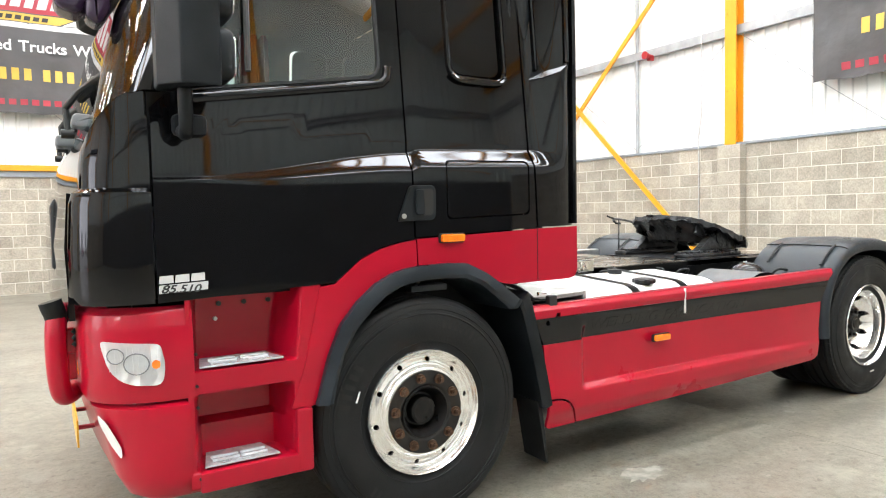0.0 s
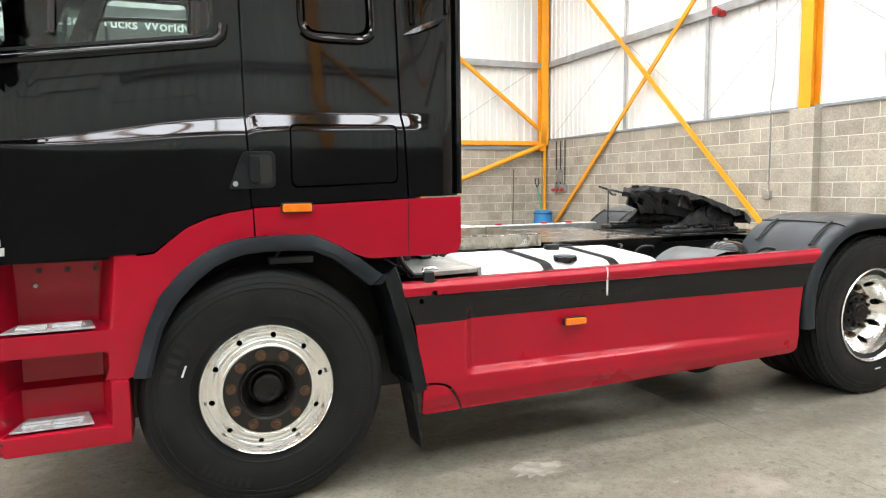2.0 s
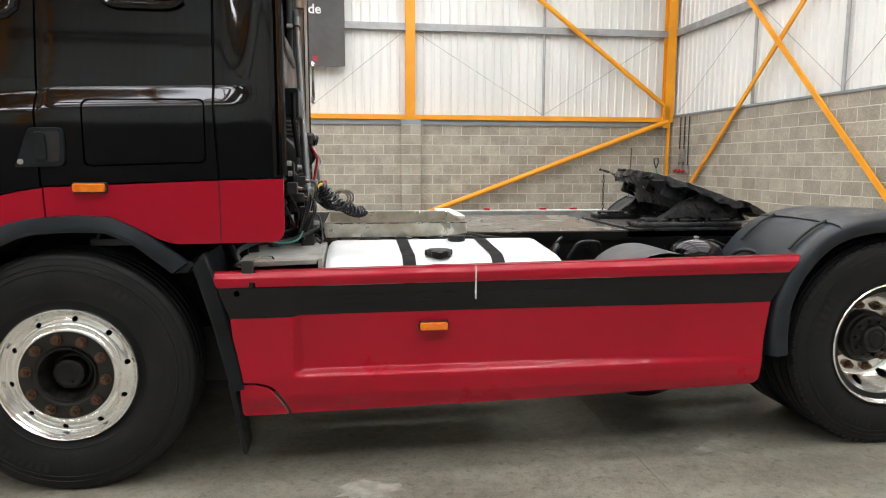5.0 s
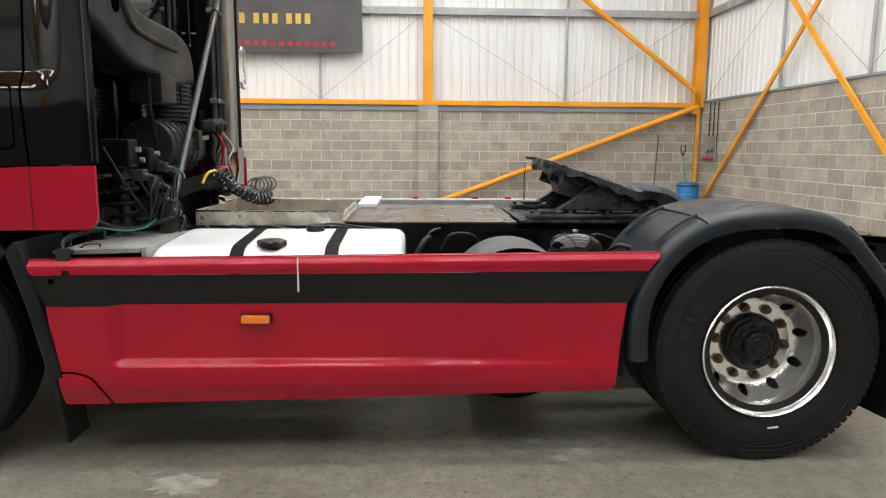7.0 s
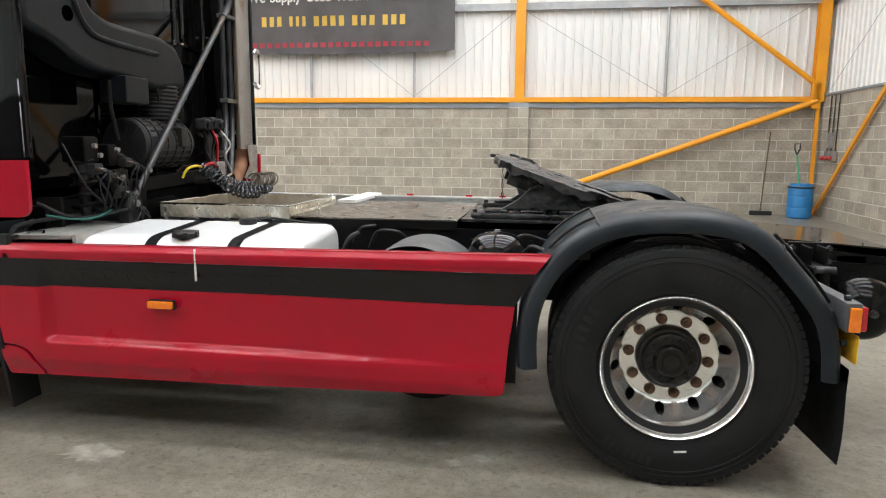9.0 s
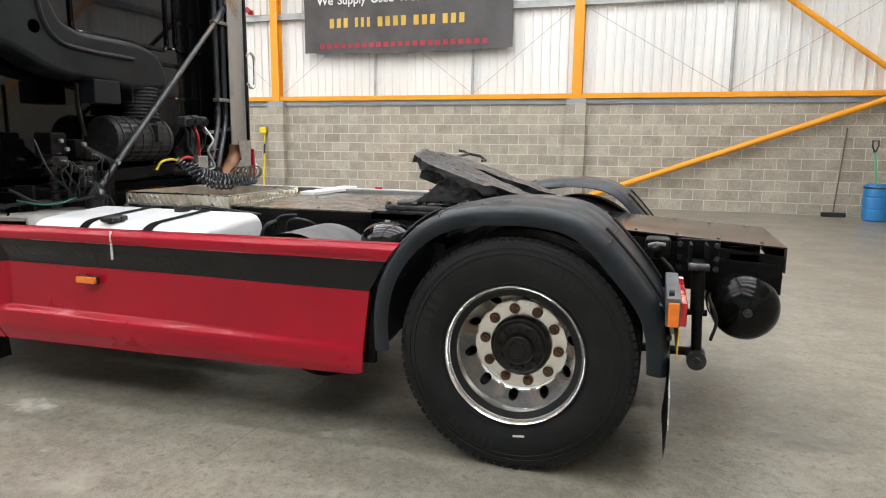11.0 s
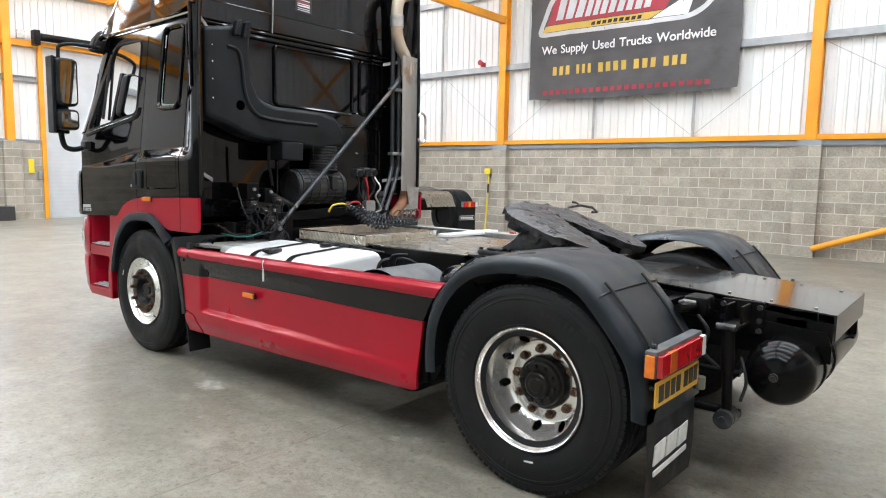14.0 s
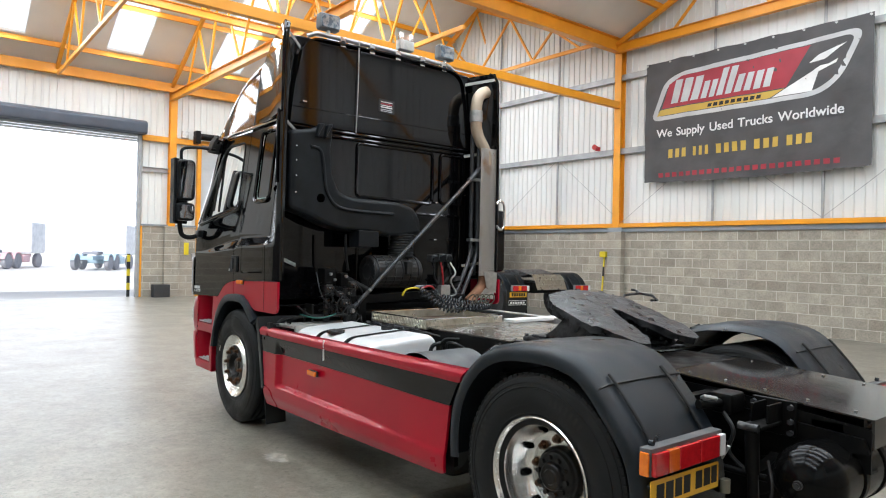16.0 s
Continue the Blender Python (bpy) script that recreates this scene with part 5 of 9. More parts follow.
bm = prism([(3.90, 2.94), (4.085, 2.93), (4.085, 3.06), (3.90, 3.07)], "x", XW + 0.012, XW + 0.0135)
st = part("sticker", bm, INK, rw, "small dealer sticker with plain printed bars")
for z, h, m in ((3.038, 0.005, WHITEINK), (3.018, 0.010, REDINK), (3.004, 0.006, WHITEINK), (2.985, 0.010, WHITEINK), (2.965, 0.006, SILVER), (2.95, 0.006, SILVER)):
    bm = prism([(3.925, z), (4.06, z - 0.003), (4.06, z + h), (3.925, z + h)], "x", XW + 0.0135, XW + 0.0145)
    part("sticker_bar", bm, m, st)
bm = bmesh.new()
tube(bm, curve_pts([(XW + 0.03, 3.66, 3.56), (XW + 0.035, 3.655, 3.1), (XW + 0.03, 3.645, 2.70)], 6), 0.006, 6)
part("aerial_cable", bm, STEEL, rw, "thin pale cable down the rear wall")

# cab floor and underside
bm = bmesh.new()
box(bm, 0.62, 2.30, 2.84, 5.20, 1.10, 1.16)
box(bm, 1.15, 2.30, 3.20, 4.84, 0.80, 1.10, 0.04)
part("cab_floor", bm, DARK, truck)
# cab inside: dashboard, wheel, seats
bm = prism(rounded([(0.50, 1.2), (0.95, 1.2), (0.93, 1.72), (0.78, 1.80), (0.52, 1.78)], 0.05), "y", 2.92, 5.12, 0.01)
part("dashboard", bm, GREYPL, truck)
bm = bmesh.new()
lathe(bm, [(0.205 + 0.014 * math.cos(a), 0.014 * math.sin(a)) for a in frange(0, 2 * math.pi, 8)[:-1]], (0, 0, 0), "z", 28, True)
bmesh.ops.transform(bm, matrix=Matrix.Translation((1.02, 4.55, 1.82)) @ Matrix.Rotation(radians(28), 4, "Y"), verts=bm.verts[:])
part("steering_wheel", bm, INK, truck)
for y in (3.45, 4.55):
    bm = prism(rounded([(1.32, 1.30), (1.80, 1.25), (1.95, 1.92), (1.84, 1.95), (1.70, 1.50), (1.32, 1.48)], 0.05), "y", y - 0.24, y + 0.24, 0.03)
    part("seat", bm, SEATM, truck)

bm = bmesh.new()
tube(bm, curve_pts([(0.88, 5.14, 2.28), (0.885, 5.14, 2.42), (0.91, 5.14, 2.50), (0.97, 5.14, 2.54), (1.06, 5.14, 2.55), (1.30, 5.14, 2.56), (1.56, 5.14, 2.57)], 6), 0.017, 10)
part("cab_grab_bar", bm, mat("brown_black_trim", (0.016, 0.012, 0.008), 0.4, 0, (0.028, 0.022, 0.014), 8), truck, "dark rounded bar inside the far window")
bm = bmesh.new()
grid(bm, [[(1.52 + 0.02 * i, 5.08 + 0.018 * math.sin(i * 1.9), z) for z in (1.95, 2.35, 2.72)] for i in range(12)])
bmesh.ops.solidify(bm, geom=bm.faces[:], thickness=0.004)
part("cab_curtain", bm, mat("dark_red_cloth", (0.16, 0.012, 0.012), 0.85, 0, (0.10, 0.01, 0.01), 12, bump=0.001, bscale=200), truck, "dark red gathered cab curtain", 60)

# bumper: upper part round the headlamp, lower part with the fog lamp
BUP = [(0.74, 0.365, 2.772, 0.30), (0.78, 0.350, 2.766, 0.31), (0.90, 0.345, 2.764, 0.31), (1.00, 0.345, 2.768, 0.30), (1.06, 0.355, 2.775, 0.30), (1.085, 0.385, 2.80, 0.28)]
wrapped("bumper_upper", BUP, 0.715, RED, 0, 16, "red upper bumper round the headlamps")
BLO = [(0.36, 0.54, 2.82, 0.12), (0.385, 0.49, 2.785, 0.18), (0.45, 0.455, 2.762, 0.23), (0.58, 0.425, 2.754, 0.26), (0.68, 0.395, 2.754, 0.28), (0.72, 0.385, 2.762, 0.28), (0.732, 0.40, 2.79, 0.28)]
wrapped("bumper_lower", BLO, 0.695, RED, 0, 16, "red lower bumper with scuffs")
for s in (0, 1):
    # headlamp: a bowl behind a clear lens that follows the corner
    def on(u, z, out=0.0):
        pts = outline(0.342, 2.762, 0.31, 0.715)[1:12]
        seg = [0.0]
        for a, b in zip(pts, pts[1:]):
            seg.append(seg[-1] + math.hypot(b[0] - a[0], b[1] - a[1]))
        for i in range(len(pts) - 1):
            if u <= seg[i + 1] or i == len(pts) - 2:
                t = (u - seg[i]) / (seg[i + 1] - seg[i])
                x, y = pts[i][0] + t * (pts[i + 1][0] - pts[i][0]), pts[i][1] + t * (pts[i + 1][1] - pts[i][1])
                nx, ny = -(pts[i + 1][1] - pts[i][1]), (pts[i + 1][0] - pts[i][0])
                q = math.hypot(nx, ny)
                p = (x + nx / q * out, y + ny / q * out, z)
                return far(p) if s else p
    shape = rounded([(0.045, 0.808), (0.16, 0.815), (0.225, 0.86), (0.262, 0.972), (0.05, 0.955), (0.036, 0.88)], [0.03, 0.05, 0.04, 0.02, 0.02, 0.02])
    bm = sheet(shape, lambda a, b: on(a, b, 0.004), (), frange(0.05, 0.32, 8), (0.87, 0.91), 0.004)
    hl = part("headlamp", bm, LAMPIN, truck, "clear headlamp with an amber indicator")
    for u, z, r in ((0.200, 0.918, 0.030), (0.130, 0.888, 0.042)):
        bm = bmesh.new()
        lp = [(u + r * math.cos(a), z + r * 0.9 * math.sin(a)) for a in frange(0, 2 * math.pi, 18)[:-1]]
        bm = sheet(lp, lambda a, b: on(a, b, 0.0075), (), (), (), 0.002)
        part("reflector", bm, LAMPIN, hl)
        bm = bmesh.new()
        tube(bm, [on(u + r * math.cos(a), z + r * 0.9 * math.sin(a), 0.009) for a in frange(0, 2 * math.pi, 24)[:-1]], 0.0022, 6, True)
        part("reflector_ring", bm, GREYPL, hl)
    for k in range(9):
        u = 0.062 + 0.020 * k
        bm = bmesh.new()
        tube(bm, [on(u, z, 0.0078) for z in (0.83 + 0.004 * k, 0.87, 0.90, 0.945)], 0.0011, 5)
        part("lens_rib", bm, LAMPIN, hl)
    lp = [(0.066 + 0.013 * math.cos(a), 0.880 + 0.013 * math.sin(a)) for a in frange(0, 2 * math.pi, 16)[:-1]]
    part("indicator", sheet(lp, lambda a, b: on(a, b, 0.011), (), (), (), 0.006), AMBER, hl)
    # fog lamp in the lower bumper
    def fog(u, z, out=0.0):
        a = u
        r = 0.255
        fx = 0.425 + 0.25 * (0.58 - z) if z < 0.58 else 0.425 - 0.3 * (z - 0.58)
        p = (fx + r - r * math.sin(a) - out * math.sin(a), 2.754 + r * 0.8 * (1 - math.cos(a)) - out * math.cos(a), z)
        return far(p) if s else p
    lp = rounded([(0.95, 0.575), (1.02, 0.535), (1.18, 0.585), (1.30, 0.67), (1.24, 0.70), (1.07, 0.672)], 0.05)
    fl = part("fog_lamp", sheet(lp, lambda a, b: fog(a, b, 0.006), (), frange(0.95, 1.28, 6), (0.58, 0.62), 0.006), LAMPIN, truck, "white fog lamp in the bumper")

# steps: red moulding with two wells and bright treads
def steps(f, s):
    def well(x, z):
        y = 2.769
        up = smooth(0.705, 0.762, x) * smooth(1.115 + 0.10 * (z - 0.84), 1.045 + 0.10 * (z - 0.84), x) * smooth(0.831, 0.841, z)
        lo = smooth(0.712, 0.765, x) * smooth(1.098, 1.052, x) * smooth(0.450, 0.460, z) * smooth(0.748, 0.722, z)
        y += 0.20 * up * (1 - 0.12 * smooth(0.95, 1.11, z)) + (0.165 + 0.05 * smooth(0.585, 0.605, z)) * lo
        return y - 0.008 * smooth(0.455, 0.44, z) + 0.03 * smooth(0.395, 0.372, z)
    zs = [0.372, 0.380, 0.39, 0.40, 0.42, 0.435, 0.445, 0.450, 0.4525, 0.455, 0.4575, 0.460] + frange(0.48, 0.58, 5) + [0.585, 0.59, 0.595, 0.60, 0.605, 0.63, 0.66, 0.69, 0.715, 0.722, 0.729, 0.735, 0.742, 0.748, 0.77, 0.80, 0.825, 0.831, 0.8335, 0.836, 0.8385, 0.841] + frange(0.86, 1.14, 14)
    bm = bmesh.new()
    rows = []
    for z in zs:
        xe = 1.163 if z < 0.635 else 1.215
        xs = frange(0.69, 1.04, 34) + frange(1.045, 1.16, 16) + [xe]
        rows.append([f((x, well(x, z), z)) for x in xs])
    grid(bm, rows)
    st = part("step_unit", bm, RED, truck, "red moulded entry step unit", 50)
    bm = bmesh.new()
    box(bm, *( (1.095, 1.165) ), *sorted((f((0, 2.752, 0))[1], f((0, 2.95, 0))[1])), 0.372, 0.632, 0.012)
    part("step_block", bm, RED, st)
    bm = bmesh.new()
    box(bm, 0.72, 1.165, *sorted((f((0, 2.754, 0))[1], f((0, 2.80, 0))[1])), 0.372, 0.452, 0.012)
    part("lower_edge", bm, RED, st)
    for x0, x1, z, ins in ((0.735, 1.055, 0.8415, 0.03), (0.742, 1.03, 0.4605, 0.035)):
        bm = prism([(x0, 2.775), (x1, 2.775), (x1 - ins, 2.775 + 0.16), (x0 + ins, 2.775 + 0.16)], "z", z, z + 0.008, 0.002)
        if s:
            bmesh.ops.transform(bm, matrix=Matrix.Translation((0, 2 * YC, 0)) @ Matrix.Diagonal((1, -1, 1, 1)), verts=bm.verts[:])
        tp = part("tread", bm, STEPM, st, "bright punched metal step tread")
        for k in (0.3, 0.68):
            for dy in (0.04, 0.075):
                b2 = bmesh.new()
                xm = x0 + (x1 - x0) * k
                tube(b2, [f((xm - 0.05, 2.775 + dy, z + 0.012)), f((xm + 0.05, 2.775 + dy, z + 0.012))], 0.008, 8)
                part("grip_bar", b2, STEPM, tp)
        for i in range(18):
            b2 = bmesh.new()
            bx = x0 + 0.05 + (x1 - x0 - 0.1) * (i % 9) / 8
            by = 2.79 if i < 9 else 2.86
            cyl(b2, f((bx, by, z + 0.007)), f((bx, by, z + 0.012)), 0.006, 6)
            part("stud", b2, STEPM, tp)
    # small pale plate on the riser, not a lamp
    bm = bmesh.new()
    box(bm, 0.90, 1.00, *sorted((f((0, 2.90, 0))[1], f((0, 2.93, 0))[1])), 0.742, 0.762, 0.006)
    part("step_light", bm, SILVER, st, "small pale plate on the step riser")
    for x in (0.85, 0.95, 1.05):
        b2 = bmesh.new()
        cyl(b2, f((x, 2.955, 1.06)), f((x, 2.94, 1.06)), 0.010, 8)
        part("fixing", b2, INK, st)
    b2 = bmesh.new()
    cyl(b2, f((0.835, 2.97, 1.0)), f((0.835, 2.94, 1.0)), 0.008, 10)
    part("fixing", b2, STEEL, st)
    for z in (0.90, 0.78, 0.70, 0.43):
        b2 = bmesh.new()
        cyl(b2, f((0.722, 2.766, z)), f((0.722, 2.758, z)), 0.006, 8)
        part("fixing", b2, INK, st)


both(steps)

# bull bar and front fittings
BARS = [(0.40, 3.30, 1.03), (0.325, 3.10, 1.06), (0.288, 3.02, 1.045), (0.280, 3.0, 0.90), (0.292, 3.02, 0.77), (0.325, 3.10, 0.745), (0.40, 3.30, 0.765)]
for s in (0,):
    bbar = bmesh.new()
    tube(bbar, curve_pts([far(p) if s else p for p in BARS], 8), 0.036, 14)
    bb = part("bull_bar", bbar, RED, truck, "red tubular front bar with a rubber grip")
    bm = bmesh.new()
    tube(bm, [far(p) if s else p for p in [(0.292, 3.03, 1.030), (0.284, 3.02, 1.060), (0.272, 3.01, 1.095), (0.268, 3.01, 1.110)]], 0.039, 14)
    part("rubber_grip", bm, RUBBER, bb, "black ribbed rubber grip")
    bm = prism(rounded([(3.0, 0.83), (3.055, 0.83), (3.055, 0.90), (3.0, 0.90)], 0.01), "x", 0.345, 0.40, 0.004)
    if s:
        bmesh.ops.transform(bm, matrix=Matrix.Translation((0, 2 * YC, 0)) @ Matrix.Diagonal((1, -1, 1, 1)), verts=bm.verts[:])
    part("bar_lamp", bm, AMBER, bb, "amber lamp on the bar")
    bm = bmesh.new()
    box(bm, 0.31, 0.42, 3.06, 3.12, 0.80, 0.98, 0.015)
    box(bm, 0.30, 0.40, 3.05, 3.09, 0.90, 1.0, 0.015)
    part("bar_bracket", bm, RED, bb)
    bm = bmesh.new()
    for k in range(3):
        lathe(bm, [(0.018, 0.0), (0.03, 0.012), (0.018, 0.024)], (0.36, 3.03, 0.93 + 0.024 * k), "z", 16)
    part("bar_bush", bm, RUBBER, bb, "black ribbed rubber bush")
bm = prism([(3.22, 0.49), (3.74, 0.49), (3.74, 0.60), (3.22, 0.60)], "x", 0.34, 0.347)
np_ = part("front_plate", bm, YPLATE, truck, "pale yellowish front plate on brackets")
for y in (3.3, 3.6):
    bm = bmesh.new()
    cyl(bm, (0.347, y, 0.55), (0.45, y, 0.55), 0.01, 8)
    part("plate_bracket", bm, REDINK, np_)
# wipers and nozzles
for y in (3.18, 3.8, 4.4):
    bm = bmesh.new()
    tube(bm, [(0.36, y, 1.74), (0.355, y + 0.02, 1.84), (0.40, y - 0.05, 1.90), (0.50, y - 0.12, 1.975)], 0.013, 8)
    wp = part("wiper", bm, INK, truck)
    bm = bmesh.new()
    tube(bm, [(0.40, y + 0.02, 1.88), (0.46, y - 0.03, 1.93), (0.51, y - 0.10, 1.985)], 0.022, 6)
    part("blade", bm, RUBBER, wp)
    bm = bmesh.new()
    cyl(bm, (0.38, y, 1.74), (0.335, y, 1.74), 0.018, 12)
    part("pivot", bm, INK, wp)
bm = prism(rounded([(0.362, 1.755), (0.42, 1.75), (0.45, 1.80), (0.372, 1.805)], 0.02), "y", 3.04, 3.14, 0.012)
part("grab_handle", bm, GREYPL, truck, "grey front grab handle")
bm = prism(rounded([(0.318, 1.705), (0.39, 1.705), (0.39, 1.75), (0.32, 1.755)], 0.018), "y", 3.34, 3.46, 0.012)
part("grab_handle", bm, GREYPL, truck, "grey front grab handle")


# mirrors
def mirrors(f, s):
    up_arm = bmesh.new()
    tube(up_arm, [f(p) for p in curve_pts([(0.76, 2.90, 2.62), (0.73, 2.70, 2.63), (0.70, 2.58, 2.60), (0.69, 2.57, 2.50)], 6)], 0.016, 10)
    part("upper_mirror_arm", up_arm, PLASTIC, truck, "thin black upper mirror arm")
    arm = bmesh.new()
    tube(arm, [f(p) for p in curve_pts([(0.70, 2.80, 1.74), (0.70, 2.68, 1.70), (0.69, 2.60, 1.72), (0.685, 2.575, 1.80), (0.685, 2.57, 1.90)], 6)], 0.024, 12)
    a = part("mirror_arm", arm, PLASTIC, truck, "black mirror arm")
    bm = bmesh.new()
    box(bm, 0.67, 0.79, *sorted((f((0, 2.73, 0))[1], f((0, 2.81, 0))[1])), 1.70, 1.78, 0.02)
    part("arm_bracket", bm, PLASTIC, a)
    plan = [f((a, b, 0))[:2] for a, b in ((0.60, 2.655), (0.595, 2.545), (0.66, 2.475), (0.785, 2.475), (0.79, 2.50), (0.70, 2.52), (0.66, 2.655))]
    head = prism(rounded(plan, [0.01, 0.008, 0.008, 0.006, 0.006, 0.03, 0.01], 3), "z", 1.838, 2.50, 0.010, 2)
    h = part("mirror_housing", head, PLASTIC, truck, "black angled mirror shell with a pale edge")
    for z0, z1, rr, nm in ((2.07, 2.485, 0.055, "main_mirror"), (1.865, 2.045, 0.045, "wide_mirror")):
        ya, yb = sorted((f((0, 2.50, 0))[1], f((0, 2.675, 0))[1]))
        bm = prism(rounded([(ya, z0), (yb, z0), (yb, z1), (ya, z1)], rr, 6), "x", 0.70, 0.842, 0.03, 3)
        q = part(nm, bm, PLASTIC, h, "rounded black mirror head")
        bm = prism(rounded([(ya + 0.022, z0 + 0.022), (yb - 0.022, z0 + 0.022), (yb - 0.022, z1 - 0.022), (ya + 0.022, z1 - 0.022)], rr * 0.7, 5), "x", 0.8425, 0.846)
        part("mirror_glass", bm, MIRROR, q)


both(mirrors)
bm = prism(rounded([(0.325, 2.19), (0.415, 2.165), (0.45, 2.25), (0.44, 2.46), (0.34, 2.46)], 0.04), "y", 3.04, 3.20, 0.03, 3)
fm = part("front_mirror", bm, PURPLE, truck, "dark front mirror on an arm")
bm = bmesh.new()
tube(bm, curve_pts([(0.62, 3.2, 2.62), (0.40, 3.22, 2.66), (0.27, 3.24, 2.48)], 6), 0.014, 8)
part("arm", bm, PLASTIC, fm)
bm = prism(rounded([(0.425, 2.16), (0.475, 2.13), (0.52, 2.20), (0.51, 2.40), (0.44, 2.42)], 0.03), "y", 3.02, 3.16, 0.03, 3)
part("mirror_pod", bm, PURPLE, fm)

# lamp bar on the roof
bm = bmesh.new()
tube(bm, [(2.22, 3.18, 3.53), (2.25, 3.26, 3.565), (2.25, 4.02, 3.575), (2.25, 4.80, 3.565), (2.22, 4.90, 3.53)], 0.022, 12)
lb = part("lamp_bar", bm, STEEL, truck, "bright tubular roof lamp bar")
for y in (3.50, 3.82, 4.12, 4.42, 4.70):
    bm = bmesh.new()
    box(bm, 2.262, 2.315, y - 0.03, y + 0.03, 3.475, 3.57, 0.006)
    q = part("bracket_lamp", bm, BRIGHT, lb)
    bm = bmesh.new()
    box(bm, 2.315, 2.322, y - 0.018, y + 0.018, 3.495, 3.53, 0.003)
    part("lens", bm, INK, q)
for y in (3.38, 4.76):
    bm = bmesh.new()
    box(bm, 2.19, 2.285, y - 0.105, y + 0.105, 3.615, 3.765, 0.022, 3)
    q = part("work_lamp", bm, GREYPL, lb, "rectangular roof work lamp")
    bm = bmesh.new()
    box(bm, 2.283, 2.29, y - 0.088, y + 0.088, 3.632, 3.748, 0.008)
    part("lens", bm, DGLASS, q)
    bm = bmesh.new()
    cyl(bm, (2.24, y, 3.58), (2.24, y, 3.62), 0.02, 10)
    part("stalk", bm, STEEL, q)
bm = bmesh.new()
box(bm, 2.20, 2.28, 4.16, 4.34, 3.61, 3.71, 0.012)
bc = part("beacon_box", bm, STEEL, lb, "pale grey box with two small lamps")
for y in (4.19, 4.31):
    bm = bmesh.new()
    lathe(bm, [(0.0, 0.075), (0.02, 0.07), (0.03, 0.045), (0.03, 0.0)], (2.25, y, 3.71), "z", 16)
    part("lamp", bm, BRIGHT, bc)
# ---------------------------------------------------------------- wheels
def ring_pts(r, n, cx, cz, ph=0.0):
    return [(cx + r * math.cos(2 * math.pi * k / n + ph), cz + r * math.sin(2 * math.pi * k / n + ph)) for k in range(n)]


def lug_mesh(width):
    """Shoulder blocks of a drive tyre."""
    bm = bmesh.new()
    h, n = width / 2, 84
    for k in range(n):
        m = Matrix.Rotation(2 * math.pi * k / n, 4, "Y")
        for sy in (-1, 1):
            r = bmesh.ops.create_cube(bm, size=1.0)
            bmesh.ops.scale(bm, vec=(0.028, 0.030, 0.016), verts=r["verts"])
            bmesh.ops.translate(bm, vec=(0, sy * (h - 0.038), 0.5035), verts=r["verts"])
            bmesh.ops.transform(bm, matrix=m, verts=r["verts"])
    return mesh_of("tread_blocks", bm, RUBBER, 25)


def tyre_mesh(width):
    """A truck tyre about the y axis at the origin, outer side wall towards -y."""
    bm = bmesh.new()
    h = width / 2
    R = 0.518
    half = [(0.258, -h + 0.045), (0.292, -h + 0.03), (0.305, -h + 0.022), (0.316, -h + 0.017), (0.319, -h + 0.0125), (0.324, -h + 0.0125), (0.327, -h + 0.012), (0.345, -h + 0.006), (0.37, -h + 0.001), (0.395, -h), (0.42, -h + 0.002), (0.440, -h + 0.006), (0.442, -h + 0.003), (0.447, -h + 0.004), (0.449, -h + 0.008), (0.463, -h + 0.012), (0.465, -h + 0.009), (0.472, -h + 0.0105), (0.488, -h + 0.016), (0.490, -h + 0.020), (0.502, -h + 0.026), (0.512, -h + 0.036)]
    tread = []
    for a in (-0.085, -0.03, 0.03, 0.085):
        tread += [(R, a - 0.007), (R - 0.014, a - 0.005), (R - 0.014, a + 0.005), (R, a + 0.007)]
    prof = half + [(R, -h + 0.05)] + tread + [(R, h - 0.05)] + [(r, -a) for r, a in half[::-1]]
    lathe(bm, prof, (0, 0, 0), "y", 96)
    return mesh_of("tyre", bm, RUBBER, 25)


def marks_mesh(n, spans):
    """Raised moulded marks on the side wall: short curved bars where the maker's words stand."""
    bm = bmesh.new()
    for a0, cnt, r0, r1, step in spans:
        for k in range(cnt):
            a = radians(a0 + k * step)
            b = radians(a0 + k * step + step * 0.5)
            vs = [bm.verts.new((r * math.cos(t), -n, r * math.sin(t))) for r, t in ((r0, a), (r1, a), (r1, b), (r0, b))]
            bm.faces.new(vs)
    bmesh.ops.solidify(bm, geom=bm.faces[:], thickness=0.0030)
    return mesh_of("moulded_marks", bm, DUSTY)


def bored(me, holes):
    """A disc mesh about the y axis with round holes bored through it: holes are (count, ring radius, hole radius, phase)."""
    bm = bmesh.new()
    for n, rr, hr, p in holes:
        for k in range(n):
            a = 2 * math.pi * k / n + p
            cyl(bm, (rr * math.cos(a), -0.2, rr * math.sin(a)), (rr * math.cos(a), 0.5, rr * math.sin(a)), hr, 20)
    cut = bpy.data.objects.new("cutter", bpy.data.meshes.new("cutter"))
    bm.to_mesh(cut.data)
    bm.free()
    base = bpy.data.objects.new("base", me)
    for o in (cut, base):
        scene.collection.objects.link(o)
    md = base.modifiers.new("bore", "BOOLEAN")
    md.operation, md.object, md.solver = "DIFFERENCE", cut, "EXACT"
    dg = bpy.context.evaluated_depsgraph_get()
    out = bpy.data.meshes.new_from_object(base.evaluated_get(dg))
    for o in (cut, base):
        bpy.data.objects.remove(o)
    for q in out.polygons:
        q.use_smooth = True
    out.set_sharp_from_angle(angle=radians(35))
    return out


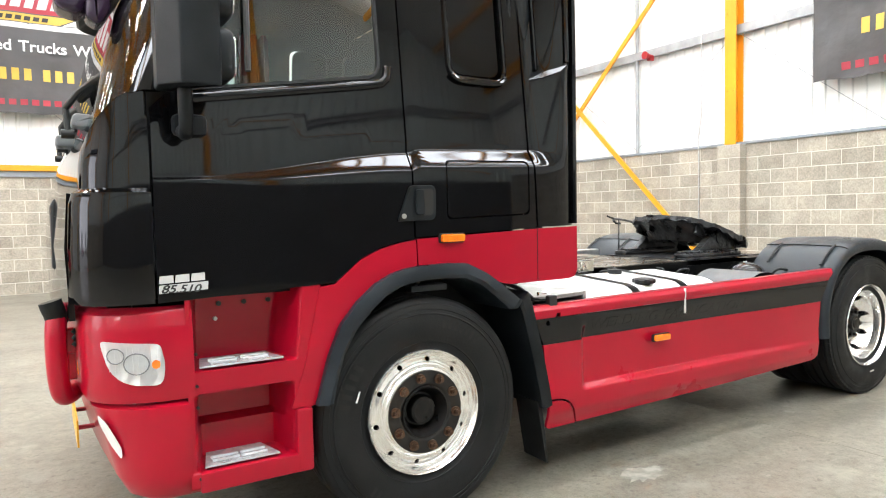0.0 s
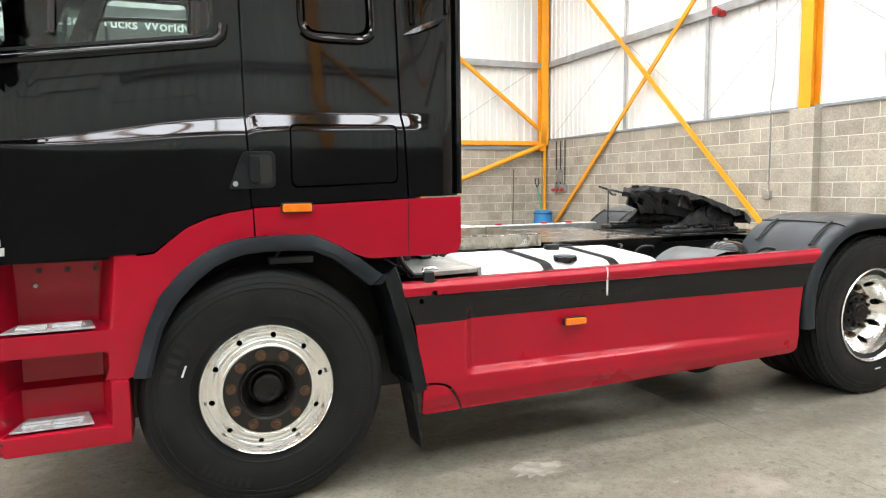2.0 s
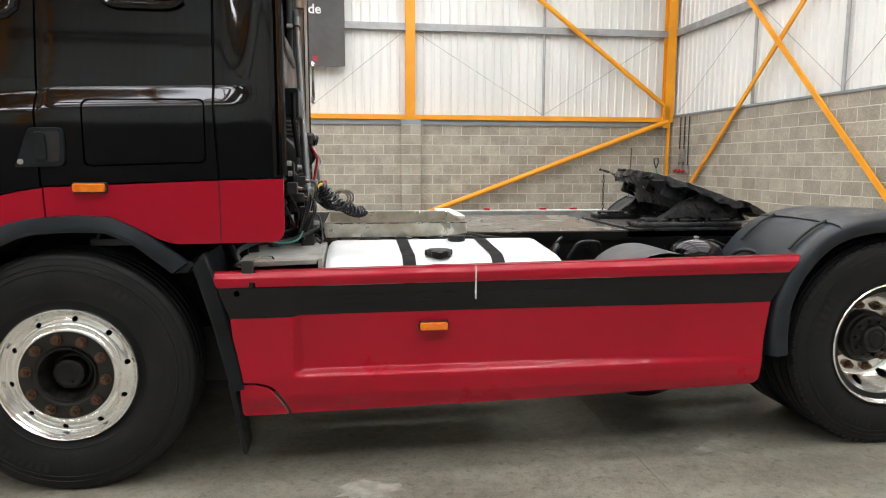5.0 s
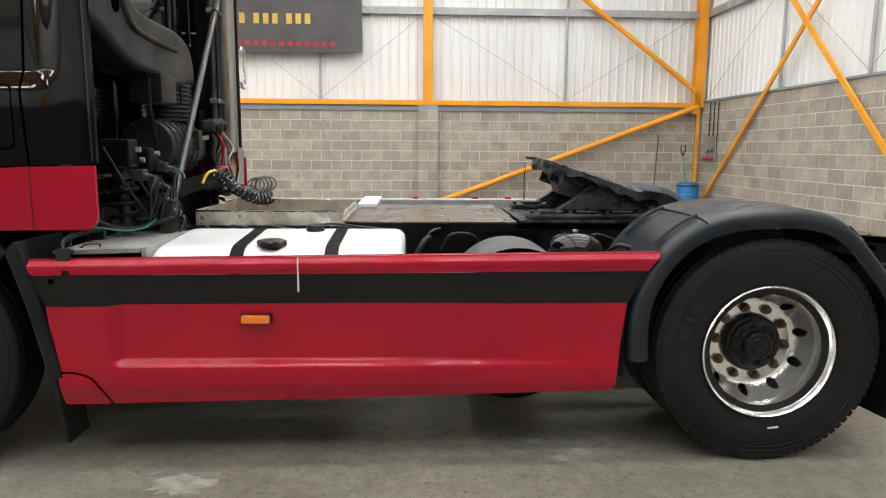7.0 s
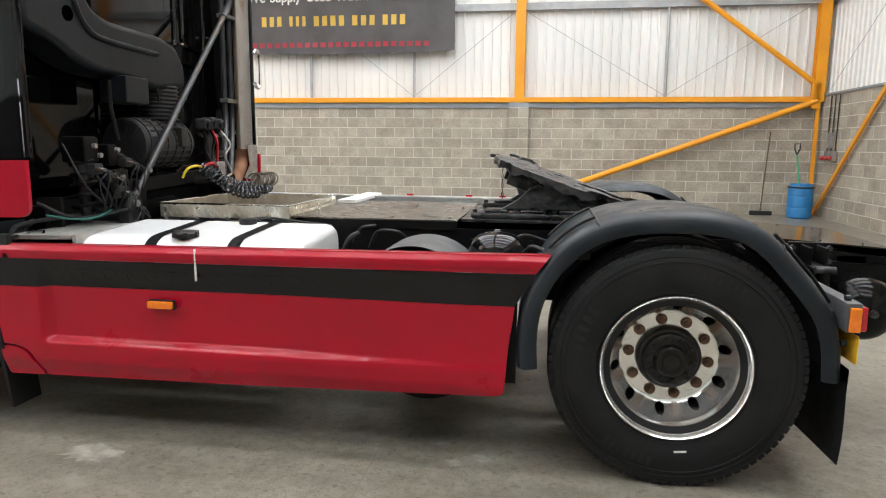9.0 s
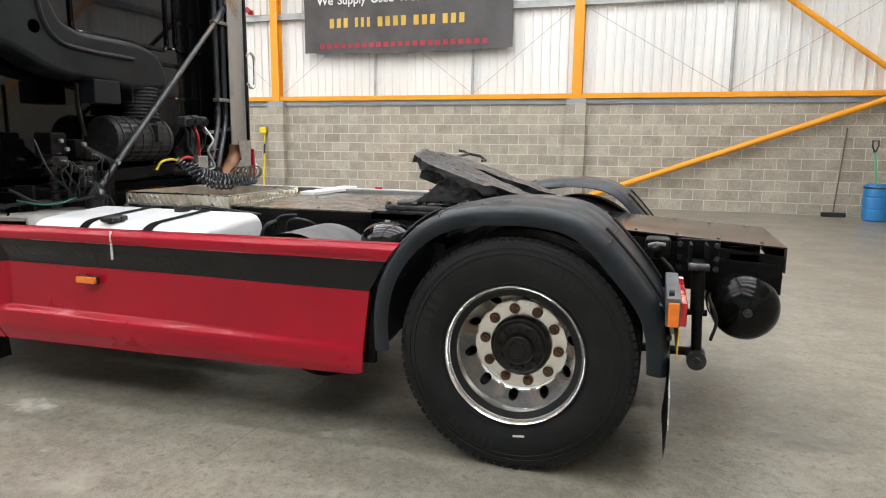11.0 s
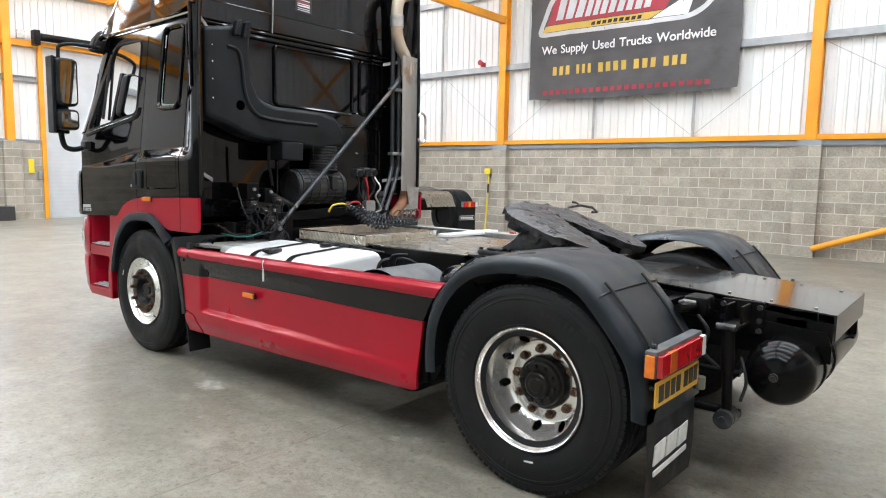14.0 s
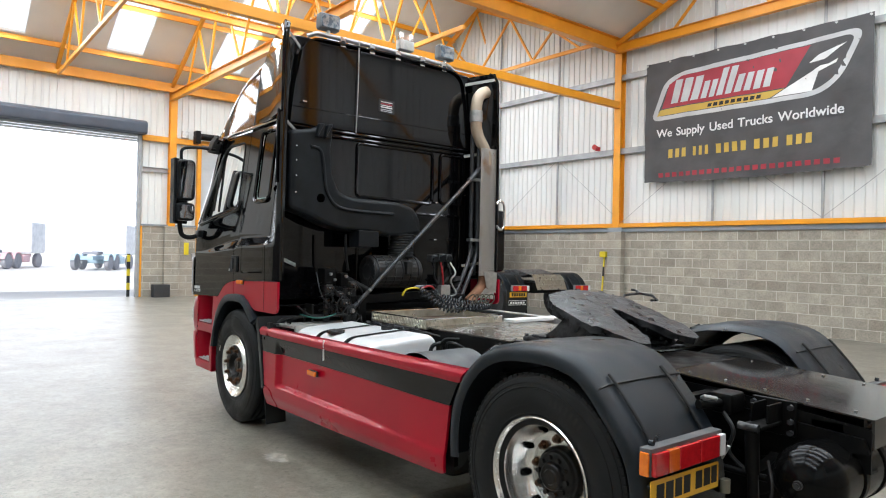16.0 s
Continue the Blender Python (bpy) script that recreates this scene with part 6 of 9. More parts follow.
def disc_mesh(r_out, r_in, holes, depth, mat_, thick=0.012):
    rs = frange(r_in, r_out, 16)
    prof = [(r, depth(r)) for r in rs] + [(r, depth(r) + thick) for r in rs[::-1]]
    bm = bmesh.new()
    lathe(bm, prof, (0, 0, 0), "y", 80, True)
    me = mesh_of("disc", bm, mat_, 50)
    return bored(me, holes) if holes else me


def nut_mesh():
    bm = bmesh.new()
    cyl(bm, (0, 0.01, 0), (0, -0.012, 0), 0.024, 14)
    cyl(bm, (0, -0.012, 0), (0, -0.034, 0), 0.0175, 6)
    cyl(bm, (0, -0.034, 0), (0, -0.043, 0), 0.010, 10)
    return mesh_of("wheel_nut", bm, NUT)


TYRE_F = TYRE_R = tyre_mesh(0.30)
LUGS = lug_mesh(0.30)
NUTM = nut_mesh()
WORDS = marks_mesh(0.1505, ((95, 7, 0.385, 0.428, 4.6), (275, 7, 0.385, 0.428, 4.6), (25, 14, 0.398, 0.414, 2.2), (190, 5, 0.380, 0.430, 6.0), (340, 9, 0.400, 0.413, 2.4), (148, 12, 0.355, 0.365, 1.9)))


def wheel(x, y, front, turn, label):
    """A wheel at x whose outer rim edge lies at y; flipped for the far side."""
    far_side = y > YC
    m = Matrix.Translation((x, y, HUB)) @ (Matrix.Rotation(math.pi, 4, "Z") if far_side else Matrix.Identity(4)) @ Matrix.Rotation(radians(turn), 4, "Y")
    tyre_y = 0.142

    def put(name, me, mm, parent, lab=""):
        o = part(name, me, None, parent, lab)
        o.matrix_basis = mm if parent is truck else mm
        return o
    if front:
        m = m @ Matrix.Diagonal((0.935, 1, 0.935, 1))
        bm = bmesh.new()
        lathe(bm, [(0.27, 0.06), (0.285, 0.02), (0.294, 0.004), (0.300, -0.002), (0.304, 0.004), (0.300, 0.02), (0.292, 0.06), (0.285, 0.26), (0.27, 0.26), (0.272, 0.1)], (0, 0, 0), "y", 64, True)
        bm.transform(m)
        w = part("wheel", mesh_of("wheel", bm, CHROME, 40), None, truck, label)
        me = disc_mesh(0.288, 0.195, [(10, 0.250, 0.0125, 0.31)], lambda r: 0.012 + 0.034 * smooth(0.288, 0.268, r) - 0.012 * smooth(0.268, 0.236, r) - 0.026 * smooth(0.232, 0.205, r), CHROME)
        me.transform(m)
        part("disc", me, None, w)
        me = disc_mesh(0.200, 0.122, [], lambda r: 0.004 + 0.006 * smooth(0.140, 0.128, r), HUBM, 0.03)
        me.transform(m)
        part("hub_flange", me, None, w)
        bm = bmesh.new()
        lathe(bm, [(0.128, 0.020), (0.125, 0.003), (0.119, 0.001), (0.113, 0.010), (0.098, 0.050), (0.082, 0.066), (0.073, 0.064), (0.070, 0.036), (0.064, 0.026), (0.052, 0.022), (0.040, 0.026), (0.020, 0.024), (0.0, 0.022)], (0, 0, 0), "y", 48)
        bm.transform(m)
        hb = part("hub", bm, HUBG, w)
        nut_y, rn = 0.004, 0.1675
        d2 = 0.05
        bm = bmesh.new()
        lathe(bm, [(0.0, 0.30), (0.27, 0.30), (0.275, 0.05)], (0, 0, 0), "y", 40)
        bm.transform(m)
        part("brake_drum", bm, DARK, w)
    else:
        bm = bmesh.new()
        lathe(bm, [(0.262, 0.13), (0.264, 0.10), (0.267, 0.06), (0.272, 0.042), (0.283, 0.030), (0.290, 0.018), (0.293, 0.006), (0.300, -0.002), (0.305, 0.004), (0.300, 0.02), (0.292, 0.05), (0.284, 0.32), (0.272, 0.32), (0.270, 0.14)], (0, 0, 0), "y", 72, True)
        bm.transform(m)
        w = part("wheel", mesh_of("wheel", bm, CHROME, 40), None, truck, label)
        dep = lambda r: 0.192 - 0.095 * max(0.0, (r - 0.198) / 0.067) ** 1.7
        me = disc_mesh(0.265, 0.125, [(10, 0.230, 0.0215, 0.31)], dep, CHROME)
        me.transform(m)
        part("disc", me, None, w)
        bm = bmesh.new()
        lathe(bm, [(0.138, 0.20), (0.136, 0.165), (0.128, 0.150), (0.118, 0.146), (0.112, 0.128), (0.098, 0.120), (0.072, 0.118), (0.066, 0.100), (0.058, 0.094), (0.040, 0.096), (0.034, 0.088), (0.0, 0.086)], (0, 0, 0), "y", 48)
        bolts = []
        for k in range(10):
            a = 2 * math.pi * k / 10
            b2 = bmesh.new()
            bolts.append(b2)
            cyl(b2, (0.090 * math.cos(a), 0.135, 0.090 * math.sin(a)), (0.090 * math.cos(a), 0.102, 0.090 * math.sin(a)), 0.013, 6)
        bm.transform(m)
        hb = part("hub", bm, HUBG, w)
        for b2 in bolts:
            b2.transform(m)
            part("hub_bolt", b2, HUBG, w)
        nut_y, rn = 0.196, 0.1675
        bm = bmesh.new()
        lathe(bm, [(0.0, 0.34), (0.25, 0.34), (0.266, 0.27)], (0, 0, 0), "y", 40)
        bm.transform(m)
        part("brake_drum", bm, DARK, w)
    for k in range(10):
        a = 2 * math.pi * (k + 0.0) / 10
        o = part("wheel_nut", NUTM, None, w)
        o.matrix_basis = m @ Matrix.Translation((rn * math.cos(a), nut_y, rn * math.sin(a))) @ Matrix.Diagonal((1, 0.85 if front else 1, 1, 1))
    if front:
        m = m @ Matrix.Diagonal((1 / 0.935, 1, 1 / 0.935, 1))
    o = part("tyre", TYRE_F if front else TYRE_R, None, w, "worn black truck tyre")
    o.matrix_basis = m @ Matrix.Translation((0, tyre_y, 0))
    o2 = tagged(part("moulded_marks", WORDS, None, w), kind="stuff")
    o2.matrix_basis = m @ Matrix.Translation((0, tyre_y, 0)) @ Matrix.Rotation(radians(40), 4, "Y")
    if not front:
        o = part("tyre", TYRE_R, None, w, "worn black inner twin tyre")
        o.matrix_basis = m @ Matrix.Translation((0, tyre_y + 0.34, 0))
        o = tagged(part("tread_blocks", LUGS, None, w), kind="stuff")
        o.matrix_basis = m @ Matrix.Translation((0, tyre_y, 0))
    # chalk mark on the side wall
    b2 = prism(rounded([(-0.025, -0.004), (0.025, -0.004), (0.025, 0.004), (-0.025, 0.004)], 0.001), "y", -0.0135, -0.011)
    b2.transform(Matrix.Translation((x, y + 0.004, HUB)) @ Matrix.Rotation(radians(20 if front else -6), 4, "Y") @ (Matrix.Translation((-0.355, 0, 0)) @ Matrix.Rotation(radians(90), 4, "Y") if front else Matrix.Translation((0, 0, -0.35))))
    if not far_side:
        part("chalk_mark", b2, WHITE, w, "short white chalk mark")
    else:
        b2.free()
    return w


wheel(FRONT_AXLE, 2.772, True, 8, "polished alloy front wheel with a black hub")
wheel(FRONT_AXLE, 2 * YC - 2.772, True, 30, "polished alloy front wheel with a black hub")
wheel(REAR_AXLE, 2.768, False, 6, "polished deep-dish alloy rear wheel")
wheel(REAR_AXLE, 2 * YC - 2.768, False, 40, "polished deep-dish alloy rear wheel")

# ---------------------------------------------------------------- chassis
for s in (0, 1):
    y0 = YC - 0.42 if s == 0 else YC + 0.34
    bm = prism([(0.55, 0.70), (6.64, 0.70), (6.64, 0.88), (6.0, 0.94), (5.0, 0.965), (2.6, 0.955), (0.55, 0.95)], "y", y0, y0 + 0.012)
    box(bm, 0.55, 6.64, min(y0, y0 + (0.08 if s == 0 else -0.08)), max(y0 + 0.012, y0 + (0.08 if s == 0 else -0.068)), 0.69, 0.70)
    rl = part("chassis_rail", bm, DARK, truck, "black pressed steel chassis rail")
    for k in range(24):
        x = 2.8 + k * 0.16
        for z in (0.76, 0.90 if x < 5.8 else 0.84):
            b2 = bmesh.new()
            yy = y0 - 0.008 if s == 0 else y0 + 0.02
            cyl(b2, (x, yy, z), (x, y0 + 0.006, z), 0.011, 6)
            part("bolt", b2, DARK, rl)
for x in (0.9, 2.4, 4.0, 5.0, 6.2):
    bm = bmesh.new()
    box(bm, x, x + 0.1, YC - 0.4, YC + 0.34, 0.74, 0.88, 0.01)
    part("crossmember", bm, DARK, truck)
bm = bmesh.new()
cyl(bm, (FRONT_AXLE, 3.0, HUB), (FRONT_AXLE, 5.04, HUB), 0.06, 14)
cyl(bm, (REAR_AXLE, 3.0, HUB), (REAR_AXLE, 5.04, HUB), 0.09, 16)
lathe(bm, [(0.0, -0.20), (0.12, -0.18), (0.20, -0.08), (0.22, 0.0), (0.20, 0.1), (0.1, 0.2), (0.0, 0.22)], (REAR_AXLE, YC, HUB), "x", 24)
cyl(bm, (2.2, YC, 0.72), (5.3, YC, 0.55), 0.06, 14)
part("axles", bm, DARK, truck, "black axle tubes and drive shaft")
bm = bmesh.new()
box(bm, 0.8, 2.25, 3.45, 4.6, 0.55, 1.08, 0.05)
part("engine", bm, DARK, truck, "dark engine under the cab")
bm = bmesh.new()
box(bm, 0.55, 2.4, 3.10, 3.14, 0.62, 1.08, 0.01)
box(bm, 1.25, 2.25, 3.12, 3.16, 0.9, 1.16, 0.02)
part("inner_wheel_arch", bm, DARK, truck)
# unseen engine and gearbox bulk, added to keep light off the floor
bm = bmesh.new()
box(bm, 0.80, 2.35, 3.50, 4.54, 0.34, 1.05, 0.08)
box(bm, 2.35, 3.30, 3.72, 4.32, 0.42, 0.92, 0.10)
cyl(bm, (3.30, YC, 0.62), (5.30, YC, 0.55), 0.07, 16)
part("engine_and_gearbox", bm, DARK, truck)
# unseen box and cylinder added on the far side to shade the floor below
bm = bmesh.new()
box(bm, 2.62, 3.42, 4.66, 5.20, 0.36, 0.90, 0.03)
bx = part("battery_box", bm, DARK, truck, "unseen black box added beside the far rail to shade the floor")
bm = bmesh.new()
box(bm, 2.60, 3.44, 4.64, 5.21, 0.90, 0.925, 0.01)
part("lid", bm, INK, bx)
bm = bmesh.new()
cyl(bm, (3.50, 4.94, 0.60), (4.82, 4.94, 0.60), 0.24, 32)
sl = part("far_tank", bm, DARK, truck, "unseen black cylinder added beside the far rail to shade the floor")
for x in (3.75, 4.5):
    bm = bmesh.new()
    tube(bm, [(x, 4.94 + 0.246 * math.cos(a), 0.60 + 0.246 * math.sin(a)) for a in frange(0, 2 * math.pi, 28)[:-1]], 0.012, 6, True)
    part("tank_strap", bm, STEEL, sl)
# added black plates that block light through the front wheel wells
for yy in (3.17, 2 * YC - 3.19):
    bm = bmesh.new()
    box(bm, 1.12, 2.44, yy, yy + 0.02, 0.34, 1.12)
    part("inner_wing", bm, INK, truck)
# wheel well hanger with pale clip
bm = bmesh.new()
box(bm, 1.75, 1.95, 2.98, 3.05, 1.03, 1.06, 0.005)
tube(bm, [(1.78, 2.99, 1.06), (1.80, 2.97, 1.10), (1.86, 2.97, 1.10)], 0.008, 6)
part("arch_bracket", bm, GREYPL, truck)


# side skirts
def skirt_top(x):
    return 0.935 + 0.012 * (x - 2.3)


def skirt_y(x, z):
    """The skirt's face: a rounded lip, a shallow recess ahead that fades to the rear, a tucked lower edge."""
    y = 2.757
    inx = smooth(2.615, 2.675, x) * (1 - 0.85 * smooth(3.6, 4.7, x))
    y += 0.038 * inx * smooth(0.468, 0.505, z + 0.004 * (x - 2.7)) * smooth(0.86, 0.74, z)
    y += 0.03 * smooth(0.40, 0.30, z) - 0.004 * smooth(0.40, 0.47, z) * smooth(0.56, 0.5, z)
    t = skirt_top(x)
    y += 0.02 * smooth(t - 0.03, t, z) - 0.006 * smooth(t - 0.065, t - 0.05, z)
    return y


def skirts(f, s):
    XS, ZS = frange(2.45, 4.9, 26) + [2.61, 2.62, 2.63, 2.64, 2.65, 2.66, 2.67, 2.68], [0.32, 0.34, 0.37, 0.40, 0.44, 0.465, 0.475, 0.485, 0.495, 0.505, 0.52, 0.60, 0.68, 0.72, 0.74, 0.76, 0.78, 0.80, 0.82, 0.84, 0.86, 0.89, 0.905, 0.915, 0.925, 0.935, 0.945, 0.955]

    def panel(name, outl, material, lift, label="", parent=None, holes=()):
        bm = sheet(outl, lambda a, b: f((a, skirt_y(a, b) - lift, b)), holes, XS, ZS)
        r = bmesh.ops.extrude_face_region(bm, geom=bm.faces[:])
        bmesh.ops.translate(bm, vec=(0, -0.018 if s else 0.018, 0), verts=[v for v in r["geom"] if isinstance(v, bmesh.types.BMVert)])
        return even(part(name, bm, material, parent or truck, label, 30), s, skirt_y)
    cap = rounded([(2.405, 0.298), (2.60, 0.300), (2.57, 0.36), (2.53, 0.425), (2.47, 0.445), (2.40, 0.446)], [0.02, 0.01, 0.05, 0.06, 0.05, 0.01])
    low = rounded([(2.397, 0.456), (2.48, 0.454), (2.545, 0.43), (2.585, 0.365), (2.612, 0.300), (3.6, 0.314), (4.765, 0.345), (4.803, 0.358), (4.818, 0.56), (4.842, 0.746), (3.5, 0.741), (2.370, 0.737)], [0.0, 0.05, 0.05, 0.04, 0, 0, 0.02, 0.02, 0, 0, 0, 0])
    sk = panel("side_skirt", low, RED, 0.0, "red side skirt with a shallow pressed recess")
    panel("skirt_cap", cap, RED, 0.004, "", sk)
    panel("skirt_band", [(2.370, 0.7385), (3.5, 0.7425), (4.8425, 0.7475), (4.872, 0.80), (4.92, 0.886), (3.5, 0.8765), (2.322, 0.868), (2.345, 0.80)], BLACK, 0.0012, "black painted band with ghosts of lettering", sk, [ring_pts(0.013, 14, 2.40, 0.845)])
    top = [(2.285, skirt_top(2.285)), (2.322, 0.8705), (2.448, 0.872), (2.452, 0.893), (2.476, 0.893), (2.480, 0.872), (3.5, 0.8785), (4.925, 0.8885), (4.985, skirt_top(4.985)), (2.482, skirt_top(2.482)), (2.476, 0.93), (2.452, 0.93), (2.448, skirt_top(2.448))]
    panel("skirt_lip", top, RED, 0.002, "red rolled top edge of the skirt", sk)
    # ledge behind the lip
    bm = bmesh.new()
    rows = []
    for x in frange(2.29, 4.98, 20):
        t = skirt_top(x)
        rows.append([f((x, 2.775, t - 0.001)), f((x, 2.80, t + 0.002)), f((x, 2.815, t - 0.02))])
    grid(bm, rows)
    bmesh.ops.solidify(bm, geom=bm.faces[:], thickness=0.004)
    part("ledge", bm, RED, sk)
    if not s:
        bm = bmesh.new()
        for z0, z1 in ((0.89, 0.945), (0.80, 0.885)):
            box(bm, 3.420, 3.4255, 2.747, 2.758, z0, z1)
        part("paint_mark", bm, WHITE, sk, "white tape mark")
        for word, gx in (("WELDING", 2.70), ("FABRICATION", 3.27)):
            o = lettering("ghost_word", word, 0.082, Matrix.Translation((gx, 2.7552, 0.776)) @ Matrix.Rotation(radians(-0.3), 4, "Y") @ Matrix.Rotation(radians(90), 4, "X"), GHOST, sk, extrude=0.0, wide=1.42)
            for v in o.data.vertices:
                v.co.y = skirt_y(v.co.x, v.co.z) - 0.0024
        for x in (2.53, 2.55):
            b2 = bmesh.new()
            cyl(b2, (x, 2.757, 0.908), (x, 2.750, 0.908), 0.006, 8)
            part("rivet", b2, RED, sk)
    return sk


both(skirts)
bm = bmesh.new()
box(bm, 2.46, 4.85, 2.80, 2.83, 0.40, 0.86)
for x in (2.9, 3.9, 4.75):
    box(bm, x, x + 0.04, 2.80, 3.58, 0.62, 0.68)
part("skirt_frame", bm, DARK, truck)
bm = bmesh.new()
box(bm, 2.42, 2.47, 2.765, 2.80, 0.86, 0.98, 0.006)
box(bm, 2.39, 2.45, 2.80, 2.87, 0.955, 0.965)
part("skirt_latch", bm, INK, truck, "black rubber latch")

# battery box with bright lid
bm = prism(rounded([(2.39, 0.940), (2.73, 0.950), (2.735, 0.972), (2.39, 0.964)], 0.004), "y", 2.86, 3.49, 0.004)
bt = part("battery_box", bm, LID, truck, "galvanised battery box lid")
bm = bmesh.new()
box(bm, 2.44, 2.72, 2.88, 3.44, 0.66, 0.93, 0.01)
part("box_body", bm, DARK, bt)
bm = prism([(2.735, 0.90), (2.755, 0.90), (2.755, 0.975), (2.735, 0.972)], "y", 2.86, 3.47, 0.002)
part("lid_edge", bm, LID, bt)
bm = bmesh.new()
tube(bm, [(2.46, 2.90, 0.962), (2.47, 2.92, 0.975), (2.53, 2.93, 0.975), (2.54, 2.91, 0.963)], 0.007, 8)
part("catch", bm, BRIGHT, bt)
bm = bmesh.new()
tube(bm, curve_pts([(2.40, 2.86, 0.95), (2.38, 2.95, 1.0), (2.45, 3.2, 1.02), (2.6, 3.45, 1.05)], 6), 0.012, 8)
tube(bm, curve_pts([(2.42, 2.90, 0.93), (2.36, 3.0, 0.98), (2.30, 3.2, 1.02)], 6), 0.014, 8)
part("hose", bm, HOSE, truck)

# fuel tank
sec = rounded([(2.83, 0.45), (3.46, 0.45), (3.46, 1.005), (2.83, 0.965)], 0.13, 8)
bm = prism(sec, "x", 2.76, 3.87, 0.05, 3)
tk = part("fuel_tank", bm, TANK, truck, "white painted fuel tank with black straps", 30)
for x in (3.11, 3.52):
    bm = bmesh.new()
    loop = [Vector((0, a, b)) for a, b in sec]
    mid = Vector((0, 3.145, 0.72))
    outr = [mid + (p - mid) * 1.012 for p in loop]
    grid(bm, [[(x + dx, p.y, p.z) for p in outr] for dx in (0, 0.06)], True)
    bmesh.ops.solidify(bm, geom=bm.faces[:], thickness=0.006)
    part("strap", bm, RUBBER, tk)
bm = bmesh.new()
lathe(bm, [(0.03, -0.03), (0.035, 0.0), (0.055, 0.005), (0.06, 0.025), (0.05, 0.035), (0.0, 0.038)], (3.28, 2.93, 0.965), "z", 20)
for k in range(6):
    a = 2 * math.pi * k / 6
    box(bm, 3.28 + 0.05 * math.cos(a) - 0.014, 3.28 + 0.05 * math.cos(a) + 0.014, 2.93 + 0.05 * math.sin(a) - 0.014, 2.93 + 0.05 * math.sin(a) + 0.014, 0.972, 0.998, 0.005)
part("filler_cap", bm, INK, tk, "black lobed filler cap")
bm = bmesh.new()
cyl(bm, (3.42, 3.30, 0.99), (3.42, 3.30, 1.022), 0.045, 18)
tube(bm, curve_pts([(3.42, 3.3, 1.02), (3.5, 3.38, 1.02), (3.6, 3.45, 1.0), (3.8, 3.52, 0.97)], 6), 0.006, 8)
part("tank_sender", bm, INK, tk)

# grey guard, hoses and glossy dome behind the tank
bm = bmesh.new()
lathe(bm, [(0.30, -0.30), (0.30, 0.12), (0.285, 0.14), (0.0, 0.16)], (4.38, 3.18, 0.67), "y", 40)
part("air_reservoir", bm, DKGREY, truck, "grey rounded silencer behind the tank")
bm = bmesh.new()
lathe(bm, [(0.0, 3.08), (0.28, 3.085), (0.31, 3.11), (0.31, 3.60), (0.28, 3.63), (0.0, 3.635)], (4.40, 0, 0.49), "y", 44)
part("silencer", bm, DARK, truck, "black round silencer under the chassis")
bm = bmesh.new()
lathe(bm, [(0.0, 0.125), (0.03, 0.1235), (0.06, 0.118), (0.09, 0.107), (0.118, 0.087), (0.134, 0.062), (0.140, 0.035), (0.138, 0.0), (0.10, -0.10), (0.0, -0.1)], (4.725, 3.26, 0.872), "z", 36)
dm = part("brake_dome", bm, BLACK, truck, "glossy black domed canister")
bm = bmesh.new()
cyl(bm, (4.725, 3.26, 0.993), (4.725, 3.26, 1.006), 0.014, 10)
part("nipple", bm, STEEL, dm)
for i, (p, r) in enumerate((([(3.95, 3.42, 0.9), (4.0, 3.40, 0.975), (4.05, 3.5, 0.98)], 0.008), ([(4.05, 3.38, 0.88), (4.10, 3.35, 0.965), (4.2, 3.35, 0.97), (4.25, 3.42, 0.92)], 0.009), ([(3.92, 3.33, 0.85), (3.96, 3.33, 0.93), (3.99, 3.38, 0.95)], 0.015), ([(4.78, 3.3, 0.93), (4.85, 3.35, 0.97), (4.98, 3.4, 0.93)], 0.009), ([(4.85, 3.15, 0.9), (4.9, 3.1, 0.95), (5.0, 3.05, 0.92)], 0.011))):
    bm = bmesh.new()
    tube(bm, curve_pts(p, 6), r, 8)
    part("hose", bm, HOSE, truck)

# ---------------------------------------------------------------- deck, tray and coupling
bm = prism([(3.42, 3.66), (3.62, 3.585), (4.48, 3.585), (4.48, 4.72), (3.42, 4.72)], "z", 1.0, 1.008, 0.001)
dk = part("deck_plate", bm, DECK, truck, "worn steel deck plate with rust stains")
bm = bmesh.new()
box(bm, 3.62, 4.48, 3.583, 3.60, 0.955, 1.0)
part("deck_edge", bm, DARK, dk)
for x, y in ((3.75, 3.70), (4.10, 3.68), (4.42, 3.70), (3.75, 4.3), (4.1, 4.4), (4.42, 4.3)):
    bm = bmesh.new()
    cyl(bm, (x, y, 1.007), (x, y, 1.014), 0.009, 8)
    part("screw", bm, BRIGHT, dk)

# tread plate tray: four walls, a floor, and raised bars
TX0, TX1, TY0, TY1, TZ0, TZ1 = 2.735, 3.525, 3.60, 4.43, 0.985, 1.064
bm = bmesh.new()
for x0, x1, y0, y1, z0, z1 in ((TX0, TX1, TY0, TY0 + 0.006, TZ0, TZ1), (TX0, TX1, TY1 - 0.006, TY1, TZ0, TZ1), (TX0, TX0 + 0.006, TY0 + 0.006, TY1 - 0.006, TZ0, TZ1), (TX1 - 0.006, TX1, TY0 + 0.006, TY1 - 0.006, TZ0, TZ1), (TX0 + 0.006, TX1 - 0.006, TY0 + 0.006, TY1 - 0.006, TZ0, TZ0 + 0.006)):
    box(bm, x0, x1, y0, y1, z0, z1)
tray = part("catwalk_tray", bm, TREAD, truck, "bright tread plate tray, worn and dirty inside")
bm = bmesh.new()
box(bm, TX0 + 0.012, TX1 - 0.012, TY0 + 0.012, TY1 - 0.012, TZ0 + 0.008, TZ0 + 0.012)
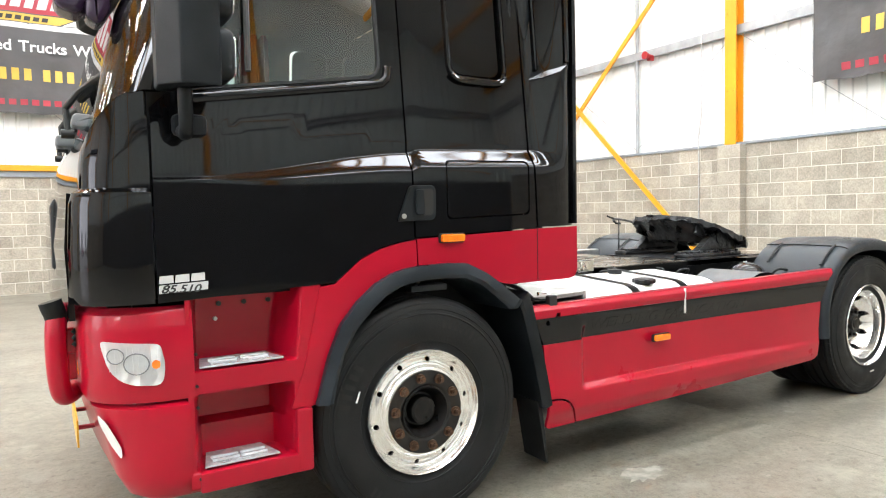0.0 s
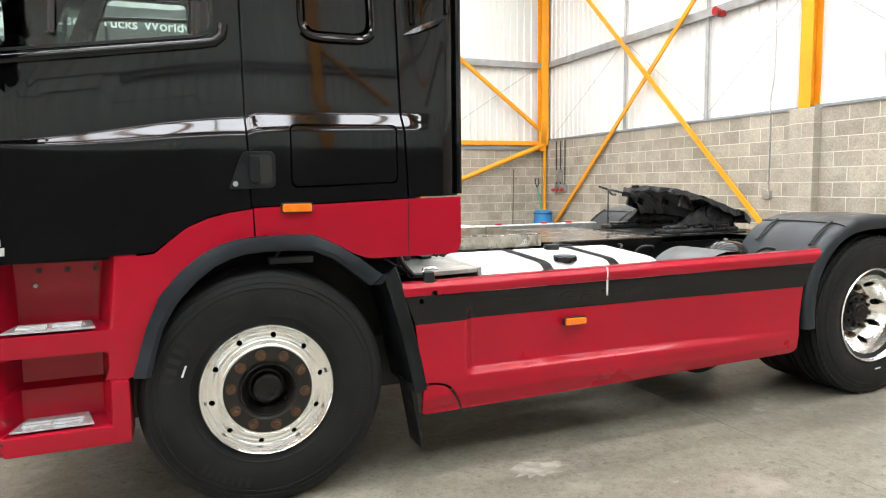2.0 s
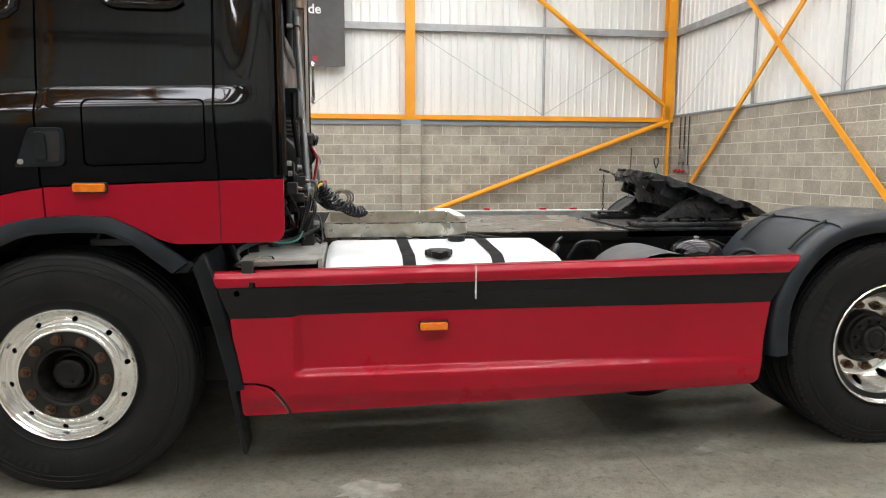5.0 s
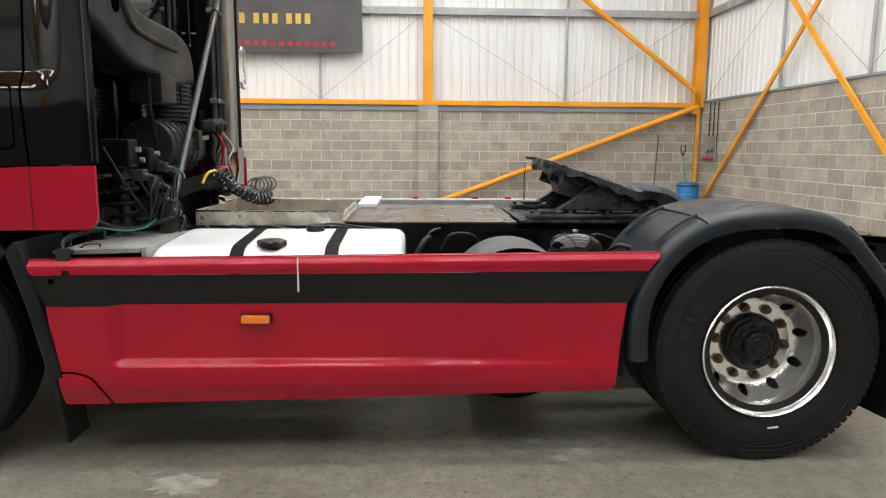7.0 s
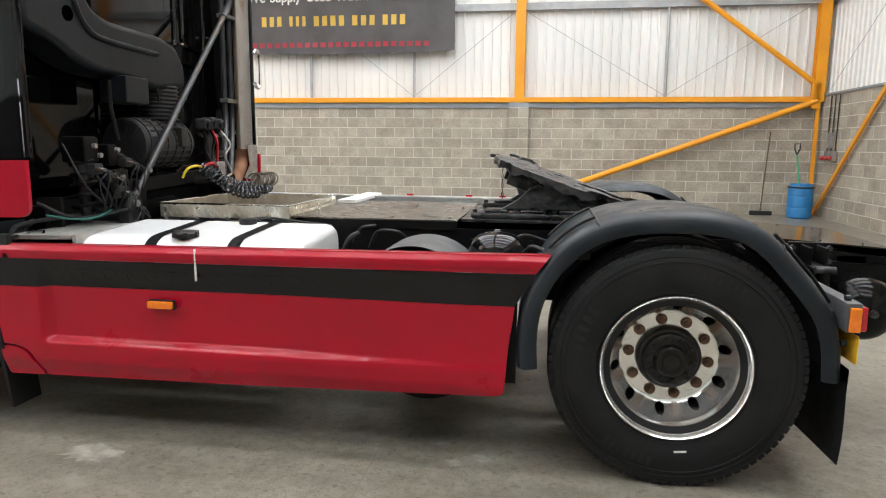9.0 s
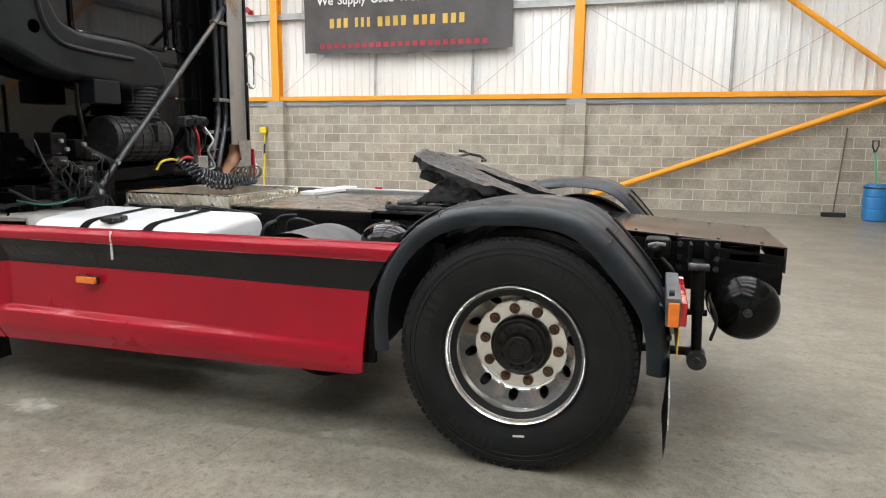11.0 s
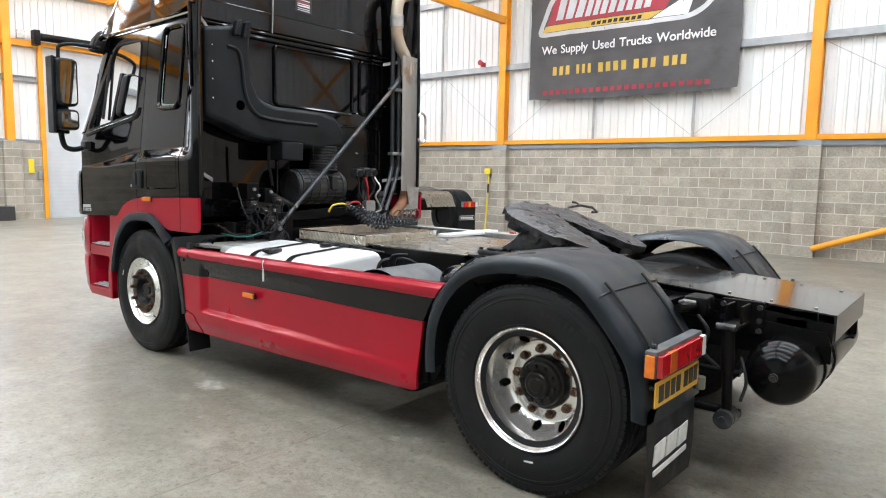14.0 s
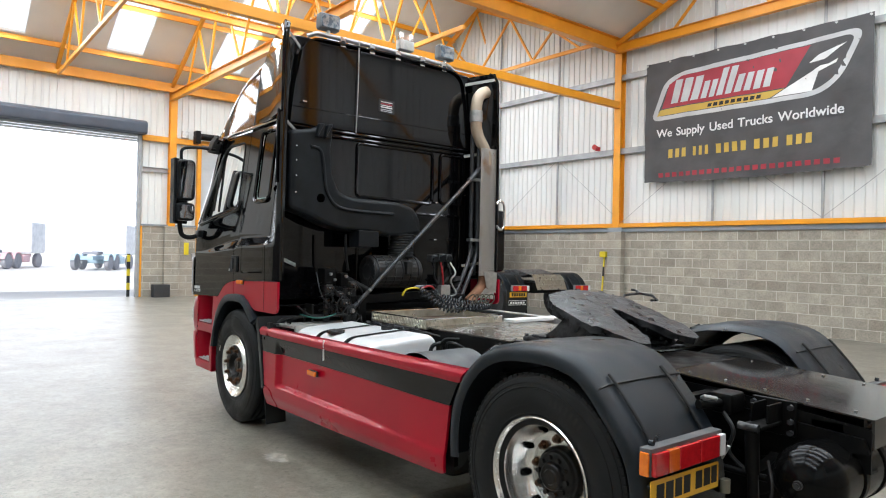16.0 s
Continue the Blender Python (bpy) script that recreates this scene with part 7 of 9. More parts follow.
part("tray_dirt", bm, mat("rusty_tray_dirt", (0.075, 0.05, 0.033), 0.8, 0, (0.16, 0.125, 0.09), 6, bump=0.002, bscale=30), tray, "rusty dirt on the tray floor")
bm = bmesh.new()
tube(bm, [(TX0, TY0, TZ1), (TX1, TY0, TZ1), (TX1, TY1, TZ1), (TX0, TY1, TZ1)], 0.005, 6, True)
part("tray_rim", bm, BRIGHT, tray)
bm = bmesh.new()
for i in range(37):
    x = TX0 + 0.02 + i * 0.0208
    for k, z in enumerate((TZ0 + 0.02, TZ0 + 0.055)):
        a = 1 if (i + k) % 2 else -1
        bar(bm, (x - 0.008, TY0 - 0.001, z - a * 0.013), (x + 0.008, TY0 - 0.001, z + a * 0.013), 0.007, 0.007)
for i in range(39):
    y = TY0 + 0.02 + i * 0.0208
    for k, z in enumerate((TZ0 + 0.02, TZ0 + 0.055)):
        a = 1 if (i + k) % 2 else -1
        bar(bm, (TX1 + 0.001, y - 0.008, z - a * 0.013), (TX1 + 0.001, y + 0.008, z + a * 0.013), 0.007, 0.007)
tagged(part("tread_bars", bm, TREAD, tray), kind="stuff")
bm = bmesh.new()
box(bm, 3.535, 3.66, 4.44, 5.16, 1.009, 1.035, 0.004)
solo("white_board", bm, POLY, "white board lying on the deck", "board")
for x0 in (3.9, 4.35, 4.6):
    bm = bmesh.new()
    box(bm, x0, x0 + 0.05, 4.98, 5.02, 1.03, 1.045, 0.004)
    part("far_marker", bm, REDLENS, truck)
bm = bmesh.new()
box(bm, 2.6, 4.9, 4.95, 5.05, 0.90, 1.03, 0.01)
box(bm, 2.6, 4.9, 4.44, 5.05, 0.55, 0.90, 0.03)
part("far_locker", bm, STEEL, truck, "galvanised far side locker")

# fifth wheel: base plate, pedestals and a tilted greasy horseshoe plate
FW = thing("fifth_wheel_coupling", (4.95, YC, 1.0), "greasy black coupling plate tipped up at the front", "coupling")
bm = prism([(4.50, 3.60), (5.26, 3.60), (5.26, 4.44), (4.50, 4.44)], "z", 1.0, 1.016, 0.003)
part("base_plate", bm, GREASE, FW)
for s in (0, 1):
    yy = 3.63 if s == 0 else 4.27
    bm = bmesh.new()
    box(bm, 4.55, 5.22, yy, yy + 0.14, 1.016, 1.05, 0.012)
    for x in (4.62, 4.82, 5.02):
        box(bm, x, x + 0.13, yy + 0.01, yy + 0.13, 1.05, 1.068, 0.01)
    p = part("mounting_foot", bm, GREASE, FW)
    for x in (4.57, 4.70, 4.79, 4.95, 5.0, 5.18):
        b2 = bmesh.new()
        cyl(b2, (x, yy + 0.02, 1.05), (x, yy + 0.02, 1.066), 0.014, 6)
        part("bolt", b2, GREASE, p)
    bm = prism(rounded([(4.70, 1.06), (5.20, 1.06), (5.12, 1.10), (5.06, 1.20), (4.98, 1.225), (4.88, 1.20), (4.80, 1.12)], 0.03), "y", yy + 0.03, yy + 0.10, 0.01)
    part("pedestal", bm, GREASE, FW)
# the plate in its own plane: a = along (front to rear), b = across
TILT = Matrix.Translation((5.0, YC, 1.246)) @ Matrix.Rotation(radians(19.5), 4, "Y")
out = []
for k in range(29):
    t = math.pi / 2 + math.pi * k / 28
    c, d = math.cos(t), math.sin(t)
    wob = 1 + 0.012 * math.sin(k * 2.3) + 0.008 * math.sin(k * 5.1)
    out.append((0.05 - 0.41 * abs(c) ** 0.62 * wob, 0.43 * math.copysign(abs(d) ** 0.74, d) * wob))
out += [(0.28, -0.40), (0.45, -0.31), (0.47, -0.24), (0.40, -0.16), (0.05, -0.045), (-0.02, 0.0), (0.05, 0.045), (0.40, 0.16), (0.47, 0.24), (0.45, 0.31), (0.28, 0.40)]
bm = sheet(out, lambda a, b: (a, b, 0.0), (), frange(-0.4, 0.4, 24), frange(-0.4, 0.4, 24))
for v in bm.verts:
    v.co.z = 0.008 * noise.noise(v.co * 9) + 0.007 * noise.noise(v.co * 25) - 0.016 * smooth(0.34, 0.46, math.hypot(v.co.x - 0.06, v.co.y)) * (v.co.x < 0.2)
r = bmesh.ops.extrude_face_region(bm, geom=bm.faces[:])
for v in [v for v in r["geom"] if isinstance(v, bmesh.types.BMVert)]:
    v.co.z -= 0.040 + 0.030 * noise.noise(v.co * 14)
bm.transform(TILT)
part("top_plate", bm, GREASE, FW, "grease-smeared top plate with a throat slot", 40)
bm = bmesh.new()
for s in (-1, 1):
    box(bm, -0.24, 0.30, s * 0.30 - 0.015, s * 0.30 + 0.015, -0.13, -0.03, 0.01)
    box(bm, -0.27, 0.1, s * 0.14 - 0.012, s * 0.14 + 0.012, -0.12, -0.03, 0.01)
# apron that curves in below the front edge
rows = []
for q, (a, z) in enumerate(((-0.33, -0.02), (-0.31, -0.05), (-0.25, -0.085), (-0.20, -0.13), (-0.17, -0.17))):
    rows.append([(a + 0.10 * abs(b / 0.36) ** 3, b * (1 - 0.05 * q), z) for b in frange(-0.36, 0.36, 16)])
grid(bm, rows)
cyl(bm, (0, -0.37, -0.09), (0, 0.37, -0.09), 0.045, 16)
bm.transform(TILT)
part("underside_ribs", bm, GREASE, FW)
bm = bmesh.new()
hx = [Vector((-0.20, 0.36, -0.03)), Vector((-0.26, 0.46, -0.02)), Vector((-0.24, 0.60, 0.0)), Vector((-0.18, 0.68, 0.005)), Vector((-0.13, 0.68, -0.01)), Vector((-0.14, 0.62, -0.015))]
tube(bm, [TILT @ p for p in hx], 0.010, 8)
tube(bm, [TILT @ p for p in (Vector((-0.24, 0.60, 0.0)), Vector((-0.29, 0.63, 0.0)), Vector((-0.32, 0.61, -0.005)))], 0.009, 8)
part("release_handle", bm, GREASE, FW, "release handle on the far side")
bm = bmesh.new()
tube(bm, [TILT @ Vector(p) for p in ((-0.30, 0.05, -0.03), (-0.36, 0.06, -0.015), (-0.40, 0.08, -0.03))], 0.010, 8)
part("pull_hook", bm, GREASE, FW)
bm = bmesh.new()
for k in range(9):
    z = 1.30 - k * 0.03
    if z > 1.03:
        tube(bm, [(4.66 + 0.006 * math.cos(t) * (k % 2), 4.46 + 0.006 * math.cos(t) * ((k + 1) % 2), z + 0.016 * math.sin(t)) for t in frange(0, 2 * math.pi, 8)[:-1]], 0.0028, 5, True)
part("chain", bm, GREASE, FW, "thin hanging chain")

# rear deck plate and frame end
bm = prism([(5.66, 0.990), (6.64, 0.925), (6.652, 0.925), (6.652, 0.80), (6.645, 0.80), (6.64, 0.918), (5.66, 0.983)], "y", 3.60, 4.44)
rp = part("rear_deck_plate", bm, RDECK, truck, "polished dark rear deck plate reflecting the steelwork")
for i in range(5):
    for y in (3.68, 4.36):
        x = 5.75 + i * 0.2
        z = 0.99 - 0.0663 * (x - 5.66)
        b2 = bmesh.new()
        cyl(b2, (x, y, z), (x, y, z + 0.006), 0.008, 10)
        part("bolt", b2, BRIGHT, rp)
for s in (0, 1):
    yy = 3.575 if s == 0 else 4.445
    bm = prism([(5.66, 0.90), (6.62, 0.84), (6.64, 0.78), (6.3, 0.72), (5.66, 0.72)], "y", yy, yy + 0.02)
    part("rear_frame_cheek", bm, DARK, truck)
bm = bmesh.new()
box(bm, 5.27, 5.66, 3.62, 4.42, 0.955, 0.985)
part("coupling_floor", bm, DARK, truck)

# air tank across the rear
bm = bmesh.new()
prof = [(0.0, 0.0), (0.03, 0.0), (0.08, 0.015), (0.125, 0.045), (0.148, 0.085), (0.155, 0.12), (0.155, 1.28), (0.148, 1.315), (0.12, 1.36), (0.0, 1.40)]
lathe(bm, prof, (6.465, 3.32, 0.655), "y", 44)
at = part("air_tank", bm, SATIN, truck, "satin black air tank across the frame end")
bm = bmesh.new()
cyl(bm, (6.465, 3.325, 0.655), (6.465, 3.305, 0.655), 0.020, 8)
cyl(bm, (6.465, 3.305, 0.655), (6.465, 3.295, 0.655), 0.012, 8)
part("drain_plug", bm, GREASE, at)
for y in (3.62, 3.86):
    bm = bmesh.new()
    lathe(bm, [(0.156, y - 0.02), (0.162, y - 0.018), (0.162, y + 0.018), (0.156, y + 0.02)], (6.465, 0, 0.655), "y", 44)
    box(bm, 6.40, 6.53, y - 0.02, y + 0.02, 0.80, 0.88)
    part("tank_band", bm, DARK, at)

# rear damper, brackets and pipes on the near rear corner
bm = bmesh.new()
cyl(bm, (6.262, 3.36, 0.43), (6.252, 3.36, 0.66), 0.024, 18)
cyl(bm, (6.252, 3.36, 0.64), (6.245, 3.36, 0.84), 0.031, 18)
sk = part("damper", bm, DARK, truck, "black rear damper")
bm = bmesh.new()
cyl(bm, (6.262, 3.30, 0.41), (6.262, 3.42, 0.41), 0.045, 16)
cyl(bm, (6.262, 3.28, 0.41), (6.262, 3.30, 0.41), 0.02, 6)
part("damper_eye", bm, GREASE, sk)
bm = bmesh.new()
box(bm, 6.20, 6.295, 3.34, 3.58, 0.838, 0.856, 0.006)
box(bm, 6.205, 6.218, 3.42, 3.58, 0.855, 0.94, 0.004)
box(bm, 6.277, 6.29, 3.42, 3.58, 0.855, 0.94, 0.004)
box(bm, 6.15, 6.35, 3.55, 3.575, 0.79, 0.95, 0.006)
br_ = part("damper_bracket", bm, DARK, truck)
bm = bmesh.new()
cyl(bm, (6.20, 3.33, 0.85), (6.29, 3.33, 0.85), 0.018, 12)
part("pivot_pin", bm, GREASE, br_)
for x in (6.165, 6.335):
    for z in (0.81, 0.86, 0.925):
        bm = bmesh.new()
        cyl(bm, (x, 3.545, z), (x, 3.525, z), 0.014, 6)
        part("bolt", bm, GREASE, br_)
for y_, z_, r_ in ((3.45, 0.41, 0.022), (3.40, 0.62, 0.016)):
    bm = bmesh.new()
    cyl(bm, (5.95, y_, z_), (6.30, y_, z_), r_, 12)
    part("cross_pipe", bm, DARK, truck)
bm = bmesh.new()
box(bm, 6.0, 6.12, 3.42, 3.56, 0.86, 0.96, 0.02)
part("rear_valve", bm, DARK, truck)
bm = bmesh.new()
cyl(bm, (6.02, 3.30, 0.91), (6.10, 3.56, 0.91), 0.022, 12)
part("valve_arm", bm, DARK, truck)
bm = bmesh.new()
tube(bm, curve_pts([(6.08, 3.42, 0.87), (6.14, 3.40, 0.80), (6.12, 3.40, 0.70), (6.20, 3.42, 0.62)], 6), 0.010, 8)
part("brake_hose", bm, HOSE, truck)
bm = bmesh.new()
tube(bm, curve_pts([(6.30, 3.40, 0.70), (6.34, 3.36, 0.60), (6.32, 3.36, 0.50)], 6), 0.008, 8)
part("brake_hose", bm, HOSE, truck)
bm = bmesh.new()
cyl(bm, (6.14, 3.33, 0.53), (6.14, 3.33, 0.59), 0.024, 14)
part("filter_bowl", bm, mat("cloudy_plastic", (0.20, 0.19, 0.14), 0.4), truck, "cloudy filter bowl")
bm = bmesh.new()
cyl(bm, (6.03, 3.32, 0.938), (6.06, 3.34, 0.945), 0.012, 8)
part("union", bm, STEEL, truck)
bm = bmesh.new()
cyl(bm, (6.10, 3.36, 0.66), (6.15, 3.34, 0.74), 0.008, 8)
part("union", bm, STEEL, truck)
bm = bmesh.new()
tube(bm, [(6.02, 3.33, 0.94), (6.05, 3.30, 0.955), (6.09, 3.34, 0.945)], 0.009, 8)
part("union", bm, STEEL, truck)


# rear mudguards in three pieces
def guard_path():
    return [(4.868, 0.48), (4.862, 0.60), (4.872, 0.72), (4.905, 0.83), (4.965, 0.935), (5.06, 1.035), (5.17, 1.10), (5.30, 1.135), (5.45, 1.148), (5.60, 1.145), (5.74, 1.115), (5.84, 1.05), (5.93, 0.955), (6.01, 0.86), (6.075, 0.76), (6.108, 0.64), (6.118, 0.50)]


def guards(f, s):
    P = [Vector((x, 0, z)) for x, z in guard_path()]
    P = curve_pts(P, 3)
    rows = []
    for i, p in enumerate(P):
        c = Vector((5.49, 0, 0.55))
        n = (p - c).normalized()
        q = lambda y, d: f((p.x + n.x * d, y, p.z + n.z * d))
        rows.append([q(2.752, -0.075), q(2.742, -0.06), q(2.742, -0.02), q(2.765, 0.0), q(2.80, 0.012), q(3.05, 0.018), q(3.36, 0.010), q(3.40, -0.03)])
    cuts = (0, 19, 35, len(rows))
    names = []
    for a, b in zip(cuts, cuts[1:]):
        bm = bmesh.new()
        grid(bm, rows[max(0, a - (1 if a else 0)):b])
        bmesh.ops.recalc_face_normals(bm, faces=bm.faces[:])
        bmesh.ops.solidify(bm, geom=bm.faces[:], thickness=0.008)
        names.append(part("rear_mudguard", bm, GUARD, truck, "weathered black plastic mudguard section", 50))
    # seams and rubber straps
    for i in (18, 34):
        bm = bmesh.new()
        c = Vector((5.49, 0, 0.55))
        ys = (2.748, 2.765, 2.80, 2.95, 3.1, 3.25, 3.37)
        ds = (-0.03, 0.002, 0.014, 0.018, 0.020, 0.017, 0.010)
        n = (P[i] - c).normalized()
        tube(bm, [f((P[i].x + n.x * d, y, P[i].z + n.z * d)) for y, d in zip(ys, ds)], 0.006, 6)
        part("seam", bm, INK, names[1])
        for y in (2.84, 3.24):
            bm = bmesh.new()
            ids = range(i - 5, i + 1) if i == 18 else range(i - 1, i + 8)
            tube(bm, [f((P[j].x + (P[j] - c).normalized().x * 0.027, y, P[j].z + (P[j] - c).normalized().z * 0.027)) for j in ids], 0.010, 8, flat=0.7)
            part("strap", bm, RUBBER, names[1])
    n = (P[42] - Vector((5.49, 0, 0.55))).normalized()
    bm = bmesh.new()
    cyl(bm, f(Vector((P[42].x, 2.83, P[42].z)) + n * 0.008), f(Vector((P[42].x, 2.83, P[42].z)) + n * 0.018), 0.024, 20)
    part("plug", bm, GUARD, names[2])
    for z in (0.84, 0.66):
        bm = bmesh.new()
        cyl(bm, f((6.11, 2.775, z)), f((6.13, 2.775, z)), 0.012, 8)
        part("bolt", bm, GUARD, names[2])
    for x in (5.1, 5.9):
        bm = bmesh.new()
        box(bm, x, x + 0.05, *sorted((f((0, 2.9, 0))[1], f((0, 3.62, 0))[1])), 0.93 if x < 5.5 else 0.90, 0.96 if x < 5.5 else 0.93)
        part("guard_arm", bm, DARK, names[1])
    # lamp cluster
    y0, y1 = 2.72, 3.27
    def pp(a, b):
        return sorted((f((0, a, 0))[1], f((0, b, 0))[1]))
    bm = bmesh.new()
    box(bm, 6.10, 6.155, *pp(y0, y1), 0.715, 0.83, 0.006)
    tl = part("tail_lamp", bm, DKGREY, truck, "tail lamp cluster in a dark grey housing")
    for a, b, m_, nm in ((y0 + 0.004, y0 + 0.100, REDLENS, "red_lens"), (y0 + 0.102, y0 + 0.175, DIMAMB, "amber_lens"), (y0 + 0.177, y0 + 0.335, REDLENS, "red_lens"), (y0 + 0.337, y0 + 0.495, REDLENS, "red_lens"), (y0 + 0.50, y1 - 0.005, TANK, "end_cap")):
        bm = bmesh.new()
        box(bm, 6.153, 6.178, *pp(a, b), 0.72, 0.815, 0.006)
        part(nm, bm, m_, tl)
    bm = bmesh.new()
    box(bm, 6.108, 6.150, *pp(y0 - 0.012, y0 + 0.001), 0.718, 0.814, 0.005)
    part("amber_lens", bm, AMBER, tl)
    # plate with bars, and mud flap with a plain mark
    if not s:
        bm = prism(rounded([(2.725, 0.588), (3.245, 0.578), (3.245, 0.690), (2.725, 0.700)], 0.008), "x", 6.150, 6.154)
        pl = part("rear_plate", bm, YPLATE, truck, "yellow rear registration plate with plain bars")
        for a, w in ((2.765, 0.054), (2.832, 0.054), (2.900, 0.050), (2.964, 0.050), (3.056, 0.052), (3.121, 0.052), (3.184, 0.045)):
            bm = prism([(a, 0.604), (a + w, 0.603), (a + w, 0.678), (a, 0.679)], "x", 6.154, 6.1555)
            part("plate_bar", bm, INK, pl)
    bm = sheet([(2.72, 0.56), (3.30, 0.57), (3.29, 0.14), (2.735, 0.17)], lambda a, b: f((6.128 + 0.02 * math.sin((b - 0.2) * 5) * smooth(0.5, 0.1, b), a, b)), (), frange(2.8, 3.2, 6), frange(0.2, 0.5, 8), 0.01)
    mf = part("mud_flap", bm, RUBBER, truck, "black rubber mud flap with a white maker's mark")
    for a, w in ((2.79, 0.12), (2.93, 0.12), (3.07, 0.11)):
        bm = prism([(a, 0.315), (a + w, 0.32), (a + w + 0.012, 0.408), (a + 0.012, 0.403)], "x", 6.134, 6.140)
        if s:
            bmesh.ops.transform(bm, matrix=Matrix.Translation((0, 2 * YC, 0)) @ Matrix.Diagonal((1, -1, 1, 1)), verts=bm.verts[:])
        part("mark_bar", bm, WHITE, mf)
    bm = prism([(2.79, 0.268), (3.18, 0.273), (3.18, 0.296), (2.79, 0.291)], "x", 6.136, 6.142)
    if s:
        bmesh.ops.transform(bm, matrix=Matrix.Translation((0, 2 * YC, 0)) @ Matrix.Diagonal((1, -1, 1, 1)), verts=bm.verts[:])
    part("mark_bar", bm, WHITE, mf)


both(guards)

# ---------------------------------------------------------------- behind the cab
# intake duct: a thick moulded plate with a raised rib
DUCT = [(2.87, 2.60), (3.12, 2.645), (3.21, 2.70), (3.29, 2.64), (3.265, 2.50), (3.285, 2.26), (3.36, 2.11), (3.50, 2.068), (3.99, 2.062), (4.17, 2.02), (4.25, 1.92), (4.27, 1.77), (3.94, 1.735), (3.62, 1.765), (3.40, 1.775), (3.22, 1.82), (3.055, 1.895), (2.87, 1.945)]
bm = prism(rounded(DUCT, 0.05), "x", 2.33, 2.56, 0.04, 4)
du = part("intake_duct", bm, PLASTIC, truck, "black moulded air intake duct", 40)
bm = bmesh.new()
tube(bm, curve_pts([(2.562, 3.06, 2.48), (2.562, 3.15, 2.46), (2.562, 3.185, 2.36), (2.562, 3.22, 2.12), (2.562, 3.32, 1.99), (2.562, 3.5, 1.955), (2.562, 3.93, 1.945)], 6), 0.016, 8)
part("duct_rib", bm, PLASTIC, du)
# flat black disc that paints the shade inside the duct's hole
bm = bmesh.new()
cyl(bm, (2.555, 3.17, 2.045), (2.564, 3.17, 2.045), 0.038, 24)
part("duct_hole", bm, mat("painted_hole_shade", (0.0005, 0.0005, 0.0005), 0.9, spec=0.0), du)
for z in (2.47, 2.35, 2.22, 2.08):
    bm = bmesh.new()
    cyl(bm, (2.56, 2.93, z), (2.568, 2.93, z), 0.006, 8)
    part("rivet", bm, BRIGHT, du)
for k, (y0, y1) in enumerate(((3.10, 3.16), (3.18, 3.24))):
    bm = prism(rounded([(y0, 2.56), (y1, 2.57), (y1 + 0.02, 2.69), (y0 + 0.02, 2.68)], 0.015), "x", 2.55, 2.60, 0.012)
    part("duct_fin", bm, PLASTIC, du)
bm = bmesh.new()
box(bm, 2.45, 2.62, 3.52, 3.74, 1.63, 1.78, 0.012)
part("duct_box", bm, PLASTIC, du)
bm = bmesh.new()
tube(bm, [(2.60, 3.40, 1.74), (2.60, 3.40, 1.60), (2.62, 3.42, 1.42)], 0.012, 8)
part("stay", bm, DARK, du)
bm = bmesh.new()
tube(bm, [(2.60, 3.86, 1.75), (2.60, 3.86, 1.65)], 0.006, 6)
part("stay", bm, DARK, du)
# bellows and ribbed filter drum
bm = bmesh.new()
prof = []
for k in range(9):
    z = 1.55 + k * 0.025
    prof += [(0.118, z), (0.128, z + 0.006), (0.128, z + 0.013), (0.118, z + 0.019)]
lathe(bm, prof, (2.445, 4.10, 0), "z", 32)
part("bellows", bm, DRUMM, truck, "black ribbed rubber bellows")
FX, FZ, FR = 2.452, 1.405, 0.150
bm = bmesh.new()
lathe(bm, [(0.0, 0.0), (0.05, 0.0), (0.10, -0.006), (FR - 0.01, 0.0), (FR, 0.012), (FR, 0.52), (FR - 0.02, 0.55), (0.0, 0.55)], (FX, 3.72, FZ), "y", 48)
fd = part("filter_drum", bm, DRUMM, truck, "black ribbed air filter drum")
bm = bmesh.new()
for k in range(24):
    a = 2 * math.pi * k / 24
    c, s_ = math.cos(a), math.sin(a)
    bar(bm, (FX + (FR + 0.003) * c, 3.76, FZ + (FR + 0.003) * s_), (FX + (FR + 0.003) * c, 4.21, FZ + (FR + 0.003) * s_), 0.008, 0.008)
    bar(bm, (FX + 0.06 * c, 3.715, FZ + 0.06 * s_), (FX + (FR - 0.012) * c, 3.715, FZ + (FR - 0.012) * s_), 0.005, 0.006)
for y in (3.76, 3.85, 3.94, 4.03, 4.12, 4.21):
    lathe(bm, [(FR, y - 0.006), (FR + 0.008, y - 0.005), (FR + 0.008, y + 0.005), (FR, y + 0.006)], (FX, 0, FZ), "y", 48)
part("drum_ribs", bm, DRUMM, fd)
bm = bmesh.new()
box(bm, FX + 0.10, FX + 0.18, 4.05, 4.12, FZ - 0.02, FZ + 0.1, 0.01)
part("drum_clip", bm, INK, fd)
# frame under the drum, tower with springs, valve blocks
bm = bmesh.new()
bar(bm, (2.60, 3.45, 1.16), (2.56, 4.62, 1.20), 0.08, 0.07)
box(bm, 2.45, 2.62, 4.2, 4.8, 1.13, 1.19, 0.02)
box(bm, 2.60, 2.66, 3.50, 3.60, 0.96, 1.20, 0.02)
part("cab_rear_support", bm, DARK, truck, "black cab suspension cross tube and bracket")
bm = prism(rounded([(3.37, 0.96), (3.47, 0.96), (3.475, 1.09), (3.45, 1.13), (3.40, 1.13), (3.375, 1.09)], 0.02), "x", 2.625, 2.69, 0.008)
sb = part("strut_bracket", bm, DRUMM, truck, "black strut foot bracket")
bm = bmesh.new()
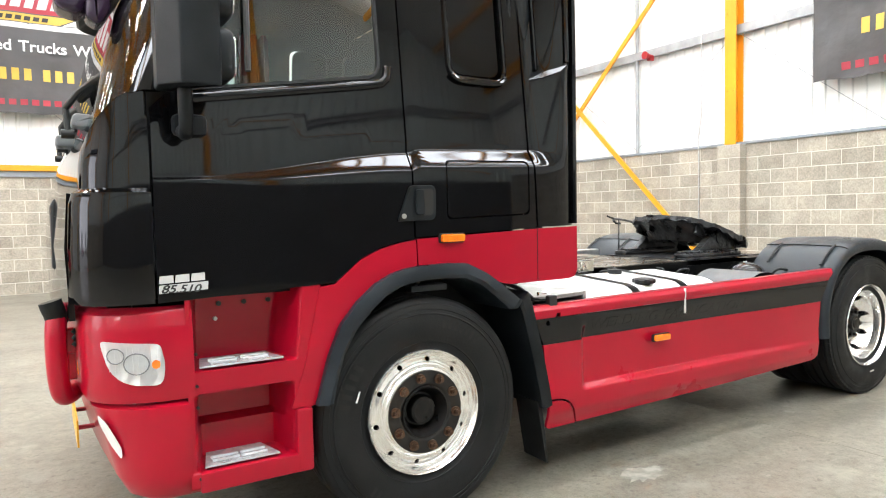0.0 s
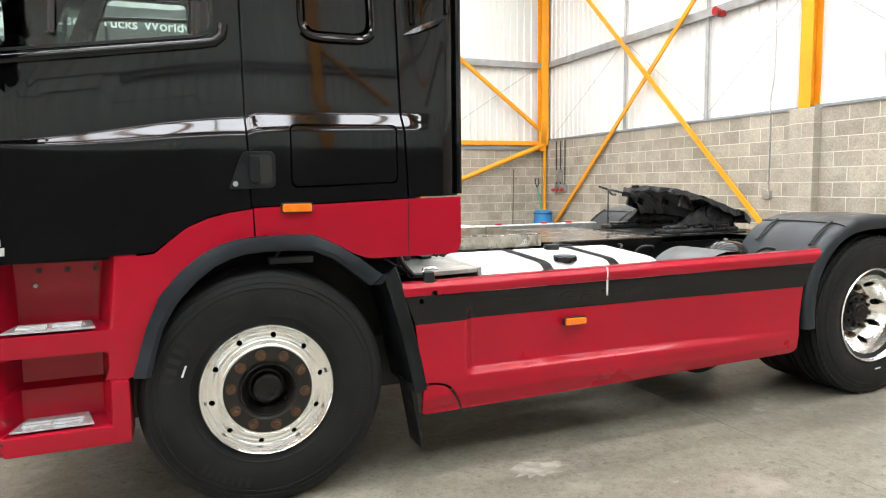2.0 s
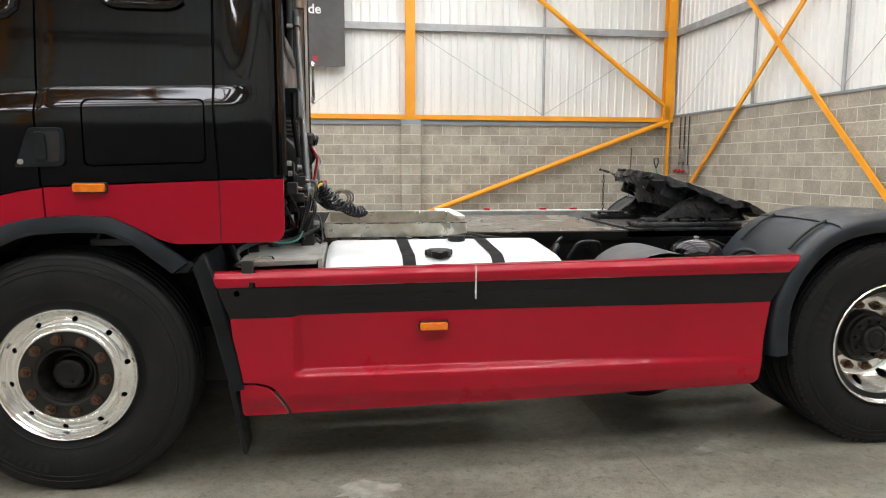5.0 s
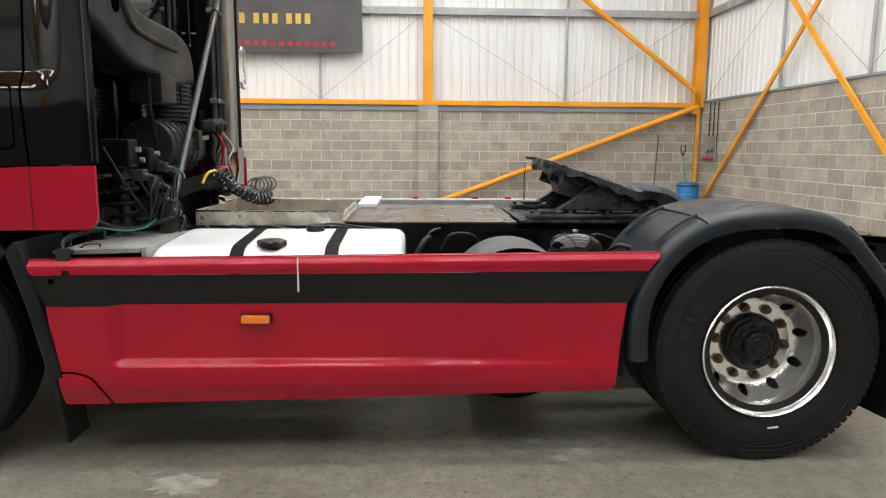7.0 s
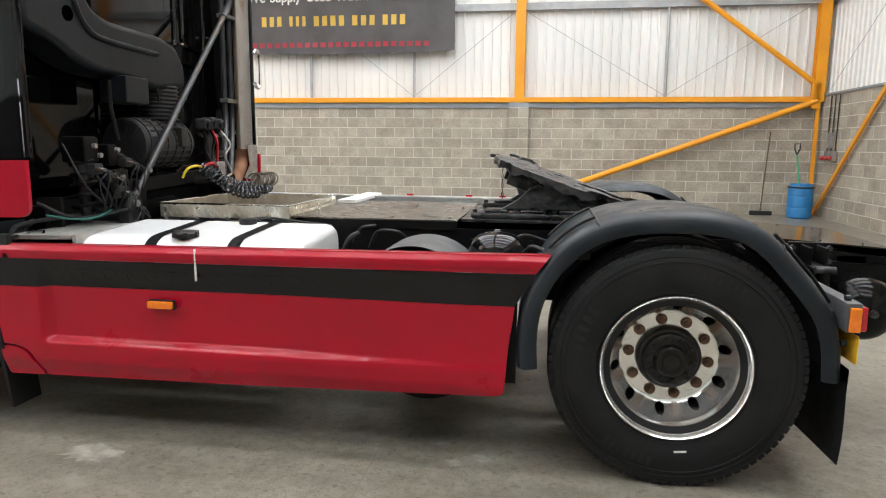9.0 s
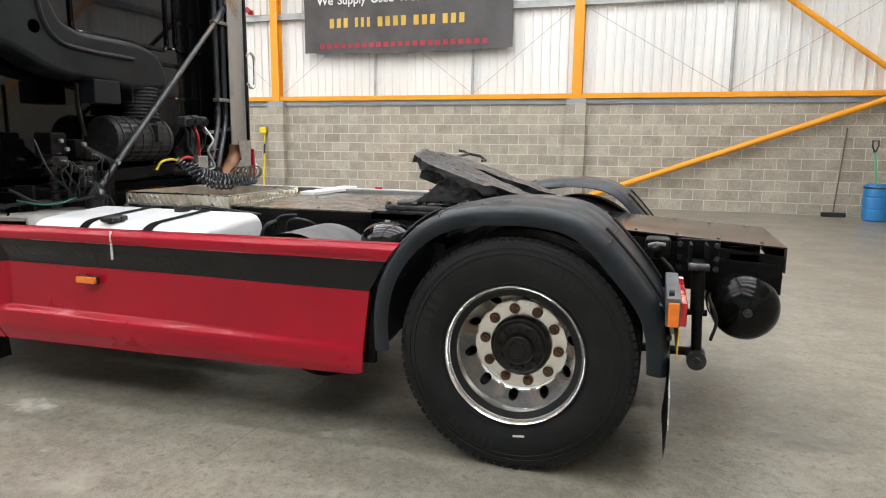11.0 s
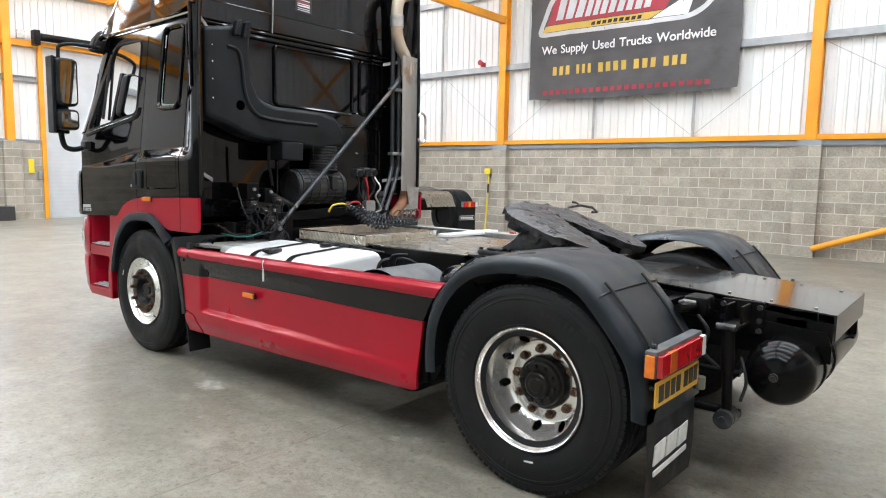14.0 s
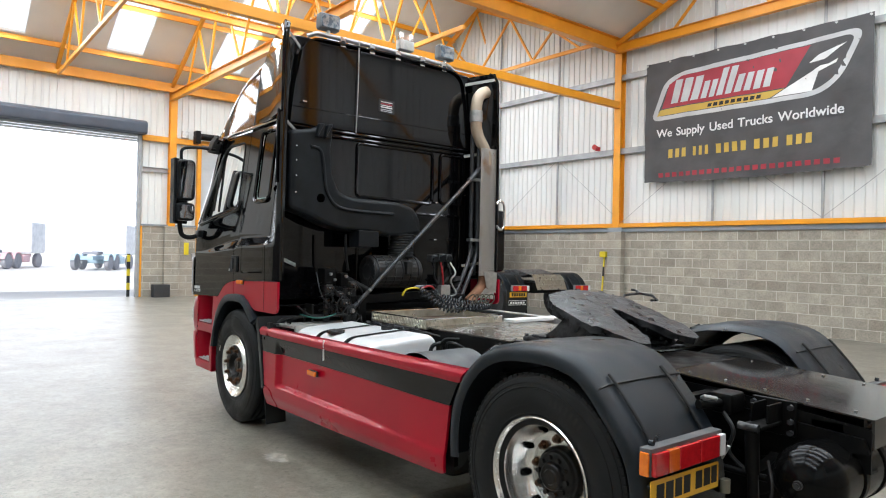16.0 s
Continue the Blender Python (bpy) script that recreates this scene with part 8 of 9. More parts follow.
cyl(bm, (2.69, 3.425, 1.075), (2.715, 3.425, 1.075), 0.020, 8)
part("pivot_bolt", bm, STEEL, sb)
for y in (3.28, 4.76):
    bm = bmesh.new()
    pts = [(2.50 + 0.06 * math.cos(t), y + 0.06 * math.sin(t), 1.03 + 0.009 * t) for t in frange(0, 2 * math.pi * 5, 70)]
    tube(bm, pts, 0.011, 8)
    sp = part("cab_spring", bm, DARK, truck, "black cab suspension spring")
    bm = bmesh.new()
    cyl(bm, (2.50, y, 0.98), (2.50, y, 1.32), 0.028, 14)
    cyl(bm, (2.50, y, 1.18), (2.50, y, 1.36), 0.05, 14)
    part("damper", bm, GREASE, sp)
bm = bmesh.new()
box(bm, 2.42, 2.56, 3.22, 3.34, 1.30, 1.44, 0.015)
box(bm, 2.50, 2.60, 3.36, 3.44, 1.28, 1.40, 0.015)
cyl(bm, (2.55, 3.40, 1.36), (2.62, 3.62, 1.24), 0.035, 14)
part("valve_block", bm, DARK, truck, "black valve blocks behind the cab")
for p in ((2.575, 3.27, 1.39), (2.575, 3.31, 1.34), (2.615, 3.40, 1.37), (2.66, 3.62, 1.25), (2.61, 3.44, 1.22)):
    bm = bmesh.new()
    cyl(bm, p, (p[0] + 0.02, p[1], p[2]), 0.013, 8)
    part("union", bm, STEEL, truck)
bm = bmesh.new()
box(bm, 2.57, 2.60, 3.40, 3.52, 1.14, 1.26, 0.004)
part("bracket_plate", bm, GREASE, truck)
random.seed(21)
for x_, y_, z_, w_ in ((2.575, 3.24, 1.27, 0.035), (2.60, 3.33, 1.22, 0.028), (2.62, 3.38, 1.14, 0.04), (2.60, 3.46, 1.30, 0.03), (2.63, 3.44, 1.06, 0.03)):
    bm = bmesh.new()
    box(bm, x_, x_ + 0.05, y_ - w_, y_ + w_, z_ - w_ * 0.8, z_ + w_ * 0.8, 0.006)
    vb = part("valve_body", bm, DRUMM, truck, "grey cast valve body")
    for k in range(3):
        bm = bmesh.new()
        dy = (k - 1) * w_ * 0.65
        cyl(bm, (x_ + 0.05, y_ + dy, z_), (x_ + 0.072, y_ + dy, z_ - 0.004), 0.008, 8)
        part("union", bm, STEEL if k % 2 else NUT, vb)
        bm = bmesh.new()
        tube(bm, curve_pts([(x_ + 0.07, y_ + dy, z_), (x_ + 0.10, y_ + dy + 0.01, z_ - 0.02), (x_ + 0.09 + 0.02 * random.random(), y_ + dy + 0.04 * (k - 1), z_ - 0.08), (x_ + 0.04, y_ + 0.10 * random.random(), 1.0 + 0.04 * random.random())], 5), 0.0045, 6)
        part("cable", bm, HOSE, vb)
# diagonal lifting strut and plain pipes
bm = bmesh.new()
cyl(bm, (2.668, 3.43, 1.075), (2.50, 5.04, 2.46), 0.019, 16)
cyl(bm, (2.515, 4.90, 2.34), (2.495, 5.06, 2.485), 0.027, 16)
part("cab_strut", bm, mat("worn_grey_tube", (0.045, 0.048, 0.052), 0.32, 0.3, (0.13, 0.08, 0.055), 2.2, spread=(0.55, 0.75)), truck, "grey diagonal tube strut")
for dy, dx in ((0.0, 0.0), (0.07, 0.02)):
    bm = bmesh.new()
    tube(bm, curve_pts([(2.46 + dx, 4.98 + dy, 3.0), (2.46 + dx, 4.98 + dy, 2.4), (2.46 + dx, 4.98 + dy, 1.75), (2.47 + dx, 4.96 + dy, 1.55), (2.55 + dx, 4.75 + dy, 1.25), (2.60 + dx, 4.62 + dy, 1.10)], 8), 0.021, 12)
    part("air_pipe", bm, GREYPIPE, truck, "dark grey pipe running down the cab rear")
for z in (2.35, 1.72):
    bm = bmesh.new()
    box(bm, 2.44, 2.51, 4.94, 5.12, z, z + 0.03, 0.004)
    part("pipe_clamp", bm, STEEL, truck)
# exhaust: stack and perforated shield
bm = bmesh.new()
tube(bm, [(2.505, 5.15, 1.30), (2.505, 5.15, 2.60)], 0.040, 20)
lower_pipe = bm
bm = bmesh.new()
tube(bm, curve_pts([(2.515, 5.13, 2.52), (2.515, 5.13, 2.62), (2.51, 5.10, 2.70), (2.50, 5.035, 2.80), (2.50, 4.995, 2.90), (2.50, 4.99, 3.02), (2.50, 4.99, 3.12), (2.50, 5.01, 3.21), (2.50, 5.06, 3.27), (2.50, 5.13, 3.30)], 8), 0.060, 20)
ex = part("exhaust_pipe", bm, RUSTPIPE, truck, "heat-stained bright exhaust stack", 60)
part("lower_pipe", lower_pipe, RUSTPIPE, ex, "rusty pipe inside the shield")
bm = bmesh.new()
lathe(bm, [(0.062, -0.06), (0.067, -0.055), (0.067, 0.055), (0.062, 0.06)], (2.50, 4.99, 3.02), "z", 24)
part("pipe_sleeve", bm, STEEL, ex, "pale steel sleeve")


def shield(a, b):
    """A flat perforated plate with turned edges in front of the lower pipe."""
    e = max(0.0, abs(a - 5.135) - 0.10)
    return (2.582 - 0.10 * (a - 5.02) - 1.1 * e, a, b)


hs = []
for k in range(66):
    for i in range(5):
        ca, cz = 5.057 + i * 0.036 + (0.018 if k % 2 else 0), 1.40 + k * 0.0192
        hs.append([(ca + 0.0085 * math.cos(q), cz + 0.0055 * math.sin(q)) for q in frange(0, 2 * math.pi, 6)[:-1]])
bm = sheet([(5.015, 1.365), (5.250, 1.365), (5.250, 2.69), (5.015, 2.69)], shield, hs, cuts_a=(5.03, 5.04, 5.23, 5.24), thick=0.003)
part("heat_shield", bm, mat("perforated_shield_steel", (0.64, 0.62, 0.59), 0.38, 0.6, (0.48, 0.30, 0.18), 4, spread=(0.56, 0.68), rvar=0.1), truck, "perforated steel exhaust shield")
bm = prism([(5.10, 1.24), (5.235, 1.18), (5.245, 1.40), (5.06, 1.40)], "x", 2.588, 2.593)
part("shield_foot", bm, STEEL, truck, "pale perforated foot of the exhaust shield")
bm = prism(rounded([(4.98, 1.14), (5.19, 1.12), (5.20, 1.20), (5.08, 1.24)], 0.015), "x", 2.595, 2.601)
part("elbow_bracket", bm, STEEL, truck)
bm = bmesh.new()
tube(bm, curve_pts([(2.53, 4.90, 1.09), (2.525, 5.02, 1.18), (2.515, 5.11, 1.27), (2.515, 5.13, 1.36)], 5), 0.055, 16)
part("exhaust_elbow", bm, mat("rusty_exhaust_elbow", (0.20, 0.085, 0.042), 0.7, 0.1, (0.34, 0.17, 0.09), 9, bump=0.001, bscale=60), truck, "rust-brown exhaust elbow")
bm = bmesh.new()
tube(bm, curve_pts([(2.60, 5.22, 2.12), (2.60, 5.25, 2.15), (2.60, 5.30, 2.14), (2.60, 5.325, 2.09), (2.60, 5.325, 1.91), (2.60, 5.30, 1.86), (2.60, 5.25, 1.86), (2.60, 5.22, 1.89)], 6), 0.013, 10)
part("grab_rail", bm, BRIGHT, truck, "bright grab rail at the cab corner")
# coupling head, hoses and coils
bm = bmesh.new()
box(bm, 2.57, 2.60, 4.44, 4.52, 1.16, 1.52, 0.006)
part("socket_tower", bm, DRUMM, truck, "black socket bracket behind the cab")
for k, (yy, dz) in enumerate(((4.37, 0.0), (4.46, 0.012), (4.55, 0.006))):
    bm = bmesh.new()
    box(bm, 2.56, 2.645, yy - 0.040, yy + 0.040, 1.50 + dz, 1.575 + dz, 0.014, 3)
    so = part("coupling_socket", bm, DRUMM, truck, "black trailer socket with a hinged lid")
    bm = bmesh.new()
    cyl(bm, (2.645, yy, 1.535 + dz), (2.662, yy, 1.53 + dz), 0.030, 18)
    part("lid", bm, PLASTIC, so)
    bm = bmesh.new()
    tube(bm, curve_pts([(2.60, yy, 1.50 + dz), (2.62 + 0.01 * k, yy + 0.01, 1.44), (2.60, yy + 0.03, 1.36), (2.61, 4.46, 1.26)], 5), 0.010, 8)
    part("cable", bm, HOSE, so)
bm = bmesh.new()
box(bm, 2.60, 2.66, 4.44, 4.56, 1.18, 1.28, 0.008)
part("junction_plate", bm, STEEL, truck)
for pts, r, m_, lab in (([(2.62, 4.46, 1.50), (2.66, 4.45, 1.42), (2.64, 4.48, 1.30), (2.63, 4.50, 1.20)], 0.009, RHOSE, "red hose"), ([(2.62, 4.58, 1.50), (2.68, 4.60, 1.40), (2.66, 4.56, 1.32), (2.67, 4.62, 1.20), (2.66, 4.56, 1.17)], 0.009, STEEL, "braided line"), ([(2.66, 3.98, 1.19), (2.68, 4.01, 1.245), (2.70, 4.08, 1.262), (2.70, 4.15, 1.255)], 0.009, YHOSE, "yellow hose"), ([(2.70, 4.17, 1.25), (2.72, 4.22, 1.275), (2.72, 4.28, 1.27), (2.71, 4.31, 1.25)], 0.010, RHOSE, "red hose"), ([(2.45, 3.05, 1.04), (2.56, 3.12, 1.015), (2.62, 3.2, 1.02), (2.64, 3.30, 1.05)], 0.005, GHOSE, "green cable"), ([(2.40, 3.05, 1.10), (2.55, 3.15, 1.02), (2.70, 3.40, 1.05)], 0.010, HOSE, "black cable"), ([(2.55, 3.25, 1.30), (2.62, 3.30, 1.15), (2.60, 3.40, 1.06), (2.66, 3.5, 1.04)], 0.007, HOSE, "black cable"), ([(2.45, 3.2, 1.4), (2.56, 3.2, 1.2), (2.6, 3.3, 1.08)], 0.006, HOSE, "black cable")):
    bm = bmesh.new()
    tube(bm, curve_pts(pts, 8), r, 8)
    part("hose", bm, m_, truck, lab)


def coil(path, turns, R, r, m_):
    """A coiled air line round a bent path."""
    base = curve_pts(path, 12)
    n = turns * 12
    pts = []
    for i in range(n + 1):
        t = i / n * (len(base) - 1)
        k = min(int(t), len(base) - 2)
        p = base[k].lerp(base[k + 1], t - k)
        d = (base[k + 1] - base[k]).normalized()
        u = d.cross(Vector((0, 0, 1)))
        u = u.normalized() if u.length > 0.1 else Vector((1, 0, 0))
        v = u.cross(d)
        a = 2 * math.pi * turns * i / n
        pts.append(p + u * R * math.cos(a) + v * R * math.sin(a))
    bm = bmesh.new()
    tube(bm, pts, r, 7)
    return part("coiled_line", bm, m_, truck, "coiled suzie air line lying on the tray")


coil([(2.68, 4.16, 1.25), (2.74, 4.20, 1.20), (2.82, 4.25, 1.12), (2.90, 4.32, 1.075), (2.96, 4.42, 1.07)], 14, 0.031, 0.0078, COIL)
coil([(2.70, 4.32, 1.24), (2.73, 4.40, 1.14), (2.82, 4.52, 1.08), (2.88, 4.72, 1.075), (2.83, 4.92, 1.075)], 22, 0.026, 0.0066, COIL)
coil([(2.68, 4.44, 1.16), (2.72, 4.60, 1.11), (2.74, 4.8, 1.09), (2.70, 5.02, 1.09)], 18, 0.034, 0.007, COIL)
bm = bmesh.new()
for k in range(7):
    yy, xx = 4.72 + 0.04 * k, 2.80 + 0.02 * (k % 3)
    tube(bm, [(xx + 0.06 * math.cos(t), yy + 0.05 * math.sin(t) * 0.4, 1.14 + 0.05 * math.sin(t)) for t in frange(0, 2 * math.pi, 16)[:-1]], 0.006, 6, True)
part("looped_cable", bm, mat("brown_cable", (0.10, 0.085, 0.06), 0.5), truck)
# clutter of fittings along the rail by the tank
random.seed(4)
for i in range(14):
    x = 2.80 + i * 0.06
    y = 3.50 + 0.04 * random.random()
    bm = bmesh.new()
    if i % 3 == 0:
        cyl(bm, (x, y, 0.955), (x + 0.03, y, 0.985), 0.02, 10)
    elif i % 3 == 1:
        box(bm, x - 0.02, x + 0.03, y - 0.02, y + 0.02, 0.95, 0.982, 0.006)
    else:
        tube(bm, curve_pts([(x, y, 0.95), (x + 0.02, y - 0.03, 0.99), (x + 0.10, y - 0.02, 0.985), (x + 0.14, y, 0.955)], 5), 0.008, 6)
    part("pipe_fitting", bm, HOSE if i % 3 else INK, truck)
# ---------------------------------------------------------------- the second tractor unit, seen past the cab
X2, Y2 = -3.76, 11.50
t2 = thing("tractor_unit", (X2 - 2.5, Y2 + 1.2, 0), "dark tractor unit parked behind, seen from its tail", "truck")
for s in (0, 1):
    y = Y2 + (0.0 if s == 0 else 1.88)
    bm = bmesh.new()
    rows = []
    for k in range(15):
        a = math.pi * (0.02 + 0.93 * k / 14)
        x, z = X2 - 0.62 + 0.62 * math.cos(a), 0.55 + 0.60 * math.sin(a)
        rows.append([(x, y, z - 0.04), (x, y + 0.02, z), (x, y + 0.58, z), (x, y + 0.60, z - 0.04)])
    grid(bm, rows)
    bmesh.ops.solidify(bm, geom=bm.faces[:], thickness=0.01)
    g = part("mudguard", bm, GUARD, t2, "", 50)
    for yy in (y + 0.15, y + 0.42):
        bm = bmesh.new()
        tube(bm, [(X2 - 0.62 + 0.635 * math.cos(a), yy, 0.55 + 0.615 * math.sin(a)) for a in frange(0.5, 1.1, 6)], 0.014, 6)
        part("strap", bm, RUBBER, g)
    bm = bmesh.new()
    lathe(bm, [(0.28, 0.0), (0.46, 0.0), (0.51, 0.06), (0.51, 0.50), (0.46, 0.55), (0.28, 0.55)], (X2 - 0.62, y + 0.02, 0.51), "y", 40)
    part("tyre", bm, RUBBER, t2)
    bm = bmesh.new()
    cyl(bm, (X2 - 0.62, y + 0.06, 0.51), (X2 - 0.62, y + 0.50, 0.51), 0.285, 32)
    part("rim", bm, DARK, t2)
    bm = bmesh.new()
    box(bm, X2 - 0.02, X2 + 0.06, y + 0.12, y + 0.60, 0.72, 0.86, 0.008)
    tl = part("tail_lamp", bm, GREYPL, t2)
    for a, b, m_ in ((0.13, 0.28, REDLENS), (0.285, 0.36, AMBER), (0.365, 0.52, REDLENS), (0.525, 0.59, TANK)):
        bm = bmesh.new()
        box(bm, X2 + 0.058, X2 + 0.085, y + a, y + b, 0.73, 0.85, 0.006)
        part("lens", bm, m_, tl)
    bm = bmesh.new()
    box(bm, X2 - 0.02, X2 + 0.0, y, y + 0.60, 0.12, 0.74, 0.006)
    mf = part("mud_flap", bm, RUBBER, t2)
    loop = [(y + 0.06, 0.40), (y + 0.56, 0.40), (y + 0.56, 0.50), (y + 0.06, 0.50)]
    bm = bmesh.new()
    tube(bm, [(X2 + 0.002, a, b) for a, b in loop], 0.006, 4, True)
    for k in range(6):
        box(bm, X2, X2 + 0.003, y + 0.10 + 0.072 * k, y + 0.15 + 0.072 * k, 0.425, 0.475)
    part("mark_bar", bm, WHITE, mf)
bm = prism([(Y2 + 0.08, 0.58), (Y2 + 0.56, 0.58), (Y2 + 0.56, 0.70), (Y2 + 0.08, 0.70)], "x", X2 + 0.006, X2 + 0.014)
pl = part("rear_plate", bm, YPLATE, t2)
for k in range(6):
    bm = prism([(Y2 + 0.13 + 0.068 * k, 0.60), (Y2 + 0.18 + 0.068 * k, 0.60), (Y2 + 0.18 + 0.068 * k, 0.68), (Y2 + 0.13 + 0.068 * k, 0.68)], "x", X2 + 0.014, X2 + 0.016)
    part("plate_bar", bm, INK, pl)
bm = bmesh.new()
box(bm, X2 - 4.4, X2 - 0.1, Y2 + 0.82, Y2 + 1.66, 0.66, 0.92, 0.02)
part("chassis_rails", bm, DARK, t2)
bm = bmesh.new()
grid(bm, [[(X2 - 0.9 + 0.95 * t, y, 1.10 - 0.75 * max(0, t - 0.72) * 6 * (t - 0.72)) for t in (0, 0.3, 0.6, 0.72, 0.85, 1.0)] for y in (Y2 + 0.85, Y2 + 1.75)])
bmesh.ops.solidify(bm, geom=bm.faces[:], thickness=0.006)
cp = part("tread_plate", bm, TREAD, t2, "bright tread plate cover")
bm = bmesh.new()
for i in range(14):
    for k in range(12):
        x, y = X2 - 0.85 + i * 0.065, Y2 + 0.89 + k * 0.072
        z = 1.10 - 0.75 * max(0, (x - X2 + 0.9) / 0.95 - 0.72) * 6 * ((x - X2 + 0.9) / 0.95 - 0.72)
        box(bm, x, x + 0.035, y, y + 0.03, z + 0.001, z + 0.009)
tagged(part("tread_bars", bm, TREAD, cp), kind="stuff")
bm = prism(rounded([(X2 - 1.3, 1.0), (X2 - 0.7, 1.02), (X2 - 0.35, 1.08), (X2 - 0.35, 1.12), (X2 - 0.9, 1.22), (X2 - 1.4, 1.18)], 0.03), "y", Y2 + 0.85, Y2 + 1.7, 0.02)
part("coupling_plate", bm, GREASE, t2)
bm = bmesh.new()
box(bm, X2 - 5.6, X2 - 3.6, Y2 + 0.05, Y2 + 2.4, 1.05, 2.9, 0.12)
part("cab", bm, BLACK, t2)
bm = bmesh.new()
box(bm, X2 - 5.7, X2 - 3.5, Y2, Y2 + 2.45, 0.35, 1.04, 0.05)
part("cab_base", bm, RED, t2)
bm = bmesh.new()
lathe(bm, [(0.28, 0.0), (0.46, 0.0), (0.51, 0.06), (0.51, 0.26), (0.46, 0.30), (0.28, 0.30)], (X2 - 4.42, Y2 - 0.01, 0.51), "y", 40)
part("tyre", bm, RUBBER, t2)


t2.rotation_euler.z = radians(-10)
t2.location += Vector((0.54, 0.25, 0))

# ---------------------------------------------------------------- the yard beyond the door
def yard_truck(x, y, yaw, body, lab):
    t = thing("yard_truck", (x, y, -0.06), lab, "truck", "trucks in the yard")
    m = Matrix.Translation((x, y, -0.06)) @ Matrix.Rotation(radians(yaw), 4, "Z")

    def add(name, bm, mt):
        bm.transform(m)
        part(name, bm, mt, t)
    bm = bmesh.new()
    box(bm, -1.0, 5.0, -0.4, 0.4, 0.7, 0.95, 0.02)
    add("chassis", bm, body)
    for px in (0.0, 1.3, 4.4):
        for sy in (-1.2, 0.9):
            bm = bmesh.new()
            lathe(bm, [(0.0, 0.02), (0.26, 0.02), (0.28, 0.0), (0.46, 0.0), (0.51, 0.05), (0.51, 0.25), (0.46, 0.3), (0.0, 0.3)], (px, sy, 0.51), "y", 28)
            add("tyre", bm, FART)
            if px < 2:
                bm = bmesh.new()
                lathe(bm, [(0.56, 0.0), (0.57, 0.3)], (px, sy, 0.53), "y", 28)
                bmesh.ops.delete(bm, geom=[v for v in bm.verts if v.co.z < 0.6], context="VERTS")
                bmesh.ops.solidify(bm, geom=bm.faces[:], thickness=0.02)
                add("mudguard", bm, body)
    bm = bmesh.new()
    box(bm, 3.2, 5.5, -1.2, 1.2, 1.0, 3.2, 0.15)
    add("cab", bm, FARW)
    bm = bmesh.new()
    box(bm, 2.0, 3.0, -1.2, 1.2, 0.4, 0.9, 0.08)
    add("tank", bm, body)
    bm = bmesh.new()
    box(bm, -0.4, 0.6, -0.5, 0.5, 1.05, 1.25, 0.05)
    add("coupling", bm, FART)


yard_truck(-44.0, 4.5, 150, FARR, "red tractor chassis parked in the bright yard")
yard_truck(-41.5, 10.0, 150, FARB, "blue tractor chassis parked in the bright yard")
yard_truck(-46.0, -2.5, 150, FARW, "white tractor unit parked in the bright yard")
bm = bmesh.new()
vs = [bm.verts.new(p) for p in ((-150, -160, -1), (-150, 190, -1), (-150, 190, 110), (-150, -160, 110))]
bm.faces.new(vs)
tagged(new("backdrop", mesh_of("backdrop", bm, HAZE)), "bright white hazy sky beyond the yard", "sky", kind="structure")
random.seed(9)
for i in range(3):
    x, y, r = -88 + random.random() * 6, 32 + i * 5, 3.2 + random.random()
    tr = thing("tree", (x, y, -0.06), "hazy green tree beyond the yard", "tree", "trees beyond the yard")
    bm = bmesh.new()
    cyl(bm, (x, y, -0.06), (x + 0.2, y, 5.0), 0.25, 10, 0.12)
    for k in range(4):
        cyl(bm, (x + 0.1, y, 3.0 + 0.4 * k), (x + 1.4 * math.cos(k * 1.7), y + 1.4 * math.sin(k * 1.7), 5.0 + 0.5 * k), 0.09, 6, 0.04)
    part("trunk", bm, WOOD, tr)
    vs, fs = [], []
    for k in range(900):
        u, v, w = random.gauss(0, 1), random.gauss(0, 1), random.gauss(0, 1)
        q = math.sqrt(u * u + v * v + w * w) or 1
        rad = r * (0.45 + 0.55 * random.random() ** 0.5) * (0.8 + 0.25 * math.sin(5 * math.atan2(v, u)))
        p = Vector((x + u / q * rad, y + v / q * rad, 6.0 + w / q * rad * 0.8))
        a, b = Vector((random.gauss(0, 1), random.gauss(0, 1), random.gauss(0, 1))).normalized() * 0.28, Vector((random.gauss(0, 1), random.gauss(0, 1), random.gauss(0, 1))).normalized() * 0.22
        n0 = len(vs)
        vs += [p - a, p + b, p + a, p - b]
        fs.append((n0, n0 + 1, n0 + 2, n0 + 3))
    me = bpy.data.meshes.new("crown")
    me.from_pydata([tuple(v) for v in vs], [], fs)
    me.materials.append(LEAF)
    part("crown", me, None, tr)

# ---------------------------------------------------------------- floor scars
random.seed(12)


def scar(x, y, r, m_, label, squash=0.6):
    pts = []
    for k in range(26):
        a = 2 * math.pi * k / 26
        rr = r * (0.65 + 0.55 * random.random())
        pts.append((x + rr * math.cos(a), y + rr * squash * math.sin(a)))
    bm = sheet(pts, lambda a, b: (a, b, 0.0015))
    return solo("floor_patch", bm, m_, label, "floor patch", "marks on the floor")


